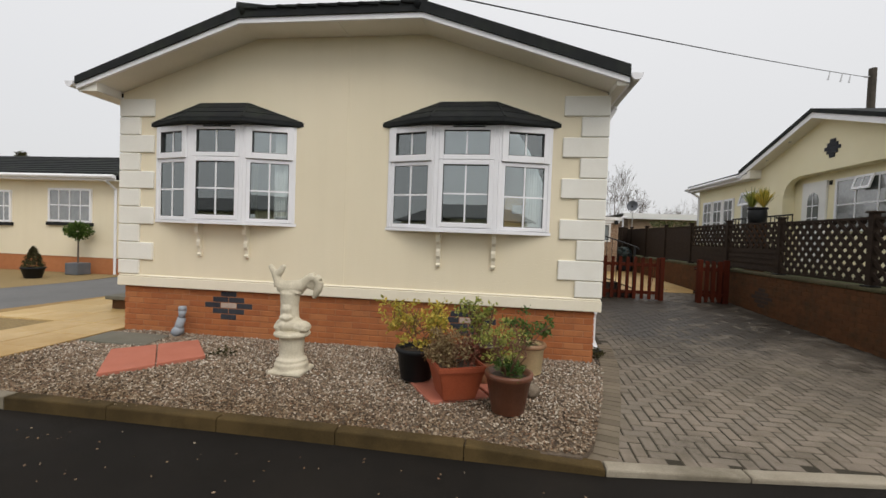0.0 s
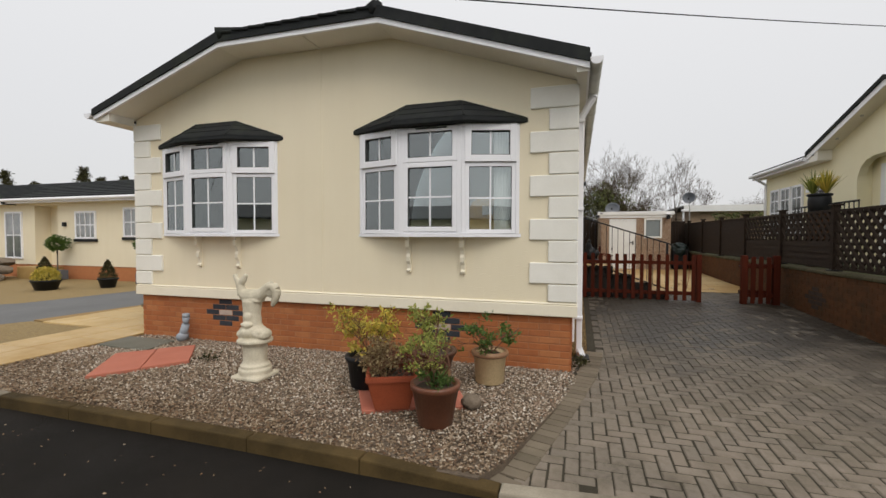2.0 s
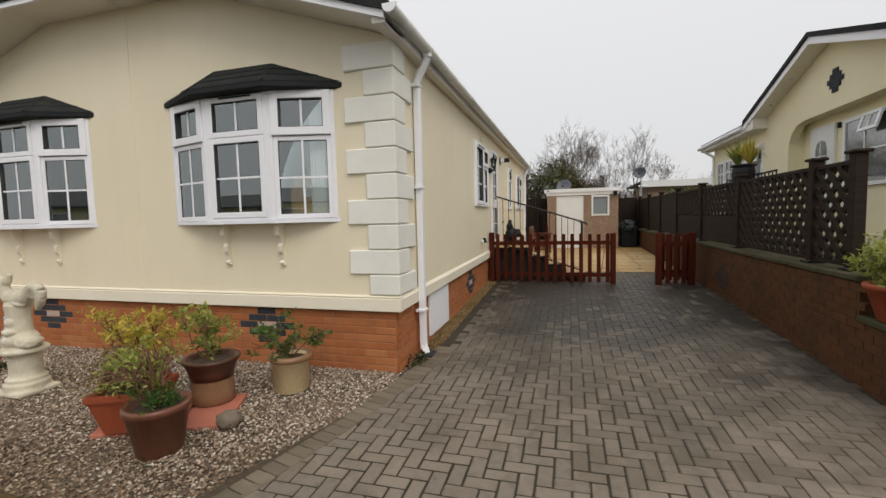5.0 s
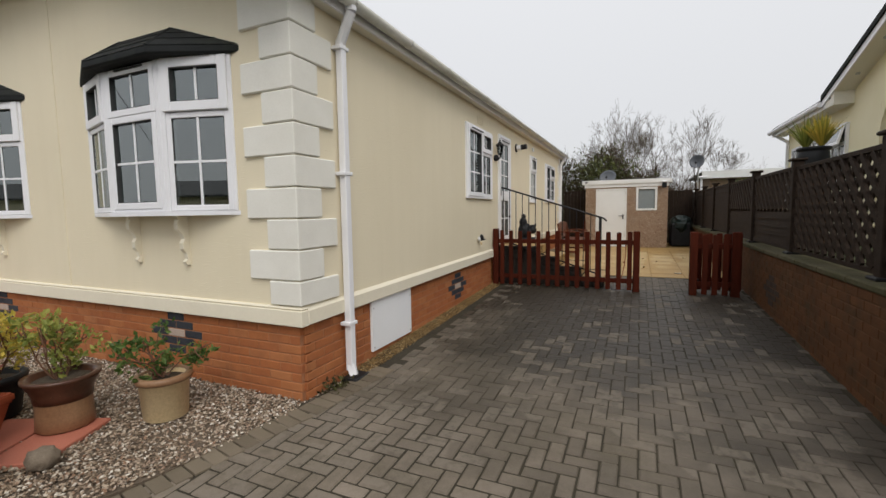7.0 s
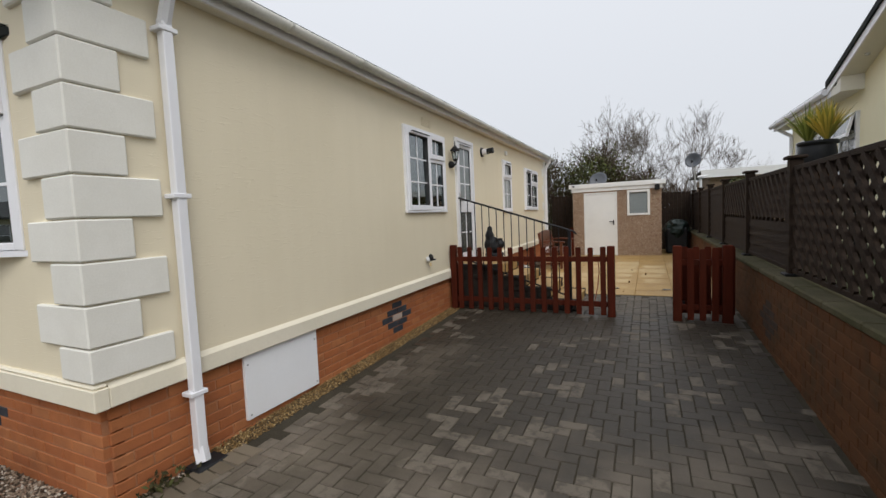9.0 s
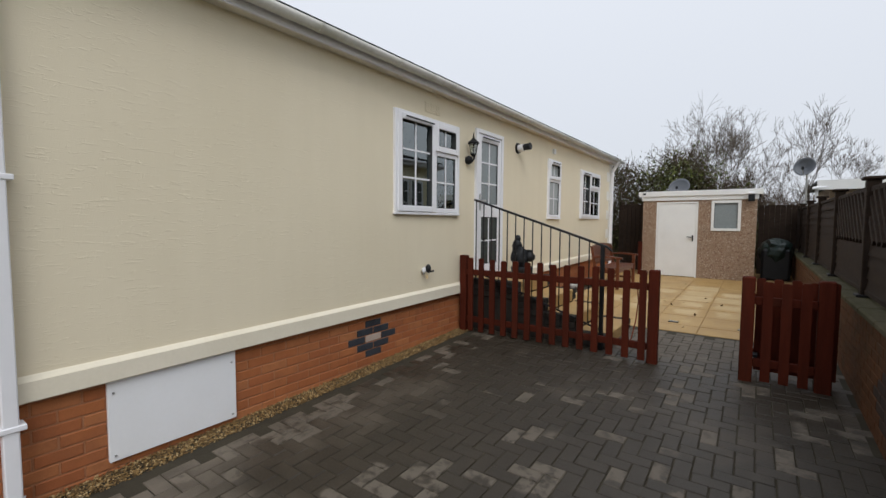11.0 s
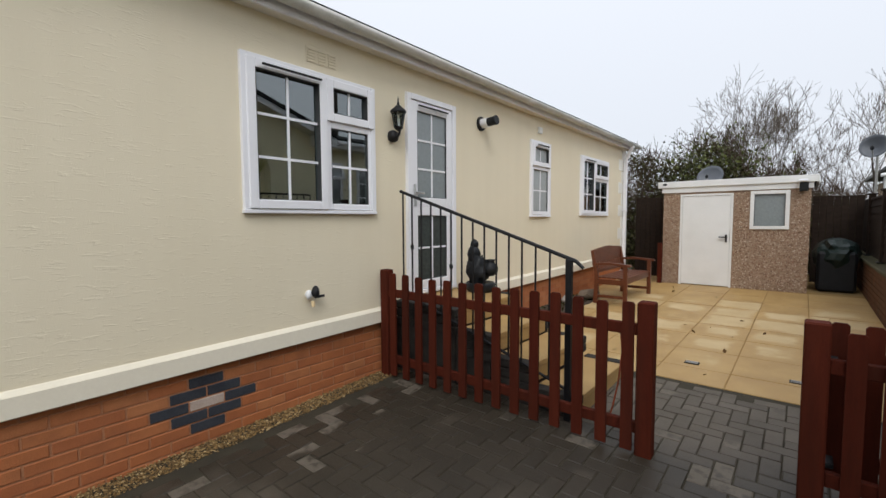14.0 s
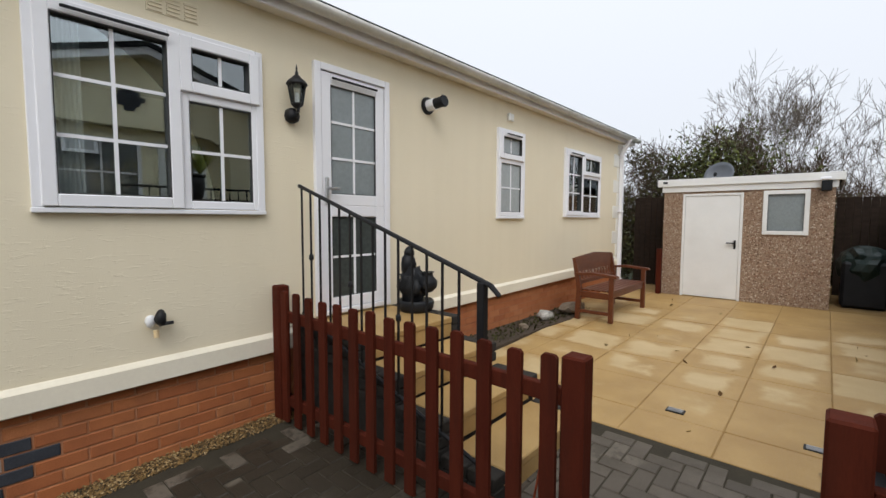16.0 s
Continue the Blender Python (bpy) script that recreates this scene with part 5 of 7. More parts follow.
for k in range(5):
    picket(0.07, 0.37, 1.20 + random.uniform(-0.01, 0.01), 4.205 + k * 0.125, 9.99, 0, RED_WOOD, gate)
for z in (0.52, 1.03):
    part("rail", one_box(4.09, 4.72, 10.002, 10.04, z - 0.035, z + 0.035, 0.004), RED_WOOD, gate)
for z in (0.52, 1.03):
    part("hinge", one_box(4.08, 4.2, 9.875, 9.992, z - 0.012, z + 0.012, 0.003), IRON, gate)
# a red cord hangs on the gateway post
bm = bmesh.new()
pts = [(3.19, 9.86, 1.06), (3.2, 9.875, 0.9), (3.18, 9.87, 0.7), (3.15, 9.875, 0.55), (3.13, 9.88, 0.47)]
for p, q in zip(pts, pts[1:]):
    tube(bm, p, q, 0.006, 0.006, 6)
solid("hanging_cord", bm, TERRACOTTA, "thin red cord hanging from the fence rail", "cord")

# ---- retaining wall ----
RW = 4.85
wall = tagged(part("retaining_wall", one_box(RW - 0.004, RW + 0.21, 5.6, 21.0, 0.0, 1.0), DARK_MORTAR), "weathered brick retaining wall with mossy coping", "wall", "", "structure")
part("low_end", one_box(RW - 0.004, RW + 0.21, 3.2, 5.6, 0.0, 0.68), DARK_MORTAR, wall)
y = 3.2
while y < 20.9:
    bm = bmesh.new()
    zc = 0.675 if y < 5.55 else 0.995
    box(bm, RW - 0.03, RW + 0.25, y + 0.003, y + 0.597, zc, zc + 0.055, 0.012)
    part("coping_stone", bm, COPING, wall)
    y += 0.6

# ---- fence on top of the wall ----
FX = RW + 0.12
posts = [5.93, 6.6, 8.62, 10.5, 12.45, 14.35, 16.2, 18.05, 19.9]
boundary = thing("boundary_fence", (FX, 12, 1.05), "dark brown lattice and board fence on the retaining wall", "fence")
for k, y in enumerate(posts):
    bm = bmesh.new()
    zt = 2.06 + 0.006 * (y - 5)
    box(bm, FX - 0.048, FX + 0.048, y - 0.048, y + 0.048, 1.05, zt, 0.006)
    p = part("post", bm, DARK_WOOD, boundary)
    bm = bmesh.new()
    box(bm, FX - 0.075, FX + 0.075, y - 0.075, y + 0.075, zt, zt + 0.03, 0.01)
    part("cap", bm, DARK_WOOD, p)
    bm = bmesh.new()
    box(bm, FX - 0.08, FX + 0.08, y - 0.08, y + 0.08, 1.05, 1.075, 0.006)
    part("foot", bm, IRON, p)


def clip_slat(y0, y1, z0, z1, c, sgn):
    """Ends of the diagonal z = z0 + sgn * (y - c) inside the panel."""
    pts = []
    for y in (y0, y1):
        z = z0 + sgn * (y - c)
        if z0 - 1e-6 <= z <= z1 + 1e-6:
            pts.append((y, z))
    for z in (z0, z1):
        y = c + (z - z0) / sgn
        if y0 + 1e-6 < y < y1 - 1e-6:
            pts.append((y, z))
    return pts[:2] if len(pts) >= 2 else None


for k, (a, b) in enumerate(zip(posts, posts[1:])):
    y0, y1 = a + 0.049, b - 0.049
    z0, z1 = 1.10, 1.99 + 0.006 * (a - 5)
    lattice = k < 4
    zl = z0 + (0.42 if k >= 2 else 0.0)
    f = part("panel", one_box(FX - 0.022, FX + 0.022, y0, y1, z0 - 0.02, z0 + 0.02, 0.003), DARK_WOOD, boundary, "diagonal lattice panel" if lattice else "horizontal board panel")
    part("top_rail", one_box(FX - 0.022, FX + 0.022, y0, y1, z1 - 0.02, z1 + 0.02, 0.003), DARK_WOOD, f)
    if lattice:
        for sgn in (1, -1):
            c = y0 - 1.02 if sgn > 0 else y0 + 0.05
            end = y1 if sgn > 0 else y1 + 1.0
            while c < end:
                e = clip_slat(y0, y1, zl + 0.02, z1 - 0.02, c, sgn)
                if e and abs(e[0][0] - e[1][0]) > 0.05:
                    (ya, za), (yb, zb) = e
                    n = Vector((zb - za, -(yb - ya))).normalized() * 0.027
                    bm = bmesh.new()
                    xo = FX - 0.0245 if sgn > 0 else FX
                    prism(bm, [(ya + n.x, za + n.y), (yb + n.x, zb + n.y), (yb - n.x, zb - n.y), (ya - n.x, za - n.y)], "x", xo, xo + 0.024)
                    part("slat", bm, DARK_WOOD, f)
                c += 0.185
    if k >= 2:
        nb = 8 if k > 3 else 4
        ztop = z1 if k > 3 else zl + 0.03
        h = (ztop - z0 - 0.04) / nb
        for i in range(nb):
            zz = z0 + 0.02 + h * i
            bm = bmesh.new()
            prism(bm, [(FX - 0.016, zz), (FX - 0.004, zz), (FX + 0.012, zz + h + 0.012), (FX + 0.0, zz + h + 0.012)], "y", y0, y1)
            part("board", bm, DARK_WOOD, f)
# back boundary fences
fb = thing("back_fence", (4.5, 18.3, 0.4), "dark brown board fence behind the shed", "fence")
for i in range(7):
    part("board", one_box(4.16 + i * 0.105, 4.26 + i * 0.105, 18.3, 18.33, 0.4, 2.15, 0.003), DARK_WOOD, fb)
bf = thing("side_gate", (1.5, 17.6, 0.4), "dark brown board gate between house and shed", "gate")
for i in range(7):
    part("board", one_box(1.08 + i * 0.105, 1.18 + i * 0.105, 17.6, 17.63, 0.45, 2.2, 0.003), DARK_WOOD, bf)
for z in (0.8, 1.8):
    part("rail", one_box(1.08, 1.81, 17.631, 17.67, z, z + 0.08), DARK_WOOD, bf)
part("post", one_box(1.80, 1.88, 16.55, 16.63, 0.43, 1.25, 0.006), RED_WOOD, bf)

# ---- shed ----
SX0, SX1, SYF, SYB = 1.86, 4.12, 16.7, 19.3
shed = thing("shed", (3.0, 18, 0.45), "pebbledashed concrete shed with white fascia and door", "shed")
SD, SWN = (2.16, 3.03, 0.44, 2.20), (3.285, 3.845, 1.535, 2.215)
bm = bmesh.new()
grid_boxes(bm, "x", SX0, SX1, 0.38, 2.3, SYF, SYF + 0.1, [SD, SWN])
sw = part("front_wall", bm, PEBBLEDASH, shed)
part("side_wall", one_box(SX0, SX0 + 0.1, SYF + 0.1, SYB, 0.38, 2.3), PEBBLEDASH, shed)
part("side_wall", one_box(SX1 - 0.1, SX1, SYF + 0.1, SYB, 0.38, 2.3), PEBBLEDASH, shed)
part("back_wall", one_box(SX0 + 0.1, SX1 - 0.1, SYB - 0.1, SYB, 0.38, 2.3), PEBBLEDASH, shed)
part("roof", one_box(SX0 - 0.08, SX1 + 0.08, SYF - 0.02, SYB + 0.1, 2.39, 2.43), OLD_ASPHALT, shed)
part("fascia", one_box(SX0 - 0.03, SX1 + 0.03, SYF - 0.03, SYF - 0.003, 2.235, 2.345, 0.004), WHITE_PAINT, shed)
part("fascia", one_box(SX0 - 0.1, SX1 + 0.1, SYF - 0.06, SYF - 0.025, 2.335, 2.455, 0.004), WHITE_PAINT, shed)
part("side_fascia", one_box(SX1 + 0.075, SX1 + 0.1, SYF - 0.025, SYB + 0.1, 2.32, 2.455), WHITE_PAINT, shed)
d = part("door", one_box(SD[0] + 0.04, SD[1] - 0.04, SYF + 0.0, SYF + 0.04, SD[2] + 0.02, SD[3] - 0.04, 0.004), WHITE_PAINT, shed, "plain white flush door")
for a in ((SD[0], SD[0] + 0.037, SD[2], SD[3]), (SD[1] - 0.037, SD[1], SD[2], SD[3]), (SD[0] + 0.037, SD[1] - 0.037, SD[3] - 0.037, SD[3])):
    part("door_frame", one_box(a[0], a[1], SYF - 0.012, SYF + 0.05, a[2], a[3], 0.003), WHITE_PAINT, shed)
bm = bmesh.new()
box(bm, SD[1] - 0.11, SD[1] - 0.08, SYF - 0.015, SYF, 1.29, 1.43, 0.004)
box(bm, SD[1] - 0.21, SD[1] - 0.085, SYF - 0.05, SYF - 0.03, 1.375, 1.395, 0.004)
box(bm, SD[1] - 0.105, SD[1] - 0.085, SYF - 0.05, SYF - 0.01, 1.375, 1.395)
part("handle", bm, IRON, d, "black lever handle")
sash(shed, Matrix.Translation((SWN[0], SYF, 0)), SWN[1] - SWN[0], SWN[2], SWN[3], 1, 1, 0.06, 0.03, WHITE_PAINT, FROST, "window")
fl = thing("floodlight", (4.0, SYF - 0.1, 2.2), "small black floodlight under the shed fascia", "floodlight")
part("head", one_box(3.96, 4.08, SYF - 0.13, SYF - 0.062, 2.18, 2.33, 0.01), BLACK_PLASTIC, fl)
part("sensor", one_box(3.95, 4.07, SYF - 0.15, SYF - 0.062, 2.335, 2.38, 0.01), UPVC, fl)
part("vent_slot", one_box(SX0 - 0.01, SX0 + 0.06, SYF - 0.066, SYF - 0.058, 2.385, 2.42), BLACK_PLASTIC, shed)
rng = np.random.default_rng(12)
ps = []
while len(ps) < 7000:
    u, z = rng.uniform(SX0, SX1), rng.uniform(0.42, 2.26)
    if SD[0] - 0.01 < u < SD[1] + 0.01 and z < SD[3] + 0.01 or SWN[0] - 0.02 < u < SWN[1] + 0.02 and SWN[2] - 0.02 < z < SWN[3] + 0.02:
        continue
    ps.append((u, SYF - 0.001, z))
sp = stones("dashing", PEBBLE, np.array(ps), 0.012, 5, 1.0)
hold(sp, shed)
tagged(sp, kind="stuff")


def dish(at, aim, r, label):
    t = thing("satellite_dish", at, label, "satellite dish")
    q = Vector(aim).to_track_quat("Z", "Y").to_matrix().to_4x4()
    bm = bmesh.new()
    prof = [(0.01, 0.0), (r * 0.5, 0.035), (r * 0.8, 0.085), (r, 0.13), (r * 1.01, 0.122), (r * 0.8, 0.072), (r * 0.5, 0.02), (0.01, -0.015)]
    lathe(bm, prof, 28)
    bmesh.ops.transform(bm, matrix=Matrix.Translation(at) @ q, verts=bm.verts)
    part("reflector", bm, DISH, t, smooth=True)
    bm = bmesh.new()
    tip = Matrix.Translation(at) @ q @ Vector((0, -r * 0.3, r * 0.95))
    tube(bm, Matrix.Translation(at) @ q @ Vector((0, -r * 0.95, 0.1)), tip, 0.01, 0.01, 6)
    part("feed_arm", bm, METAL, t)
    bm = bmesh.new()
    blob(bm, tip, (0.035, 0.035, 0.05), 1, 0)
    part("receiver", bm, BLACK_PLASTIC, t)
    bm = bmesh.new()
    b = Vector(at) - Vector(aim).normalized() * 0.06
    tube(bm, b, (b.x, b.y, at[2] - 1.0), 0.02, 0.02, 8)
    part("pole", bm, METAL, t)


dish((2.40, 18.6, 2.62), (-0.2, -0.9, 0.45), 0.27, "dark satellite dish on the shed roof")
dish((5.0, 18.2, 2.98), (-0.35, -0.9, 0.25), 0.21, "grey satellite dish on a pole behind the fence")

# covered bin beside the shed
bn = thing("covered_bin", (4.5, 17.3, 0.45), "dark bin under a green tarpaulin beside the shed", "bin")
bm = bmesh.new()
box(bm, 4.24, 4.76, 17.05, 17.7, 0.46, 1.15, 0.04)
part("body", bm, BLACK_PLASTIC, bn)
bm = bmesh.new()
vs = blob(bm, (4.5, 17.36, 1.13), (0.31, 0.37, 0.24), 3, 0.25, 4.2, 4)
for v in vs:
    if v.co.z < 1.1:
        v.co.z = 1.1 - (1.1 - v.co.z) * 2.2
part("cover", bm, TARP, bn, "creased green tarpaulin", False)

# ---- bench ----
bench = thing("garden_bench", (1.76, 14.5, 0.41), "varnished hardwood garden bench against the house side", "bench")
zb = patio_z(14.5)
for y in (13.88, 15.18):
    bm = bmesh.new()
    box(bm, 1.97, 2.03, y - 0.025, y + 0.025, zb, zb + 0.62, 0.006)
    part("front_leg", bm, TEAK, bench)
    bm = bmesh.new()
    prism(bm, [(1.52, zb), (1.58, zb), (1.60, zb + 0.42), (1.52, zb + 0.82), (1.47, zb + 0.82), (1.54, zb + 0.42)], "y", y - 0.025, y + 0.025)
    part("back_leg", bm, TEAK, bench)
    bm = bmesh.new()
    prism(bm, [(1.50, zb + 0.62), (1.75, zb + 0.645), (2.07, zb + 0.62), (2.09, zb + 0.595), (2.05, zb + 0.585), (1.75, zb + 0.612), (1.51, zb + 0.59)], "y", y - 0.035, y + 0.035)
    part("arm", bm, TEAK, bench)
    part("stretcher", one_box(1.57, 1.97, y - 0.014, y + 0.014, zb + 0.09, zb + 0.135, 0.004), TEAK, bench)
    part("side_rail", one_box(1.58, 1.97, y - 0.015, y + 0.015, zb + 0.30, zb + 0.38, 0.004), TEAK, bench)
for k in range(6):
    part("seat_slat", one_box(1.585 + k * 0.074, 1.645 + k * 0.074, 13.86, 15.2, zb + 0.395, zb + 0.415, 0.004), TEAK, bench)
part("front_rail", one_box(1.985, 2.005, 13.905, 15.155, zb + 0.315, zb + 0.39, 0.004), TEAK, bench)
bm = bmesh.new()
prism(bm, [(13.905, zb + 0.63), (13.905, zb + 0.83), (14.2, zb + 0.85), (14.53, zb + 0.87), (14.86, zb + 0.85), (15.155, zb + 0.83), (15.155, zb + 0.63)], "x", 1.485, 1.515)
part("top_rail", bm, TEAK, bench)
part("lower_rail", one_box(1.525, 1.555, 13.905, 15.155, zb + 0.46, zb + 0.52, 0.004), TEAK, bench)
for k in range(11):
    y = 13.98 + k * 0.11
    bm = bmesh.new()
    prism(bm, [(1.528, zb + 0.52), (1.545, zb + 0.52), (1.512, zb + 0.635), (1.495, zb + 0.635)], "y", y - 0.03, y + 0.03)
    part("back_slat", bm, TEAK, bench)

# ---- fountain on the landing, rocks by the wall ----
fo = thing("water_fountain", (1.4, 10.92, 0.97), "dark resin garden fountain of stacked jugs and bowls", "fountain")
fz = 0.966
bm = bmesh.new()
lathe(bm, [(0.14, 0), (0.165, 0.03), (0.175, 0.10), (0.16, 0.12), (0.12, 0.10)], 18, (1.4, 10.92, fz))
part("basin", bm, BLACK_PLASTIC, fo, smooth=True)
bm = bmesh.new()
blob(bm, (1.36, 10.92, fz + 0.26), (0.13, 0.12, 0.20), 3, 0.6, 2.0, 5)
part("rockwork", bm, BLACK_PLASTIC, fo)
bm = bmesh.new()
lathe(bm, [(0.04, 0.0), (0.085, 0.05), (0.09, 0.11), (0.05, 0.16), (0.045, 0.19), (0.06, 0.205), (0.05, 0.20)], 14, (1.50, 10.98, fz + 0.2))
part("jug", bm, BLACK_PLASTIC, fo, smooth=True)
bm = bmesh.new()
blob(bm, (1.32, 10.9, fz + 0.47), (0.075, 0.075, 0.13), 2, 0.4, 6.0, 4)
blob(bm, (1.33, 10.9, fz + 0.60), (0.05, 0.05, 0.06), 2, 0.2, 8.0, 4)
part("spout_column", bm, BLACK_PLASTIC, fo)
squat = Matrix.Translation((1.4, 10.92, fz)) @ Matrix.Diagonal((0.92, 0.92, 0.84, 1)) @ Matrix.Translation((-1.4, -10.92, -fz))
for ob in fo.children:
    ob.data.transform(squat)
    for p in ob.data.polygons:
        p.use_smooth = True
bm = bmesh.new()
prism(bm, [(1.02, 11.2), (1.52, 11.2), (1.44, 13.2), (1.5, 13.8), (1.36, 14.75), (1.02, 14.8)], "z", 0.3, patio_z(12.5) + 0.03)
solid("border_bed", bm, SOIL, "narrow soil border along the house", "flower bed", "structure")
for c, s, mt, lb in (((1.25, 13.55, 0.47), (0.10, 0.13, 0.07), LICHEN, "pale lichened stone on the border"), ((1.34, 14.2, 0.49), (0.16, 0.28, 0.085), ROCK, "broad flat brown rock on the border"), ((1.3, 12.9, 0.44), (0.07, 0.06, 0.04), ROCK, "small brown stone on the border")):
    bm = bmesh.new()
    blob(bm, c, s, 2, 0.4, c[1], 2.5)
    solid("border_rock", bm, mt, lb, "rock", group="rocks on the border")
rng = np.random.default_rng(31)
cs = np.stack([rng.uniform(1.06, 1.42, 800), rng.uniform(11.4, 14.6, 800), rng.uniform(0.39, 0.44, 800)], 1)
tagged(leaves("border_groundcover", LEAF_DARK, cs, 0.05, 6), "low sparse ground cover in the border", "plants", "", "stuff")
# drain covers and dead leaves on the patio
for x, y in ((3.28, 11.7), (4.06, 11.67)):
    g = thing("drain_cover", (x, y, patio_z(y)), "small grey metal drain cover set in the patio", "drain cover", "patio drain covers")
    part("frame", one_box(x - 0.06, x + 0.06, y - 0.04, y + 0.04, patio_z(y) - 0.004, patio_z(y) + 0.006, 0.002), IRON, g)
    for k in range(4):
        part("grate_bar", one_box(x - 0.048, x + 0.048, y - 0.028 + k * 0.016, y - 0.02 + k * 0.016, patio_z(y) + 0.004, patio_z(y) + 0.01), METAL, g)
cs = np.stack([rng.uniform(2.2, 4.7, 26), rng.uniform(11.3, 16, 26), np.zeros(26)], 1)
cs[:, 2] = [patio_z(v) + 0.006 for v in cs[:, 1]]
tagged(leaves("dead_leaves", LEAF_DRY, cs, 0.06, 9, None, 0.6, 0.0), "a few brown dead leaves on the slabs", "dead leaves", "", "stuff")

# ---- front garden ----
GZ = 0.125


def pot(name, at, prof, mat, label, n=24, square=None):
    t = thing(name, at, label, "plant pot", "pots in the shingle")
    bm = bmesh.new()
    if square:
        w0, w1, h, ang = square
        def ring(w, z):
            return [bm.verts.new((sx * w[0] / 2, sy * w[1] / 2, z)) for sx, sy in ((-1, -1), (1, -1), (1, 1), (-1, 1))]
        rim = (w1[0] + 0.03, w1[1] + 0.03)
        inn = (w1[0] - 0.03, w1[1] - 0.03)
        rings = [ring(w0, 0), ring(w1, h - 0.05), ring(rim, h - 0.05), ring(rim, h), ring(inn, h), ring((inn[0] - 0.02, inn[1] - 0.02), h - 0.06)]
        for a, b in zip(rings, rings[1:]):
            for k in range(4):
                bm.faces.new((a[k], a[(k + 1) % 4], b[(k + 1) % 4], b[k]))
        bm.faces.new(rings[0][::-1])
        bm.faces.new(rings[-1])
        bmesh.ops.bevel(bm, geom=[e for e in bm.edges], offset=0.008, segments=2, affect="EDGES")
        bmesh.ops.transform(bm, matrix=Matrix.Translation(at) @ Matrix.Rotation(radians(ang), 4, "Z"), verts=bm.verts)
        part("body", bm, mat, t)
        bm = bmesh.new()
        box(bm, -inn[0] / 2 + 0.01, inn[0] / 2 - 0.01, -inn[1] / 2 + 0.01, inn[1] / 2 - 0.01, h - 0.08, h - 0.035, 0.01)
        bmesh.ops.transform(bm, matrix=Matrix.Translation(at) @ Matrix.Rotation(radians(ang), 4, "Z"), verts=bm.verts)
        part("compost", bm, SOIL, t)
    else:
        lathe(bm, prof, n, at)
        part("body", bm, mat, t, smooth=True)
        r, z = prof[-1]
        bm = bmesh.new()
        lathe(bm, [(r * 0.98, z - 0.01), (r * 0.96, z + 0.01), (r * 0.5, z + 0.02)], n, at)
        part("compost", bm, SOIL, t)
    return t


def round_prof(r0, r1, h, lip=0.018):
    return [(r0 * 0.9, 0.0), (r0, 0.012), (r1 * 0.97, h - 0.05), (r1 + lip * 0.6, h - 0.045), (r1 + lip, h - 0.02), (r1 + lip * 0.7, h), (r1 - 0.02, h), (r1 - 0.03, h - 0.05)]


def shrub(name, at, h, spread, mat, leaf, count, seed, label, stems=6, depth=2, cat="shrub", twig=TWIG, slim=0.5, fuzz=0.05):
    """A potted shrub: forked stems with leaf tufts round their tips."""
    t = thing(name, at, label, cat, "shrubs in the pots")
    rng = np.random.default_rng(seed)
    segs, tips = [], []
    for k in range(stems):
        a = rng.uniform(0, 2 * math.pi)
        d = np.array([math.cos(a) * spread, math.sin(a) * spread, 1.0])
        d /= np.linalg.norm(d)
        branch(rng, np.array(at) + np.array([math.cos(a), math.sin(a), 0]) * 0.03, d, h * rng.uniform(0.32, 0.5), 0.007, depth, segs, tips, 0.5, 0.2)
    tagged(twig_mesh("stem", segs, twig, t), kind="stuff")
    mids = np.array([(np.asarray(s[0]) + np.asarray(s[1])) / 2 for s in segs[len(segs) // 4:]])
    src = np.concatenate([np.array(tips)] * 4 + [mids])
    tufts = src[rng.integers(0, len(src), max(8, count // 22))] + rng.normal(0, fuzz, (max(8, count // 22), 3))
    c = tufts[rng.integers(0, len(tufts), count)] + rng.normal(0, fuzz * 0.55, (count, 3)) * np.array([1, 1, 0.7])
    c[:, 2] = np.maximum(c[:, 2], at[2] + 0.02)
    leaves("foliage", mat, c, leaf, seed + 1, t, slim)
    return t


def thing_named(name):
    return bpy.data.objects[name]


# red slabs lying in the shingle
def loose_slab(name, corners, z, th, mat, label, cat="paving slab"):
    bm = bmesh.new()
    prism(bm, corners, "z", z, z + th)
    bmesh.ops.bevel(bm, geom=bm.edges[:], offset=0.006, segments=1, affect="EDGES")
    return solid(name, bm, mat, label, cat)


ra, rb, rc, rd = Vector((-3.74, 3.36)), Vector((-4.33, 4.10)), Vector((-3.72, 4.70)), Vector((-3.20, 4.12))
m1, m2 = (ra + rd) / 2, (rb + rc) / 2
loose_slab("paving_slab", [tuple(ra), tuple(m1), tuple(m2), tuple(rb)], GZ - 0.01, 0.04, RED_TILE, "terracotta red concrete slab lying on the shingle")
loose_slab("paving_slab", [tuple(m1 + Vector((0.008, 0.008))), tuple(rd), tuple(rc), tuple(m2 + Vector((0.008, 0.008)))], GZ - 0.01, 0.045, RED_TILE, "terracotta red concrete slab lying on the shingle")
loose_slab("manhole_slab", [(-5.05, 4.38), (-4.15, 4.36), (-4.25, 4.86), (-5.08, 4.86)], GZ - 0.01, 0.03, GREY_SLAB, "mossy grey manhole slab in the shingle", "manhole cover")
loose_slab("paving_slab", [(-0.62, 3.42), (-0.14, 3.66), (-0.40, 4.16), (-0.92, 3.92)], GZ - 0.01, 0.035, RED_TILE, "red slab under the plant pots")
loose_slab("paving_slab", [(-0.10, 3.64), (0.19, 3.79), (-0.05, 4.31), (-0.38, 4.17)], GZ - 0.01, 0.035, RED_TILE, "red slab under the plant pots")

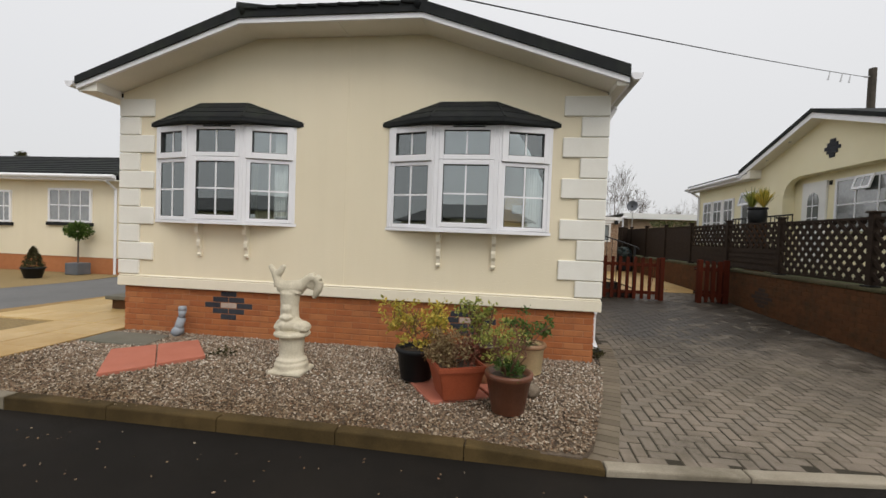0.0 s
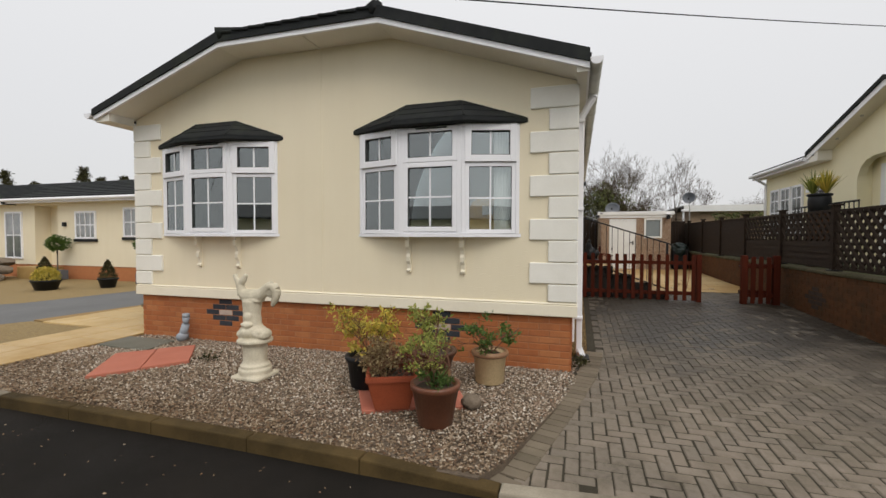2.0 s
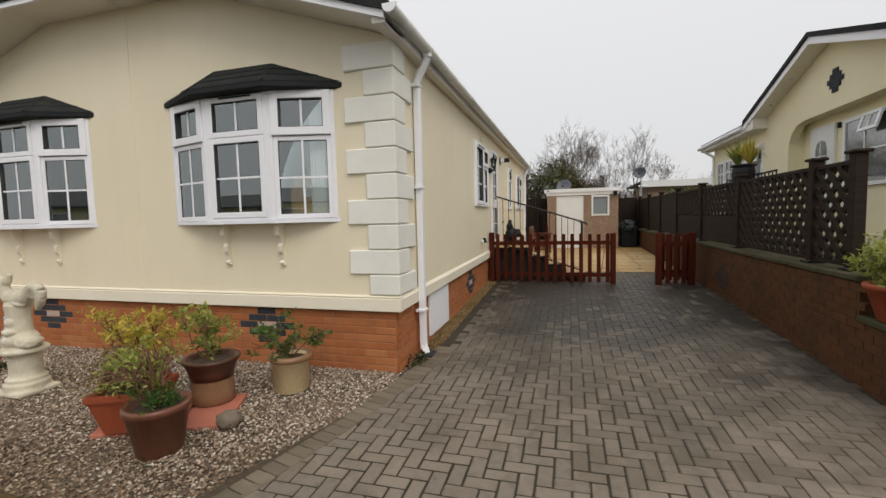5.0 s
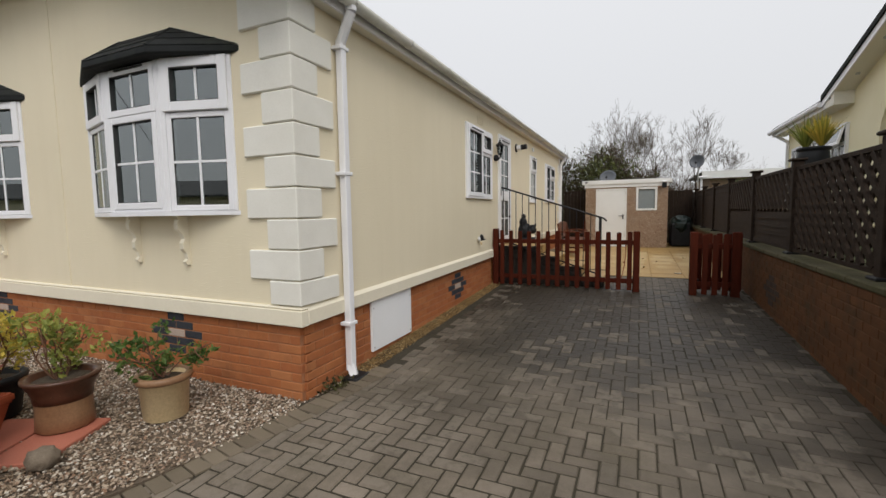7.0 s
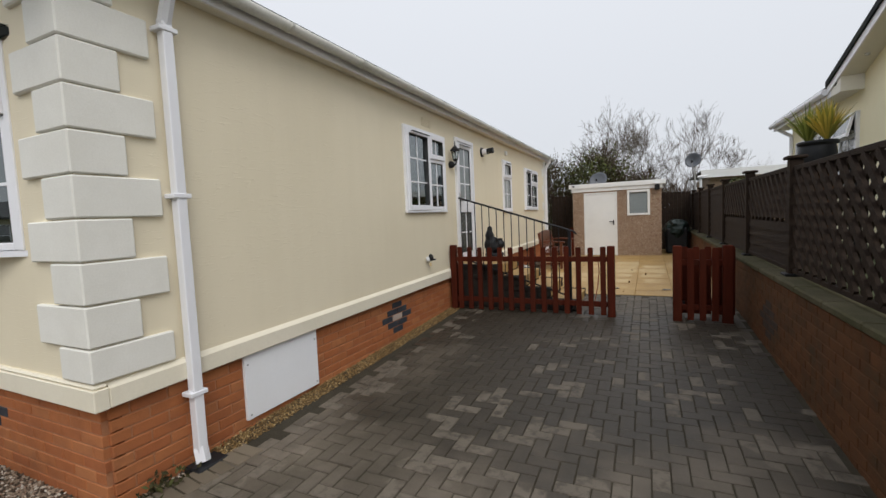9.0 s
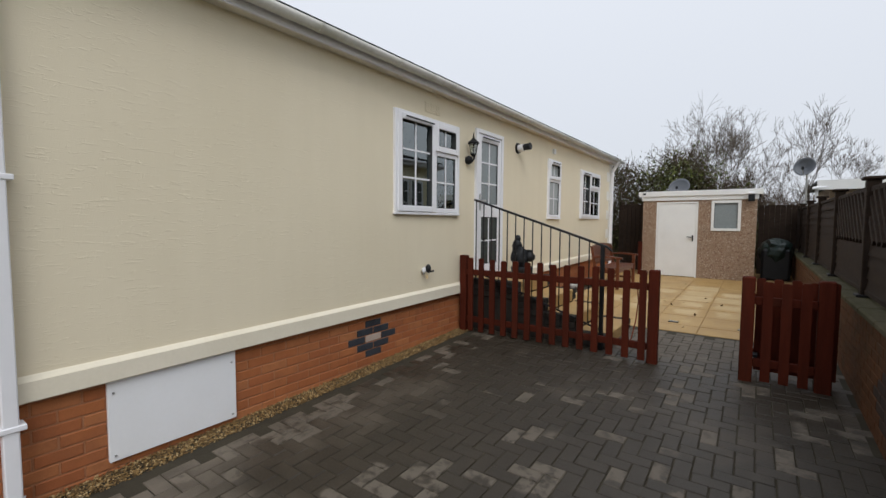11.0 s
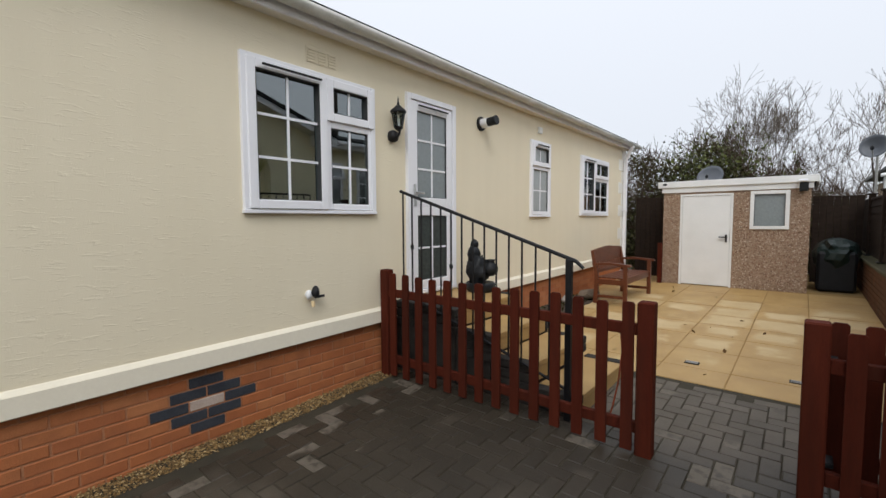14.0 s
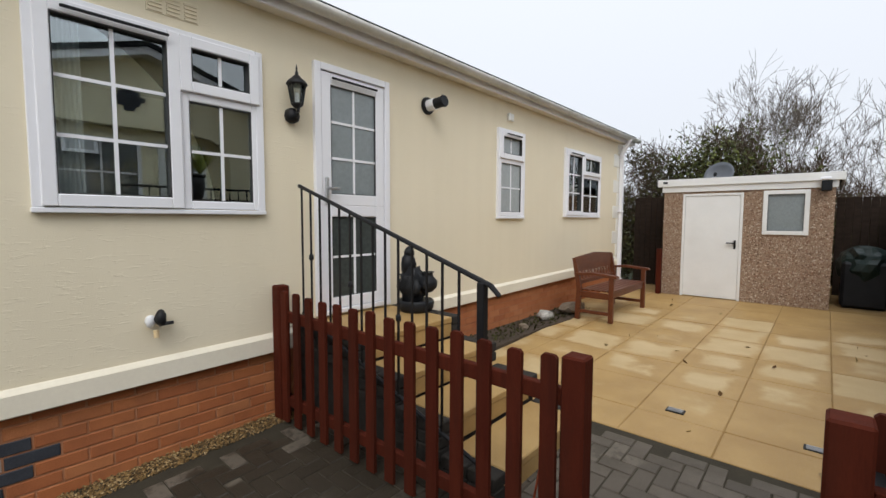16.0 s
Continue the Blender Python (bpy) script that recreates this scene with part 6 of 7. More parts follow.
# statue on its pedestal: one plain cast piece
bm = bmesh.new()
sx, sy = -2.13, 3.95
box(bm, sx - 0.17, sx + 0.17, sy - 0.17, sy + 0.17, 0.12, 0.168, 0.012)
lathe(bm, [(0.165, 0.045), (0.165, 0.10), (0.145, 0.115), (0.15, 0.14), (0.125, 0.16), (0.118, 0.20), (0.122, 0.34), (0.135, 0.365), (0.175, 0.375), (0.18, 0.40), (0.15, 0.42)], 24, (sx, sy, 0.12))
blob(bm, (sx - 0.03, sy, 0.60), (0.135, 0.13, 0.09), 3, 0.18, 1.0, 5)
blob(bm, (sx + 0.10, sy - 0.02, 0.585), (0.10, 0.10, 0.065), 3, 0.15, 3.0, 6)
blob(bm, (sx - 0.10, sy - 0.06, 0.58), (0.06, 0.06, 0.05), 2, 0.2, 10.5, 5)
tube(bm, (sx - 0.03, sy, 0.62), (sx - 0.035, sy, 0.80), 0.095, 0.088, 16)
tube(bm, (sx - 0.035, sy, 0.80), (sx - 0.03, sy, 0.92), 0.088, 0.10, 16)
blob(bm, (sx - 0.03, sy - 0.07, 0.76), (0.055, 0.035, 0.06), 3, 0.25, 4.0, 9)
blob(bm, (sx - 0.03, sy - 0.085, 0.68), (0.07, 0.04, 0.035), 2, 0.25, 4.6, 7)
blob(bm, (sx - 0.02, sy, 0.93), (0.125, 0.085, 0.04), 3, 0.2, 5.0, 5)
fish = [(-0.165, 1.03, 0.045), (-0.145, 0.985, 0.06), (-0.08, 0.965, 0.075), (0.0, 0.965, 0.078), (0.07, 0.985, 0.066), (0.12, 1.02, 0.055), (0.17, 1.07, 0.05)]
for a, b in zip(fish, fish[1:]):
    tube(bm, (sx + a[0], sy, a[1]), (sx + b[0], sy, b[1]), a[2], b[2], 12)
for a, b, ra, rb in (((-0.165, 1.03), (-0.195, 1.10), 0.045, 0.038), ((-0.195, 1.10), (-0.255, 1.185), 0.036, 0.022), ((-0.185, 1.08), (-0.14, 1.13), 0.036, 0.036), ((-0.14, 1.13), (-0.10, 1.19), 0.036, 0.02)):
    tube(bm, (sx + a[0], sy, a[1]), (sx + b[0], sy, b[1]), ra, rb, 10)
fin = [(0.17, 1.07, 0.05), (0.225, 1.085, 0.05), (0.265, 1.04, 0.048), (0.27, 0.98, 0.042), (0.24, 0.92, 0.034), (0.215, 0.875, 0.018)]
for a, b in zip(fin, fin[1:]):
    tube(bm, (sx + a[0], sy, a[1]), (sx + b[0], sy, b[1]), a[2], b[2], 10)
blob(bm, (sx + 0.20, sy, 1.02), (0.08, 0.03, 0.06), 2, 0.2, 9.0, 5)
statue = solid("garden_statue", bm, STONE, "cast stone fish statue on a round pedestal", "statue", smooth=True)
cast = statue.modifiers.new("cast", "REMESH")
cast.mode, cast.voxel_size, cast.use_smooth_shade = "VOXEL", 0.009, True
bm = bmesh.new()
blob(bm, (-4.19, 4.93, 0.19), (0.07, 0.09, 0.07), 2, 0.2, 1.2, 4)
tube(bm, (-4.19, 4.93, 0.19), (-4.14, 4.94, 0.36), 0.055, 0.05, 12)
tube(bm, (-4.14, 4.94, 0.36), (-4.135, 4.94, 0.46), 0.035, 0.05, 12)
tube(bm, (-4.135, 4.94, 0.46), (-4.135, 4.94, 0.51), 0.052, 0.045, 12)
solid("goose_ornament", bm, GREY_PAINT, "grey goose garden ornament beside the plinth", "ornament", smooth=True)

p = pot("black_pot", (-0.86, 3.98, GZ + 0.025), round_prof(0.15, 0.19, 0.31), BLACK_PLASTIC, "black plastic pot on the red slab")
p = pot("terracotta_planter", (-0.44, 3.63, GZ + 0.025), None, TERRACOTTA, "square terracotta coloured planter on the red slab", square=((0.28, 0.28), (0.40, 0.40), 0.30, 24))
p = pot("brown_pot", (0.02, 3.42, GZ), round_prof(0.135, 0.188, 0.33, 0.01), BROWN_POT, "glazed brown round pot on the shingle")
p = pot("tall_pot", (-0.22, 4.12, GZ + 0.025), [(0.145, 0.0), (0.165, 0.015), (0.16, 0.10), (0.158, 0.20), (0.175, 0.28), (0.20, 0.335), (0.215, 0.35), (0.212, 0.365), (0.185, 0.362), (0.175, 0.32)], TALL_POT, "two-tone brown stoneware pot on the red slab")
p = pot("cream_pot", (0.24, 4.52, GZ), round_prof(0.145, 0.165, 0.32), CREAM_POT, "cream stoneware pot on the shingle")
rim = thing_named("cream_pot")
bm = bmesh.new()
lathe(bm, [(0.158, 0.27), (0.176, 0.275), (0.188, 0.295), (0.184, 0.318), (0.165, 0.326), (0.143, 0.322), (0.142, 0.28)], 28, (0.24, 4.52, GZ))
part("rim", bm, TALL_POT, rim, "brown glazed rim", True)
bm = bmesh.new()
lathe(bm, [(0.162, 0.20), (0.172, 0.262), (0.184, 0.292), (0.206, 0.335), (0.219, 0.35), (0.216, 0.369), (0.183, 0.366), (0.176, 0.33)], 28, (-0.22, 4.12, GZ + 0.025))
part("glazed_band", bm, DARK_GLAZE, thing_named("tall_pot"), "dark brown glazed upper band", True)
shrub("yellow_shrub", (-0.84, 3.98, 0.44), 0.52, 0.55, LEAF_YELLOW, 0.046, 1300, 11, "yellow variegated shrub growing in the black pot", 8, 2)
shrub("dry_heather", (-0.48, 3.62, 0.40), 0.26, 0.9, LEAF_DRY, 0.032, 2200, 12, "brown dried heather growing in the square planter", 14, 2, "heather", fuzz=0.05)
shrub("red_conifer", (-0.32, 3.68, 0.40), 0.26, 0.25, LEAF_RED, 0.03, 500, 13, "small reddish dried plant in the square planter", 5, 1, "plant", fuzz=0.04)
shrub("green_shrub", (0.02, 3.42, 0.43), 0.46, 0.45, LEAF_GREEN, 0.034, 620, 14, "bright green shrub growing in the brown pot", 7, 2)
shrub("green_tuft", (0.02, 3.40, 0.42), 0.13, 0.6, LEAF_FERN, 0.04, 600, 18, "low green leafy tuft in the brown pot", 10, 1, "plant", slim=0.35, fuzz=0.032)
shrub("green_shrub", (-0.22, 4.12, 0.48), 0.40, 0.55, LEAF_GREEN, 0.048, 620, 15, "green shrub growing in the tall brown pot", 6, 2)
shrub("sparse_shrub", (0.24, 4.52, 0.43), 0.34, 1.1, LEAF_FERN, 0.05, 380, 16, "sparse green rose growing in the cream pot", 5, 2)
shrub("green_tuft", (0.22, 4.50, 0.42), 0.10, 0.9, LEAF_FERN, 0.045, 260, 17, "low green weeds in the cream pot", 8, 1, "plant", slim=0.35)
bm = bmesh.new()
blob(bm, (0.22, 3.80, 0.18), (0.088, 0.08, 0.065), 3, 0.25, 4.0, 3)
solid("garden_rock", bm, ROCK, "rounded brown rock on the shingle", "rock", smooth=True)
# weeds by the house corner
rng = np.random.default_rng(44)
cs = np.concatenate([np.stack([rng.normal(1.12, 0.05, 90), rng.normal(5.35, 0.08, 90), rng.uniform(0.13, 0.22, 90)], 1), np.stack([rng.normal(-3.1, 0.06, 60), rng.normal(4.3, 0.06, 60), rng.uniform(0.13, 0.18, 60)], 1)])
tagged(leaves("weeds", LEAF_DARK, cs, 0.05, 45), "small green weeds at the edges of the shingle", "weeds", "", "stuff")

# low brick pier with a slab on the path
pier = thing("brick_pier", (-6.15, 6.35, 0.13), "low brick pier with a dark slab on top", "pier")
part("body", one_box(-6.42, -5.9, 6.2, 6.5, 0.13, 0.30, 0.006), OLD_BRICK, pier)
part("cap", one_box(-6.5, -5.8, 6.14, 6.56, 0.30, 0.36, 0.008), GREY_SLAB, pier)

# ---- pots on the retaining wall ----
for y, r, h in ((5.34, 0.20, 0.29), (4.82, 0.19, 0.28)):
    t = thing("wall_pot", (RW + 0.11, y, 0.73), "terracotta pot standing on the retaining wall", "plant pot", "pots on the wall")
    bm = bmesh.new()
    lathe(bm, round_prof(r * 0.62, r, h), 24, (RW + 0.11, y, 0.73))
    part("body", bm, TERRACOTTA, t, smooth=True)
    bm = bmesh.new()
    lathe(bm, [(r * 0.9, h - 0.05), (r * 0.85, h - 0.03), (0.05, h - 0.02)], 20, (RW + 0.11, y, 0.73))
    part("compost", bm, SOIL, t)
shrub("wall_shrub", (RW + 0.11, 5.34, 0.99), 0.34, 0.8, LEAF_GREEN, 0.055, 1000, 21, "dense green shrub in the pot on the wall", 12, 2, fuzz=0.07)
shrub("wall_shrub", (RW + 0.11, 4.82, 0.99), 0.30, 0.8, LEAF_GREEN, 0.055, 800, 22, "dense green shrub in the pot on the wall", 10, 2, fuzz=0.06)


# ---- neighbouring houses ----
def simple_window(parent, m, w, z0, z1, cols, rows, label="", open_light=False):
    """A framed window set on a far wall with bars and dark glass."""
    bm = bmesh.new()
    for a in ((0, 0.06, z0, z1), (w - 0.06, w, z0, z1), (0.06, w - 0.06, z0, z0 + 0.06), (0.06, w - 0.06, z1 - 0.06, z1)):
        box(bm, a[0], a[1], -0.05, 0.03, a[2], a[3])
    bmesh.ops.transform(bm, matrix=m, verts=bm.verts)
    f = part("window", bm, UPVC, parent, label)
    bm = bmesh.new()
    box(bm, 0.06, w - 0.06, -0.03, -0.02, z0 + 0.06, z1 - 0.06)
    bmesh.ops.transform(bm, matrix=m, verts=bm.verts)
    part("pane", bm, FAR_GLASS, f)
    for i in range(1, cols):
        bar(f, m, w * i / cols - 0.015, w * i / cols + 0.015, -0.042, -0.031, z0 + 0.06, z1 - 0.06, UPVC, "glazing_bar", 0)
    for i in range(1, rows):
        z = z0 + (z1 - z0) * i / rows
        bar(f, m, 0.06, w - 0.06, -0.041, -0.032, z - 0.015, z + 0.015, UPVC, "glazing_bar", 0)
    return f


FAR_GLASS = mottled("dim_window_glass", (0.09, 0.10, 0.10), (0.20, 0.21, 0.205), 2.5, 20, 0.04, 0, spec=0.5)
FAR_GLASS.node_tree.nodes["Principled BSDF"].inputs["IOR"].default_value = 2.6

# right: gabled park home on the raised ground, long face towards the drive
NX = 6.9
nb = thing("neighbour_home", (8, 11, 1.0), "pale yellow park home with a gabled porch", "house")
NF = Matrix.Translation((NX, 0, 0)) @ Matrix.Rotation(radians(-90), 4, "Z")
bm = bmesh.new()
grid_boxes(bm, "y", 4.5, 16.8, 0.95, 3.5, NX, NX + 0.15, [(8.6, 12.0, 1.2, 3.28)])
part("wall", bm, NB_CREAM, nb)
part("porch_wall", one_box(NX + 0.27, NX + 0.37, 8.4, 12.2, 0.95, 3.5), NB_CREAM, nb)
part("porch_ceiling", one_box(NX + 0.15, NX + 0.27, 8.4, 12.2, 3.28, 3.33), NB_CREAM, nb)
for y in (12.0, 8.5):
    part("porch_cheek", one_box(NX + 0.15, NX + 0.27, y, y + 0.1, 0.95, 3.3), NB_CREAM, nb)
bm = bmesh.new()
prism(bm, [(12.01, 3.29), (11.35, 3.29), (11.68, 3.23), (11.88, 3.1), (11.98, 2.92), (12.01, 2.75)], "x", NX + 0.001, NX + 0.149)
part("arch_spandrel", bm, NB_CREAM, nb)
part("end_wall", one_box(NX + 0.15, NX + 6, 16.6, 16.8, 0.95, 3.5), NB_CREAM, nb)
part("end_wall", one_box(NX + 0.15, NX + 6, 4.5, 4.7, 0.95, 3.5), NB_CREAM, nb)
part("back_wall", one_box(NX + 5.85, NX + 6, 4.7, 16.6, 0.95, 3.5), NB_CREAM, nb)
APY, APZ, GY1, GY0 = 10.6, 4.50, 13.5, 7.7
bm = bmesh.new()
prism(bm, [(GY0, 3.5), (GY1, 3.5), (GY1, 3.535), (APY, APZ - 0.025), (GY0, 3.535)], "x", NX, NX + 0.2)
part("gable_wall", bm, NB_CREAM, nb)
for ya, za, yb, zb2 in ((GY1, 3.56, APY, APZ), (APY, APZ, GY0, 3.56)):
    bm = bmesh.new()
    prism(bm, [(ya, za - 0.05), (yb, zb2 - 0.05), (yb, zb2 + 0.07), (ya, za + 0.07)], "x", NX - 0.32, NX - 0.30)
    part("bargeboard", bm, UPVC, nb)
    bm = bmesh.new()
    prism(bm, [(ya, za - 0.04), (yb, zb2 - 0.04), (yb, zb2 - 0.01), (ya, za - 0.01)], "x", NX - 0.30, NX + 0.01)
    part("soffit", bm, SOFFIT, nb)
    bm = bmesh.new()
    prism(bm, [(ya, za + 0.07), (yb, zb2 + 0.07), (yb, zb2 + 0.16), (ya, za + 0.16)], "x", NX - 0.35, NX + 3.0)
    part("roof", bm, ROOF, nb)
bm = bmesh.new()
prism(bm, [(NX - 0.3, 3.58), (NX + 3.0, 4.40), (NX + 6.4, 3.58), (NX + 6.4, 3.66), (NX + 3.0, 4.5), (NX - 0.3, 3.66)], "y", GY1 - 0.35, 17.1)
part("roof", bm, ROOF, nb)
bm = bmesh.new()
prism(bm, [(NX + 0.8, 3.85), (NX + 3.0, 4.40), (NX + 6.4, 3.58), (NX + 6.4, 3.66), (NX + 3.0, 4.5), (NX + 0.8, 3.95)], "y", 4.2, GY1 - 0.35)
part("roof", bm, ROOF, nb)
bm = bmesh.new()
prism(bm, [(GY1 + 0.02, 3.44), (GY1 - 0.5, 3.44), (GY1 - 0.5, 3.675), (GY1 + 0.02, 3.52)], "x", NX - 0.299, NX - 0.001)
part("gable_return", bm, SOFFIT, nb)
for yy in (12.5, 11.6):
    bm = bmesh.new()
    zz = 3.56 + (GY1 - yy) * (APZ - 3.56) / (GY1 - APY) - 0.05
    tube(bm, (NX - 0.15, yy, zz + 0.02), (NX - 0.15, yy, zz - 0.012), 0.035, 0.03, 10)
    part("soffit_spotlight", bm, METAL, nb)
part("fascia", one_box(NX - 0.3, NX - 0.27, GY1 - 0.1, 17.1, 3.44, 3.58), UPVC, nb)
part("soffit", one_box(NX - 0.27, NX, GY1 - 0.1, 17.1, 3.44, 3.47), SOFFIT, nb)
bm = bmesh.new()
tube(bm, (NX - 0.35, GY1, 3.55), (NX - 0.35, 17.12, 3.55), 0.055, 0.055, 10)
part("gutter", bm, UPVC, nb)
bm = bmesh.new()
tube(bm, (NX - 0.33, 16.9, 3.5), (NX - 0.03, 16.75, 3.25), 0.04, 0.04, 8)
tube(bm, (NX - 0.03, 16.75, 3.25), (NX - 0.03, 16.75, 1.0), 0.04, 0.04, 8)
part("downpipe", bm, UPVC, nb)
for yy, ww in ((16.35, 0.62), (15.65, 0.62), (14.95, 0.62)):
    simple_window(nb, NF @ Matrix.Translation((-yy, 0, 0)), ww, 1.6, 3.02, 2, 4)
small = simple_window(nb, NF @ Matrix.Translation((-13.86, 0, 0)), 0.72, 1.95, 3.13, 2, 1, "white window with its top light open")
bar(small, NF @ Matrix.Translation((-13.86, 0, 0)), 0.06, 0.66, -0.045, -0.028, 2.72, 2.79, UPVC, "transom", 0)
tilt = NF @ Matrix.Translation((-13.86, -0.055, 3.1)) @ Matrix.Rotation(radians(-13), 4, "X")
bm = bmesh.new()
for u0, u1, v0, v1 in ((0.02, 0.08, -0.38, 0), (0.64, 0.70, -0.38, 0), (0.08, 0.64, -0.06, 0), (0.08, 0.64, -0.38, -0.32)):
    box(bm, u0, u1, -0.035, 0.0, v0, v1)
bmesh.ops.transform(bm, matrix=tilt, verts=bm.verts)
part("top_light", bm, UPVC, small)
bm = bmesh.new()
box(bm, 0.075, 0.645, -0.02, -0.014, -0.325, -0.055)
bmesh.ops.transform(bm, matrix=tilt, verts=bm.verts)
part("top_pane", bm, FAR_GLASS, small)
open_light = NF @ Matrix.Translation((-10.58, 0.20, 3.08)) @ Matrix.Rotation(radians(-16), 4, "X")
f = simple_window(nb, NF @ Matrix.Translation((-10.58, 0.27, 0)), 1.7, 1.95, 3.1, 3, 2, "white triple casement window with one light open")
bm = bmesh.new()
for u0, u1, v0, v1 in ((0.62, 0.67, -0.30, 0), (1.03, 1.08, -0.30, 0), (0.67, 1.03, -0.05, 0), (0.67, 1.03, -0.30, -0.25), (0.84, 0.86, -0.25, -0.05)):
    box(bm, u0, u1, -0.03, 0.0, v0, v1)
bmesh.ops.transform(bm, matrix=open_light, verts=bm.verts)
part("open_light", bm, UPVC, f)
bm = bmesh.new()
box(bm, 0.665, 1.035, -0.018, -0.012, -0.255, -0.045)
bmesh.ops.transform(bm, matrix=open_light, verts=bm.verts)
part("open_pane", bm, FAR_GLASS, f)
dr = bar(nb, NF @ Matrix.Translation((-11.64, 0.27, 0)), 0, 0.8, -0.05, 0.0, 1.1, 3.12, WHITE_PAINT, "door")
bm = bmesh.new()
pts = [(0.22, 2.0), (0.58, 2.0), (0.58, 2.7), (0.53, 2.82), (0.4, 2.87), (0.27, 2.82), (0.22, 2.7)]
prism(bm, pts, "y", -0.062, -0.052)
bmesh.ops.transform(bm, matrix=NF @ Matrix.Translation((-11.64, 0.27, 0)), verts=bm.verts)
part("pane", bm, FAR_GLASS, dr)
for q in ((0.39, 0.41, 2.0, 2.86), (0.22, 0.58, 2.27, 2.29), (0.22, 0.58, 2.55, 2.57)):
    bar(dr, NF @ Matrix.Translation((-11.64, 0.27, 0)), q[0], q[1], -0.07, -0.063, q[2], q[3], UPVC, "glazing_bar", 0)
bm = bmesh.new()
for r in range(-2, 3):
    wdt = (3 - abs(r)) * 0.10
    box(bm, NX - 0.025, NX - 0.001, 10.38 - wdt * 0.75, 10.38 + wdt * 0.75, 3.745 + r * 0.08 - 0.038, 3.745 + r * 0.08 + 0.038)
part("brick_diamond", bm, BLUE_BRICK, nb)
ll = part("porch_lamp", one_box(NX + 0.22, NX + 0.27, 10.72, 10.77, 3.0, 3.1, 0.01), IRON, nb)

# planter and railing on the neighbour's steps
pl = thing("cordyline_planter", (5.7, 10.85, 1.98), "black planter with spiky pale green cordylines", "planter")
bm = bmesh.new()
lathe(bm, [(0.12, 0.0), (0.15, 0.02), (0.185, 0.14), (0.195, 0.24), (0.185, 0.33), (0.175, 0.345), (0.205, 0.355), (0.215, 0.385), (0.20, 0.40), (0.16, 0.40), (0.145, 0.36)], 24, (5.75, 10.9, 2.06))
part("bowl", bm, BLACK_PLASTIC, pl, smooth=True)
rng = np.random.default_rng(50)
for k, (dx, dy) in enumerate(((-0.07, 0.1), (0.06, -0.12))):
    vs, fs = [], []
    base = np.array([5.75 + dx, 10.9 + dy, 2.44])
    for i in range(110):
        a, e = rng.uniform(0, 2 * math.pi), rng.uniform(0.85, 1.53)
        d = np.array([math.cos(a) * math.cos(e), math.sin(a) * math.cos(e), math.sin(e)])
        w = np.cross(d, (0, 0, 1.0))
        w /= np.linalg.norm(w) + 1e-9
        L = rng.uniform(0.34, 0.58)
        m0 = base + d * L * 0.6
        tip = base + d * L - np.array([0, 0, 0.10 * math.cos(e)])
        o = len(vs)
        vs += [(base - w * 0.008).tolist(), (base + w * 0.008).tolist(), (m0 + w * 0.013).tolist(), (m0 - w * 0.013).tolist(), tip.tolist()]
        fs += [(o, o + 1, o + 2, o + 3), (o + 3, o + 2, o + 4)]
    raw("spiky_head", vs, fs, LEAF_YELLOW if k else LEAF_GREEN, pl)
part("stand", one_box(5.6, 5.9, 10.75, 11.05, 0.98, 2.06, 0.01), OLD_BRICK, pl)
nr = thing("step_railing", (6.2, 11, 0.98), "black iron railing beside the neighbour's porch", "railing")
bm = bmesh.new()
tube(bm, (5.9, 12.3, 2.25), (5.9, 9.9, 2.25), 0.018, 0.018, 6)
part("top_rail", bm, IRON, nr)
for k in range(17):
    y = 9.9 + k * 0.15
    part("baluster", one_box(5.893, 5.907, y - 0.007, y + 0.007, 0.98, 2.25), IRON, nr)

# far low building behind the fence
fb2 = thing("far_bungalow", (6.6, 22, 1.0), "low brick garage with a cream fascia", "building")
part("wall", one_box(5.75, 9.6, 21.5, 26, 0.9, 2.75), PEBBLEDASH, fb2)
part("fascia", one_box(5.45, 9.8, 21.2, 21.25, 2.66, 2.92), WHITE_PAINT, fb2)
part("roof", one_box(5.45, 9.8, 21.25, 26.2, 2.85, 2.92), OLD_ASPHALT, fb2)
bm = bmesh.new()
tube(bm, (5.35, 21.2, 2.70), (5.8, 21.25, 2.76), 0.04, 0.04, 8)
tube(bm, (5.45, 21.3, 2.7), (5.45, 21.3, 1.0), 0.04, 0.04, 8)
part("downpipe", bm, UPVC, fb2)
bm = bmesh.new()
rngh = np.random.default_rng(61)
cs = np.stack([rngh.uniform(6.0, 7.6, 900), rngh.uniform(18.6, 19.4, 900), rngh.uniform(1.9, 2.45, 900)], 1)
tagged(leaves("garden_hedge", LEAF_OLIVE, cs, 0.10, 62), "clipped green hedge in the neighbour's garden", "hedge", "", "stuff")
bm.free()

# left: long park home across the side drive
LY = 10.85
ln = thing("left_home", (-15, 12, 0.1), "cream park home with brick plinth and recessed porch", "house")
LFm = Matrix.Translation((0, LY, 0))
bm = bmesh.new()
grid_boxes(bm, "x", -24, -10.9, 0.55, 2.75, LY, LY + 0.2, [(-17.48, -16.3, 0.56, 2.64)])
part("wall", bm, CREAM, ln)
part("porch_wall", one_box(-17.7, -16.0, LY + 0.5, LY + 0.6, 0.3, 2.75), CREAM, ln)
for x in (-17.58, -16.3):
    part("porch_cheek", one_box(x, x + 0.1, LY + 0.2, LY + 0.5, 0.3, 2.75), CREAM, ln)
part("porch_ceiling", one_box(-17.7, -16.0, LY + 0.2, LY + 0.5, 2.62, 2.7), CREAM, ln)
part("porch_step", one_box(-17.6, -16.1, LY - 0.5, LY + 0.48, 0.05, 0.5, 0.01), SLAB, ln)
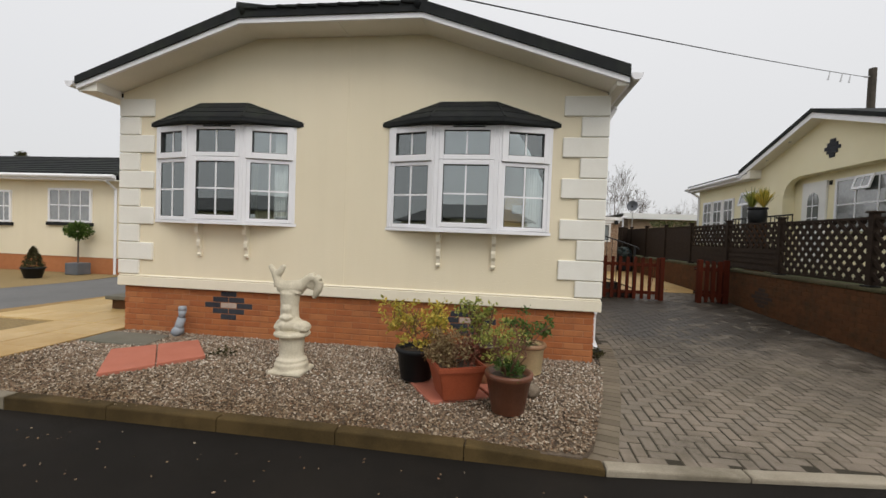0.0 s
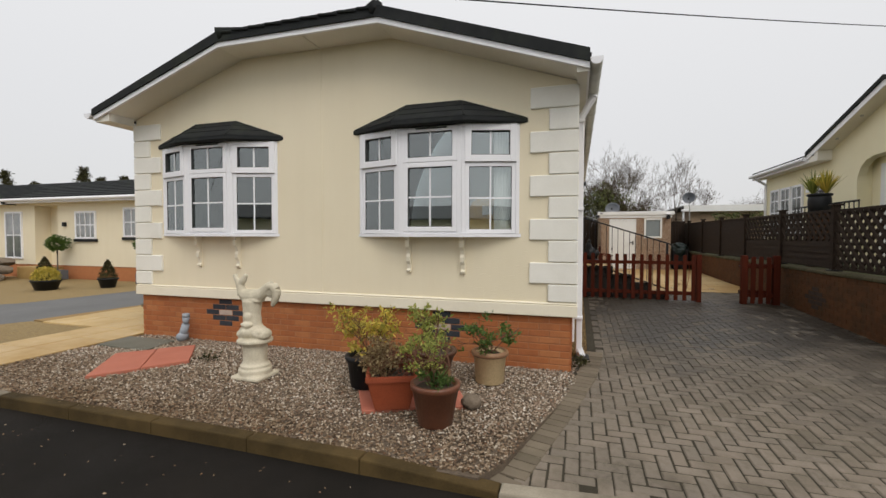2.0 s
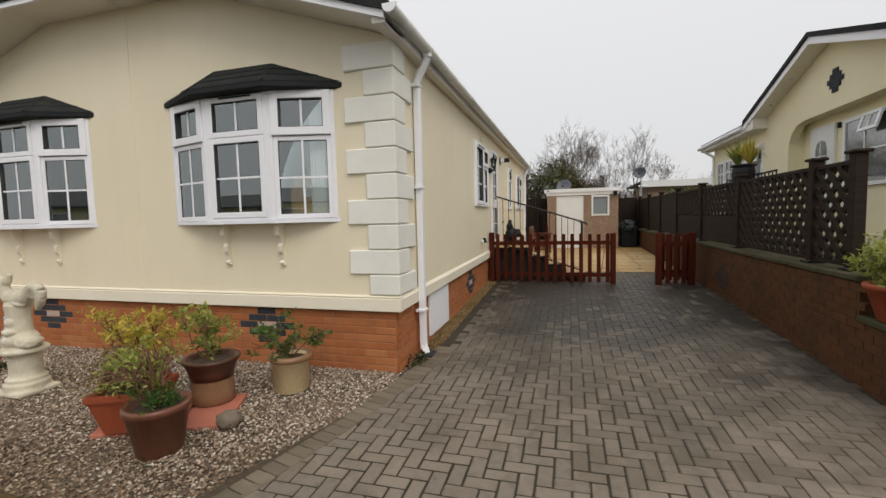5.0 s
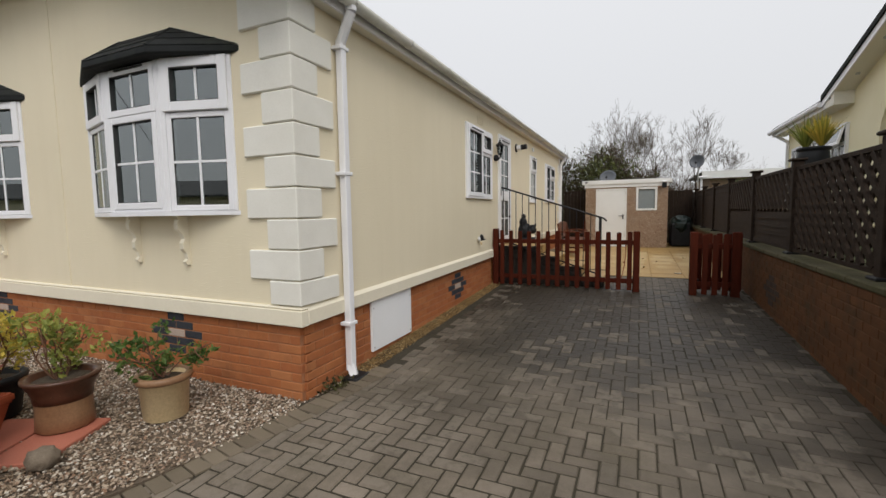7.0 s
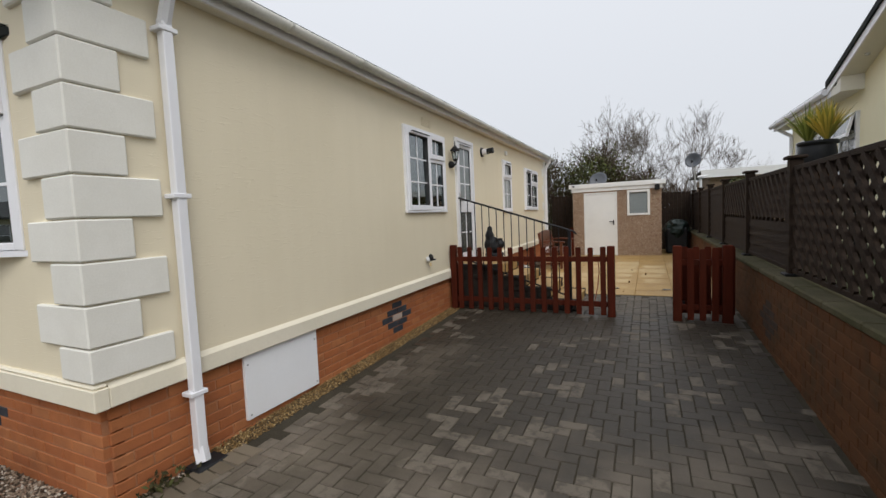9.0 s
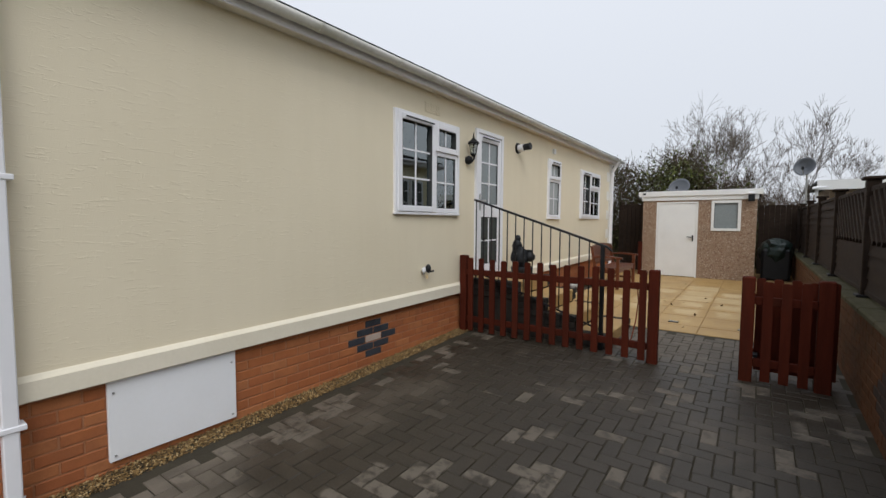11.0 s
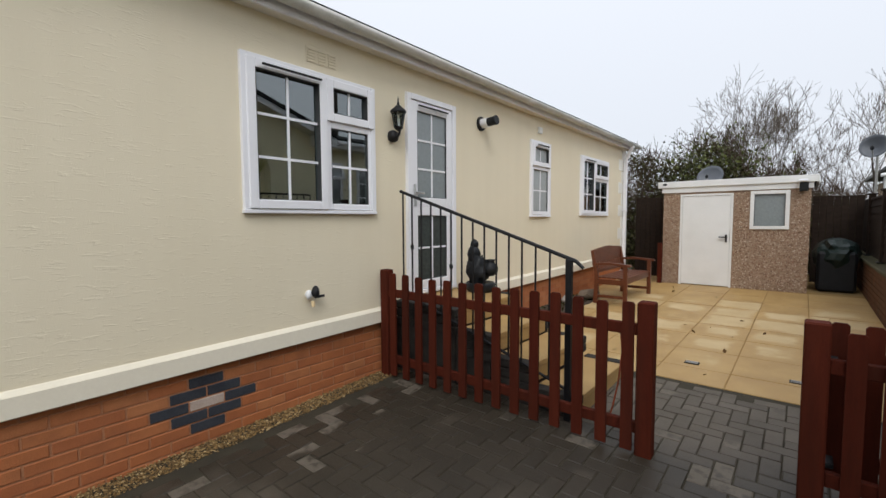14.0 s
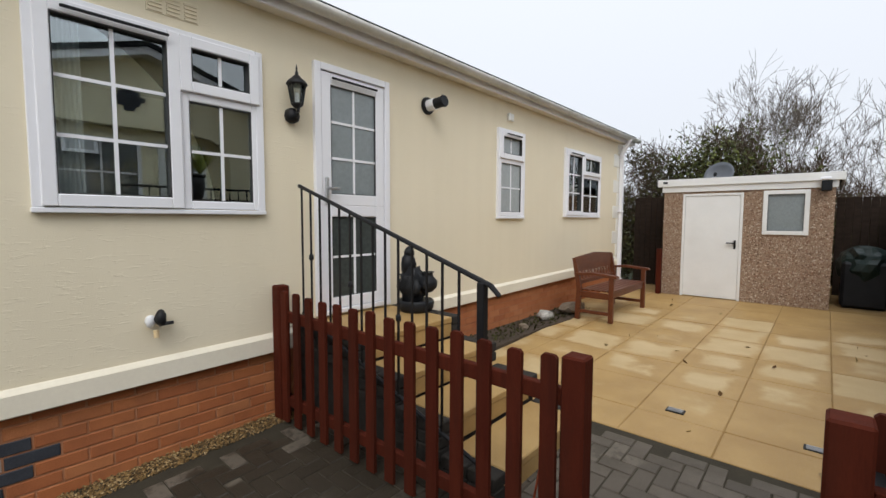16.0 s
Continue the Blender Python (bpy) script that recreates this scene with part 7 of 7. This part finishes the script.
part("plinth", one_box(-24, -10.92, LY + 0.02, LY + 0.18, 0.0, 0.55), BRICK_FAR, ln)
part("end_wall", one_box(-11.1, -10.9, LY + 0.2, LY + 6, 0.1, 2.75), CREAM, ln)
part("end_wall", one_box(-24, -23.8, LY + 0.2, LY + 6, 0.1, 2.75), CREAM, ln)
part("back_wall", one_box(-23.8, -11.1, LY + 5.85, LY + 6, 0.1, 2.75), CREAM, ln)
bm = bmesh.new()
prism(bm, [(LY - 0.3, 2.84), (LY + 3.1, 3.84), (LY + 6.4, 2.84), (LY + 6.4, 2.92), (LY + 3.1, 3.94), (LY - 0.3, 2.92)], "x", -25, -10.7)
lroof = part("roof", bm, ROOF, ln)
for k in range(9):
    yy = LY - 0.28 + k * 0.37
    part("tile_course", one_box(-25, -10.7, yy, yy + 0.02, 2.92 + (yy - LY + 0.3) * 0.3, 2.945 + (yy - LY + 0.3) * 0.3), ROOF, lroof)
part("fascia", one_box(-25, -10.7, LY - 0.32, LY - 0.3, 2.72, 2.86), UPVC, ln)
part("soffit", one_box(-25, -10.7, LY - 0.3, LY, 2.72, 2.75), SOFFIT, ln)
bm = bmesh.new()
tube(bm, (-25, LY - 0.38, 2.83), (-10.7, LY - 0.38, 2.83), 0.055, 0.055, 8)
part("gutter", bm, UPVC, ln)
for x in (-10.95, -19.75):
    bm = bmesh.new()
    tube(bm, (x, LY - 0.36, 2.72), (x, LY - 0.05, 2.5), 0.035, 0.035, 8)
    tube(bm, (x, LY - 0.05, 2.5), (x, LY - 0.05, 0.1), 0.035, 0.035, 8)
    part("downpipe", bm, UPVC, ln)
for x, w, z0, z1 in ((-13.16, 1.42, 1.54, 2.51), (-15.4, 0.98, 1.48, 2.42)):
    simple_window(ln, LFm @ Matrix.Translation((x, 0, 0)), w, z0, z1, 4, 2)
    part("sill_band", one_box(x - 0.05, x + w + 0.05, LY - 0.06, LY - 0.001, z0 - 0.10, z0 - 0.005), IRON, ln)
for x, w in ((-19.04, 0.93), (-21.4, 0.93)):
    simple_window(ln, LFm @ Matrix.Translation((x, 0, 0)), w, 0.75, 2.45, 2, 2)
for x in (-19.2, -21.6):
    bm = bmesh.new()
    prism(bm, [(x - 0.65, 2.7), (x + 0.65, 2.7), (x, 3.35)], "y", LY - 0.33, LY + 1.4)
    g = part("gablet", bm, UPVC, ln)
    for s in (-1, 1):
        bm = bmesh.new()
        prism(bm, [(x + s * 0.75, 2.68), (x, 3.40), (x, 3.47), (x + s * 0.75, 2.75)], "y", LY - 0.4, LY + 1.6)
        part("gablet_roof", bm, ROOF, g)
dr = part("door", one_box(-17.0, -16.35, LY + 0.44, LY + 0.498, 0.5, 2.5), WHITE_PAINT, ln)
bm = bmesh.new()
box(bm, -16.82, -16.54, LY + 0.425, LY + 0.438, 1.45, 2.35)
part("pane", bm, FAR_GLASS, dr)
part("wall_lamp", one_box(-15.95, -15.85, LY - 0.1, LY, 1.9, 2.05, 0.01), IRON, ln)


def standard_tree(at, h, r, seed, label):
    t = thing("bay_tree", at, label, "potted tree", "trees by the left home")
    bm = bmesh.new()
    box(bm, at[0] - 0.2, at[0] + 0.2, at[1] - 0.2, at[1] + 0.2, at[2], at[2] + 0.32, 0.01)
    part("planter", bm, DISH, t)
    bm = bmesh.new()
    tube(bm, (at[0], at[1], at[2] + 0.3), (at[0], at[1], at[2] + h), 0.022, 0.018, 8)
    part("trunk", bm, BARK, t)
    rng = np.random.default_rng(seed)
    d = rng.normal(0, 1, (1300, 3))
    d /= np.linalg.norm(d, axis=1)[:, None]
    k = r * rng.random((1300, 1)) ** 0.45 * (1 + 0.18 * np.sin(d[:, :1] * 5 + seed) * np.cos(d[:, 1:2] * 4))
    leaves("crown", LEAF_FERN, d * k * np.array([1.05, 1.05, 0.85]) + np.array([at[0], at[1], at[2] + h + r * 0.35]), 0.075, seed, t)


standard_tree((-11.75, 10.45, 0.1), 1.12, 0.25, 71, "lollipop bay tree in a square grey planter")
standard_tree((-15.7, 10.45, 0.1), 1.12, 0.28, 72, "lollipop bay tree in a square grey planter")
for x, y, r, h, seed, mt, lb in ((-11.85, 9.36, 0.22, 0.5, 81, LEAF_DARK, "small dark cone conifer in a black pot"), (-15.4, 9.9, 0.25, 0.5, 82, LEAF_DARK, "small dark cone conifer in a black pot"), (-12.9, 8.45, 0.30, 0.34, 83, LEAF_YELLOW, "round yellow-green shrub in a black pot"), (-17.6, 9.4, 0.3, 0.5, 84, LEAF_DARK, "small dark shrub in a black pot")):
    t = thing("potted_conifer", (x, y, 0.09), lb, "potted plant", "pots by the left home")
    bm = bmesh.new()
    lathe(bm, round_prof(r * 0.8, r * 1.1, 0.28), 16, (x, y, 0.09))
    part("pot", bm, BLACK_PLASTIC, t, smooth=True)
    rng = np.random.default_rng(seed)
    u = rng.random(1100)
    a = rng.uniform(0, 2 * math.pi, 1100)
    rad = r * 1.1 * ((1 - u) ** 0.8 if mt is LEAF_DARK else np.sqrt(np.maximum(1 - (u * 1.0) ** 2, 0))) * (0.5 + 0.5 * rng.random(1100) ** 0.5)
    leaves("foliage", mt, np.stack([x + rad * np.cos(a), y + rad * np.sin(a), 0.36 + u * h], 1), 0.06, seed, t)
bm = bmesh.new()
for k, (x, y, s, z) in enumerate(((-18.4, 9.9, 0.5, 0.2), (-17.4, 9.6, 0.45, 0.18), (-18.9, 9.4, 0.4, 0.2), (-17.9, 9.2, 0.35, 0.17), (-18.2, 10.1, 0.45, 0.45), (-17.5, 9.9, 0.4, 0.42), (-18.0, 10.25, 0.4, 0.66), (-17.0, 9.3, 0.35, 0.16))):
    blob(bm, (x, y, z), (s, s * 0.6, 0.16), 2, 0.4, k * 2.0, 2)
solid("rockery", bm, ROCK, "rockery of flat stacked stones by the left home's steps", "rockery", "stuff")

# ---- trees and hedge behind ----
def bare_tree(at, h, seed, depth=5, r=0.09, label="bare winter tree with fine upright twigs", trunks=4, leafy=0, spread=0.48, rise=0.16, lean=0.22):
    t = thing("bare_tree", at, label, "tree", "bare trees behind the shed")
    rng = np.random.default_rng(seed)
    segs, tips = [], []
    for k in range(trunks):
        a = rng.uniform(0, 2 * math.pi)
        d = np.array([math.cos(a) * lean, math.sin(a) * lean, 1.0])
        branch(rng, np.array(at) + np.array([math.cos(a), math.sin(a), 0]) * 0.15, d / np.linalg.norm(d), h * 0.42, r * 1.25, depth, segs, tips, spread, rise)
    twig_mesh("trunk", [s for s in segs if s[2] > 0.03], BARK, t, 6)
    twig_mesh("crown", [s for s in segs if s[2] <= 0.03], BARK, t, 3)
    if leafy:
        tp = np.array(tips)
        c = tp[rng.integers(0, len(tp), leafy)] + rng.normal(0, 0.12, (leafy, 3))
        leaves("ivy", LEAF_DARK, c, 0.10, seed + 5, t)
    return t


bare_tree((2.4, 22.0, 0.2), 3.35, 101, 6, 0.08, trunks=3, spread=0.36, rise=0.22, lean=0.12)
bare_tree((4.85, 22.0, 0.2), 3.25, 102, 6, 0.075, trunks=1, spread=0.3, rise=0.26, lean=0.05)
bare_tree((6.6, 26.5, 0.2), 2.3, 103, 4, 0.07)
bare_tree((0.6, 23.0, 0.2), 2.5, 104, 4, 0.07)
bare_tree((8.2, 29, 0.5), 2.5, 105, 4, 0.08)
bare_tree((10.5, 31, 0.5), 2.6, 106, 4, 0.08)
bare_tree((3.6, 23.5, 0.2), 2.4, 107, 5, 0.06)
bare_tree((-0.4, 22.0, 0.2), 2.3, 108, 4, 0.06)
# mixed hedge: twiggy mass with evergreen clumps
def hedge_top(x):
    return 0.3 * math.sin(x * 1.3) + 0.3 * math.sin(x * 3.1 + 1) + 0.35 * math.exp(-((x - 2.0) / 1.1) ** 2) - (0.9 if x > 4.0 else 0)


rng = np.random.default_rng(120)
hedge = thing("boundary_hedge", (2.5, 20.8, 0.2), "tall dark mixed hedge behind the shed", "hedge")
segs = []
for k in range(12000):
    x, y = rng.uniform(-3.5, 5.2), rng.uniform(19.8, 22.2)
    top = 3.3 + hedge_top(x)
    z = rng.uniform(0.2, top)
    d = rng.normal(0, 0.6, 3) + np.array([0, 0, 0.6])
    L = rng.uniform(0.1, 0.36)
    segs.append(((x, y, z), np.array((x, y, z)) + d * L, 0.009, 0.004))
tagged(twig_mesh("twig_mass", segs, TWIG_BROWN, hedge, 3), kind="stuff")
cs = []
while len(cs) < 30000:
    x, y = rng.uniform(-3.5, 5.2), rng.uniform(19.6, 22.2)
    top = 3.1 + hedge_top(x)
    z = rng.uniform(0.2, top)
    if noise.noise(Vector((x * 1.4, y * 1.4, z * 1.6))) > -0.02 - 0.35 * (z < 1.8):
        cs.append((x, y, z))
tagged(leaves("foliage", LEAF_DARK, np.array(cs), 0.11, 121, hedge), kind="stuff")
cs = np.stack([rng.normal(2.1, 0.55, 2600), rng.normal(20.4, 0.4, 2600), rng.normal(3.0, 0.36, 2600)], 1)
tagged(leaves("evergreen_top", LEAF_OLIVE, cs, 0.10, 122, hedge), kind="stuff")
# far woods on both sides, under the horizon line of roofs
def far_wood(name, spots, seed, label):
    rng = np.random.default_rng(seed)
    segs = []
    for x, y, h in spots:
        s2, tp = [], []
        branch(rng, (x, y, 0.2), np.array([0, 0, 1.0]), h * 0.4, 0.12, 4, s2, tp, 0.45, 0.25)
        segs += s2
    ob = twig_mesh(name, segs, BARK, None, 3)
    tagged(ob, label, "woods", "", "stuff")


far_wood("far_woods", [(x, 34 + 5 * math.sin(x), 3.4 + 0.5 * math.sin(x * 2.3)) for x in np.arange(-4, 26, 0.9)], 131, "distant bare winter woods")


def conifer(at, h, r, seed):
    t = thing("conifer", at, "tall dark conifer beyond the neighbouring roof", "tree", "far conifers")
    bm = bmesh.new()
    tube(bm, at, (at[0], at[1], at[2] + h), 0.16, 0.02, 8)
    part("trunk", bm, BARK, t)
    rng = np.random.default_rng(seed)
    c = []
    for k in range(46):
        z = h * (0.25 + 0.75 * k / 46)
        L = r * (1 - k / 48) * rng.uniform(0.75, 1.15)
        a = rng.uniform(0, 2 * math.pi)
        for i in range(60):
            u = rng.random() ** 0.7
            c.append((at[0] + math.cos(a) * L * u + rng.normal(0, 0.14), at[1] + math.sin(a) * L * u + rng.normal(0, 0.14), at[2] + z - 0.25 * u * L + rng.normal(0, 0.08)))
    leaves("crown", LEAF_DARK, np.array(c), 0.26, seed, t, 0.35)


conifer((-37.7, 26, 0), 7.1, 1.7, 141)
conifer((-38.7, 28, 0), 6.6, 0.6, 142)
conifer((-36.0, 28, 0), 6.6, 0.7, 143)
conifer((-47.7, 26, 0), 7.3, 2.0, 144)
conifer((-47.3, 28, 0), 6.5, 0.7, 145)

# ---- pole and overhead cable ----
PX, PY = 13.6, 18.7
pole = thing("utility_pole", (PX, PY, 1.0), "dark wooden utility pole behind the neighbour's roof", "utility pole")
bm = bmesh.new()
tube(bm, (PX, PY, 0.9), (PX, PY, 8.5), 0.15, 0.13, 10)
part("shaft", bm, CARD_WOOD, pole)
bm = bmesh.new()
tube(bm, (PX - 0.35, PY - 0.1, 8.15), (PX, PY, 8.2), 0.03, 0.03, 6)
part("cable_bracket", bm, METAL, pole)
bm = bmesh.new()
a = Vector((PX - 0.3, PY - 0.1, 8.15))
b = a + (Vector((-0.13, 6.97, 5.42)) - a) * 1.9
prev = None
for k in range(41):
    u = k / 40
    q = a.lerp(b, u) - Vector((0, 0, 0.9 * u * (1 - u)))
    ring = [bm.verts.new(q + Vector((0, 0.011 * math.cos(w * math.pi / 3), 0.011 * math.sin(w * math.pi / 3)))) for w in range(6)]
    if prev:
        for w in range(6):
            bm.faces.new((prev[w], prev[(w + 1) % 6], ring[(w + 1) % 6], ring[w]))
    prev = ring
cable = solid("overhead_cable", bm, BLACK_PLASTIC, "thin overhead cable from the utility pole", "cable")
for u in (0.05, 0.075, 0.11):
    q = a.lerp(b, u) - Vector((0, 0, 0.9 * u * (1 - u)))
    bm = bmesh.new()
    tube(bm, q, q - Vector((0.05, 0, 0.28)), 0.012, 0.03, 5)
    part("spacer", bm, METAL, cable)

# plain homes across the road close the place behind the walk
for x0, x1 in ((-22, -4.0), (-3.2, 14)):
    oy = -18.5
    oh = thing("opposite_home", ((x0 + x1) / 2, oy, 0), "plain cream home across the road with a dark roof", "house", "homes across the road")
    part("wall", one_box(x0, x1, oy - 3, oy + 3, 0, 2.6), NB_CREAM, oh)
    bm = bmesh.new()
    prism(bm, [(oy - 3.4, 2.55), (oy, 3.5), (oy + 3.4, 2.55), (oy + 3.4, 2.65), (oy, 3.62), (oy - 3.4, 2.65)], "x", x0 - 0.4, x1 + 0.4)
    part("roof", bm, OLD_ASPHALT, oh)
    for k in range(3):
        simple_window(oh, Matrix.Translation((x0 + 2.4 + 3.4 * k, oy + 3, 0)) @ Matrix.Rotation(math.pi, 4, "Z"), 1.4, 1.2, 2.3, 2, 2)

# ---- loose stone ----
rng = np.random.default_rng(200)


def bed_edge(y):
    """Right hand limit of the shingle at y."""
    return float(np.interp(y, [2.8, 3.0, 4.0, 5.0, 5.6], [0.50, 0.60, 0.87, 1.10, 1.16]))


sp = []
while len(sp) < 52000:
    x, y = rng.uniform(-5.1, 1.15), rng.uniform(2.81, 5.6)
    if x > bed_edge(y) + 0.025 or (y > 5.09 and x < 1.03):
        continue
    sp.append((x, y, 0.118 + rng.uniform(-0.004, 0.016) + 0.012 * noise.noise(Vector((x * 1.5, y * 1.5, 0)))))
tagged(stones("shingle", GRAVEL, np.array(sp), 0.0118, 201), "loose mixed brown, white and grey shingle", "gravel", "", "stuff")
n = 10000
sx = rng.uniform(1.02, 1.2, n)
sy = rng.uniform(5.72, 9.95, n)
tagged(stones("golden_gravel", GOLD_GRAVEL, np.stack([sx, sy, np.array([max(0.115, drive_z(v) - 0.005) for v in sy]) + rng.uniform(-0.01, 0.015, n)], 1), 0.0085, 202), "loose golden gravel along the side plinth", "gravel", "", "stuff")

# ---- bricks of the house ----
brick_face(front_plinth, (-5.12, 5.125, 0.0), (1, 0, 0), 6.12, 0.707, 8, [1.52, 1.52 + 14 * 0.225], 0.0)
brick_face(side_plinth, (0.992, 5.13, 0.0), (0, 1, 0), 11.65, 0.857, 10, [3.15], radians(90), 4.75, BRICK_FAR, 4)

# ---- bricks of the retaining wall ----
dull_me = unit_piece("brick", 0.215, 0.06, 0.065, DULL_BLUE, 0.004)
old_me = unit_piece("brick", 0.215, 0.06, 0.065, OLD_BRICK, 0.004)
o, length = Vector((RW + 0.02, 5.3, 0.0)), 15.6
near, far = [], []
for r in range(12):
    z = 0.985 - 0.0325 - 0.075 * r
    for k in range(int(length / 0.225)):
        y = o.y - 2.6 + 0.225 * k + (0.1125 if r % 2 else 0)
        if z < drive_z(y) - 0.12 or (y < 5.62 and z > 0.65) or y < 3.3:
            continue
        off = abs((y - 8.9) / 0.225)
        row = abs(r - 5)
        blue = row <= 2 and off < (3 - row) / 2 - 0.05
        if 6.0 < y < 9.7 and r < 12:
            piece("brick", dull_me if blue else old_me, wall, Matrix.Translation((o.x, y, z)) @ Matrix.Rotation(radians(90), 4, "Z"))
        else:
            far.append((y, z))
bm = bmesh.new()
for y, z in far:
    box(bm, o.x - 0.03, o.x + 0.03, y - 0.1075, y + 0.1075, z - 0.0325, z + 0.0325)
tagged(part("brickwork", bm, OLD_BRICK_FAR, wall), kind="stuff")

# ---- block paving: right-angled herringbone with an edging course ----
SL = math.atan(0.037)


def drive_edge(y):
    return float(np.interp(y, [2.8, 3.0, 4.0, 5.0, 5.7, 6.2], [0.50, 0.60, 0.87, 1.10, 1.19, 1.21]))


def paver_ok(x, y):
    if y > 11.1 or x > 4.8 or x < drive_edge(y) + 0.10:
        return False
    return y > kerb_back(x) + 0.01


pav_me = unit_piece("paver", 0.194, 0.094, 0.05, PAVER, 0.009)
verts, faces = [], []
U = 0.1
rngp = np.random.default_rng(77)


def kerb_back(x):
    return float(np.interp(x, [0.55, 2.6, 7.0], [2.815, 3.085, 4.44]))


def add_far_paver(x, y, turned, dz):
    hx, hy = (0.047, 0.097) if turned else (0.097, 0.047)
    zc = drive_z(y) + dz
    o = len(verts)
    for zz, s in ((-0.03, 1.0), (-0.006, 1.0), (0.0, 0.94)):
        for sx, sy in ((-1, -1), (1, -1), (1, 1), (-1, 1)):
            yy = max(y + sy * hy * (s if zz == 0.0 else 1), kerb_back(x + sx * hx))
            verts.append((x + sx * hx * (s if zz == 0.0 else 1), yy, drive_z(yy) + dz + zz))
    for a in (0, 4):
        for k in range(4):
            faces.append((o + a + k, o + a + (k + 1) % 4, o + a + 4 + (k + 1) % 4, o + a + 4 + k))
    faces.append((o + 8, o + 9, o + 10, o + 11))


count = 0
for nn in range(-60, 140):
    for mm in range(-40, 40):
        for turned in (False, True):
            if turned:
                gx, gy = nn + 2.5 + 4 * mm, nn
            else:
                gx, gy = nn + 1 + 4 * mm, nn + 0.5
            x, y = 0.5 + gx * U, 2.9 + gy * U
            if not (0.5 < x < 4.9 and 2.8 < y < 11.2) or not paver_ok(x, y):
                continue
            dz = rngp.normal(0, 0.0014)
            if x > 0.7 and kerb_back(x) + 0.1 < y < 5.35 and x < 3.6 and count < 300:
                count += 1
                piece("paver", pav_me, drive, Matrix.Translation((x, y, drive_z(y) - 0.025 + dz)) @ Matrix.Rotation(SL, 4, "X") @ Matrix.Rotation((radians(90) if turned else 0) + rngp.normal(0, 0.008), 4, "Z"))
            else:
                add_far_paver(x, y, turned, dz)
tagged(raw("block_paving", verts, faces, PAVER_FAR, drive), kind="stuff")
verts, faces = [], []
# edging course follows the curve beside the shingle and the house
y = 2.93
while y < 5.85:
    x = drive_edge(y)
    x2 = drive_edge(y + 0.1)
    a = math.atan2(x2 - x, 0.1)
    c, s = math.cos(-a), math.sin(-a)
    o = len(verts)
    for zz, q in ((-0.03, 1.0), (-0.004, 1.0), (0.0, 0.965)):
        for sx, sy in ((-1, -1), (1, -1), (1, 1), (-1, 1)):
            dx, dy = 0.085 + sx * 0.1 * q, sy * 0.0455 * q
            px, py = x + dx * c - dy * s, y + dx * s + dy * c
            verts.append((px, py, drive_z(py) + zz + 0.007))
    for b in (0, 4):
        for k in range(4):
            faces.append((o + b + k, o + b + (k + 1) % 4, o + b + 4 + (k + 1) % 4, o + b + 4 + k))
    faces.append((o + 8, o + 9, o + 10, o + 11))
    y += 0.102 * math.cos(a)
tagged(raw("edging_course", verts, faces, EDGE_BLOCK, drive), kind="stuff")

# ---- patio slabs ----
cols = [1.0, 1.15, 1.76, 2.40, 3.05, 3.60, 4.14, 4.84]
rows = [11.17, 11.57, 12.19, 12.81, 13.43, 14.05, 14.67, 15.29, 15.91, 16.62]
made = {}
for a, b in zip(cols, cols[1:]):
    for y0, y1 in zip(rows, rows[1:]):
        key = (round(b - a, 3), round(y1 - y0, 3))
        if key not in made:
            made[key] = unit_piece("slab", b - a - 0.008, y1 - y0 - 0.008, 0.04, SLAB, 0.004)
        yc = (y0 + y1) / 2
        piece("slab", made[key], patio, Matrix.Translation(((a + b) / 2, yc, patio_z(yc) - 0.02 + random.uniform(-0.002, 0.002))) @ Matrix.Rotation(math.atan(0.0165), 4, "X"))
# ---- path slabs on the left ----
path_me = unit_piece("slab", 0.59, 0.59, 0.04, OLD_SLAB, 0.004)
for i in range(5):
    for j in range(10):
        x, y = -5.42 - 0.6 * i, 3.1 + 0.6 * j
        if x > -6.1 or (5.3 < y and x > -7.5 - 0.1 * (y < 6.5)):
            if y < 8.4:
                piece("slab", path_me, path, Matrix.Translation((x, y, 0.122 + random.uniform(-0.002, 0.002))))
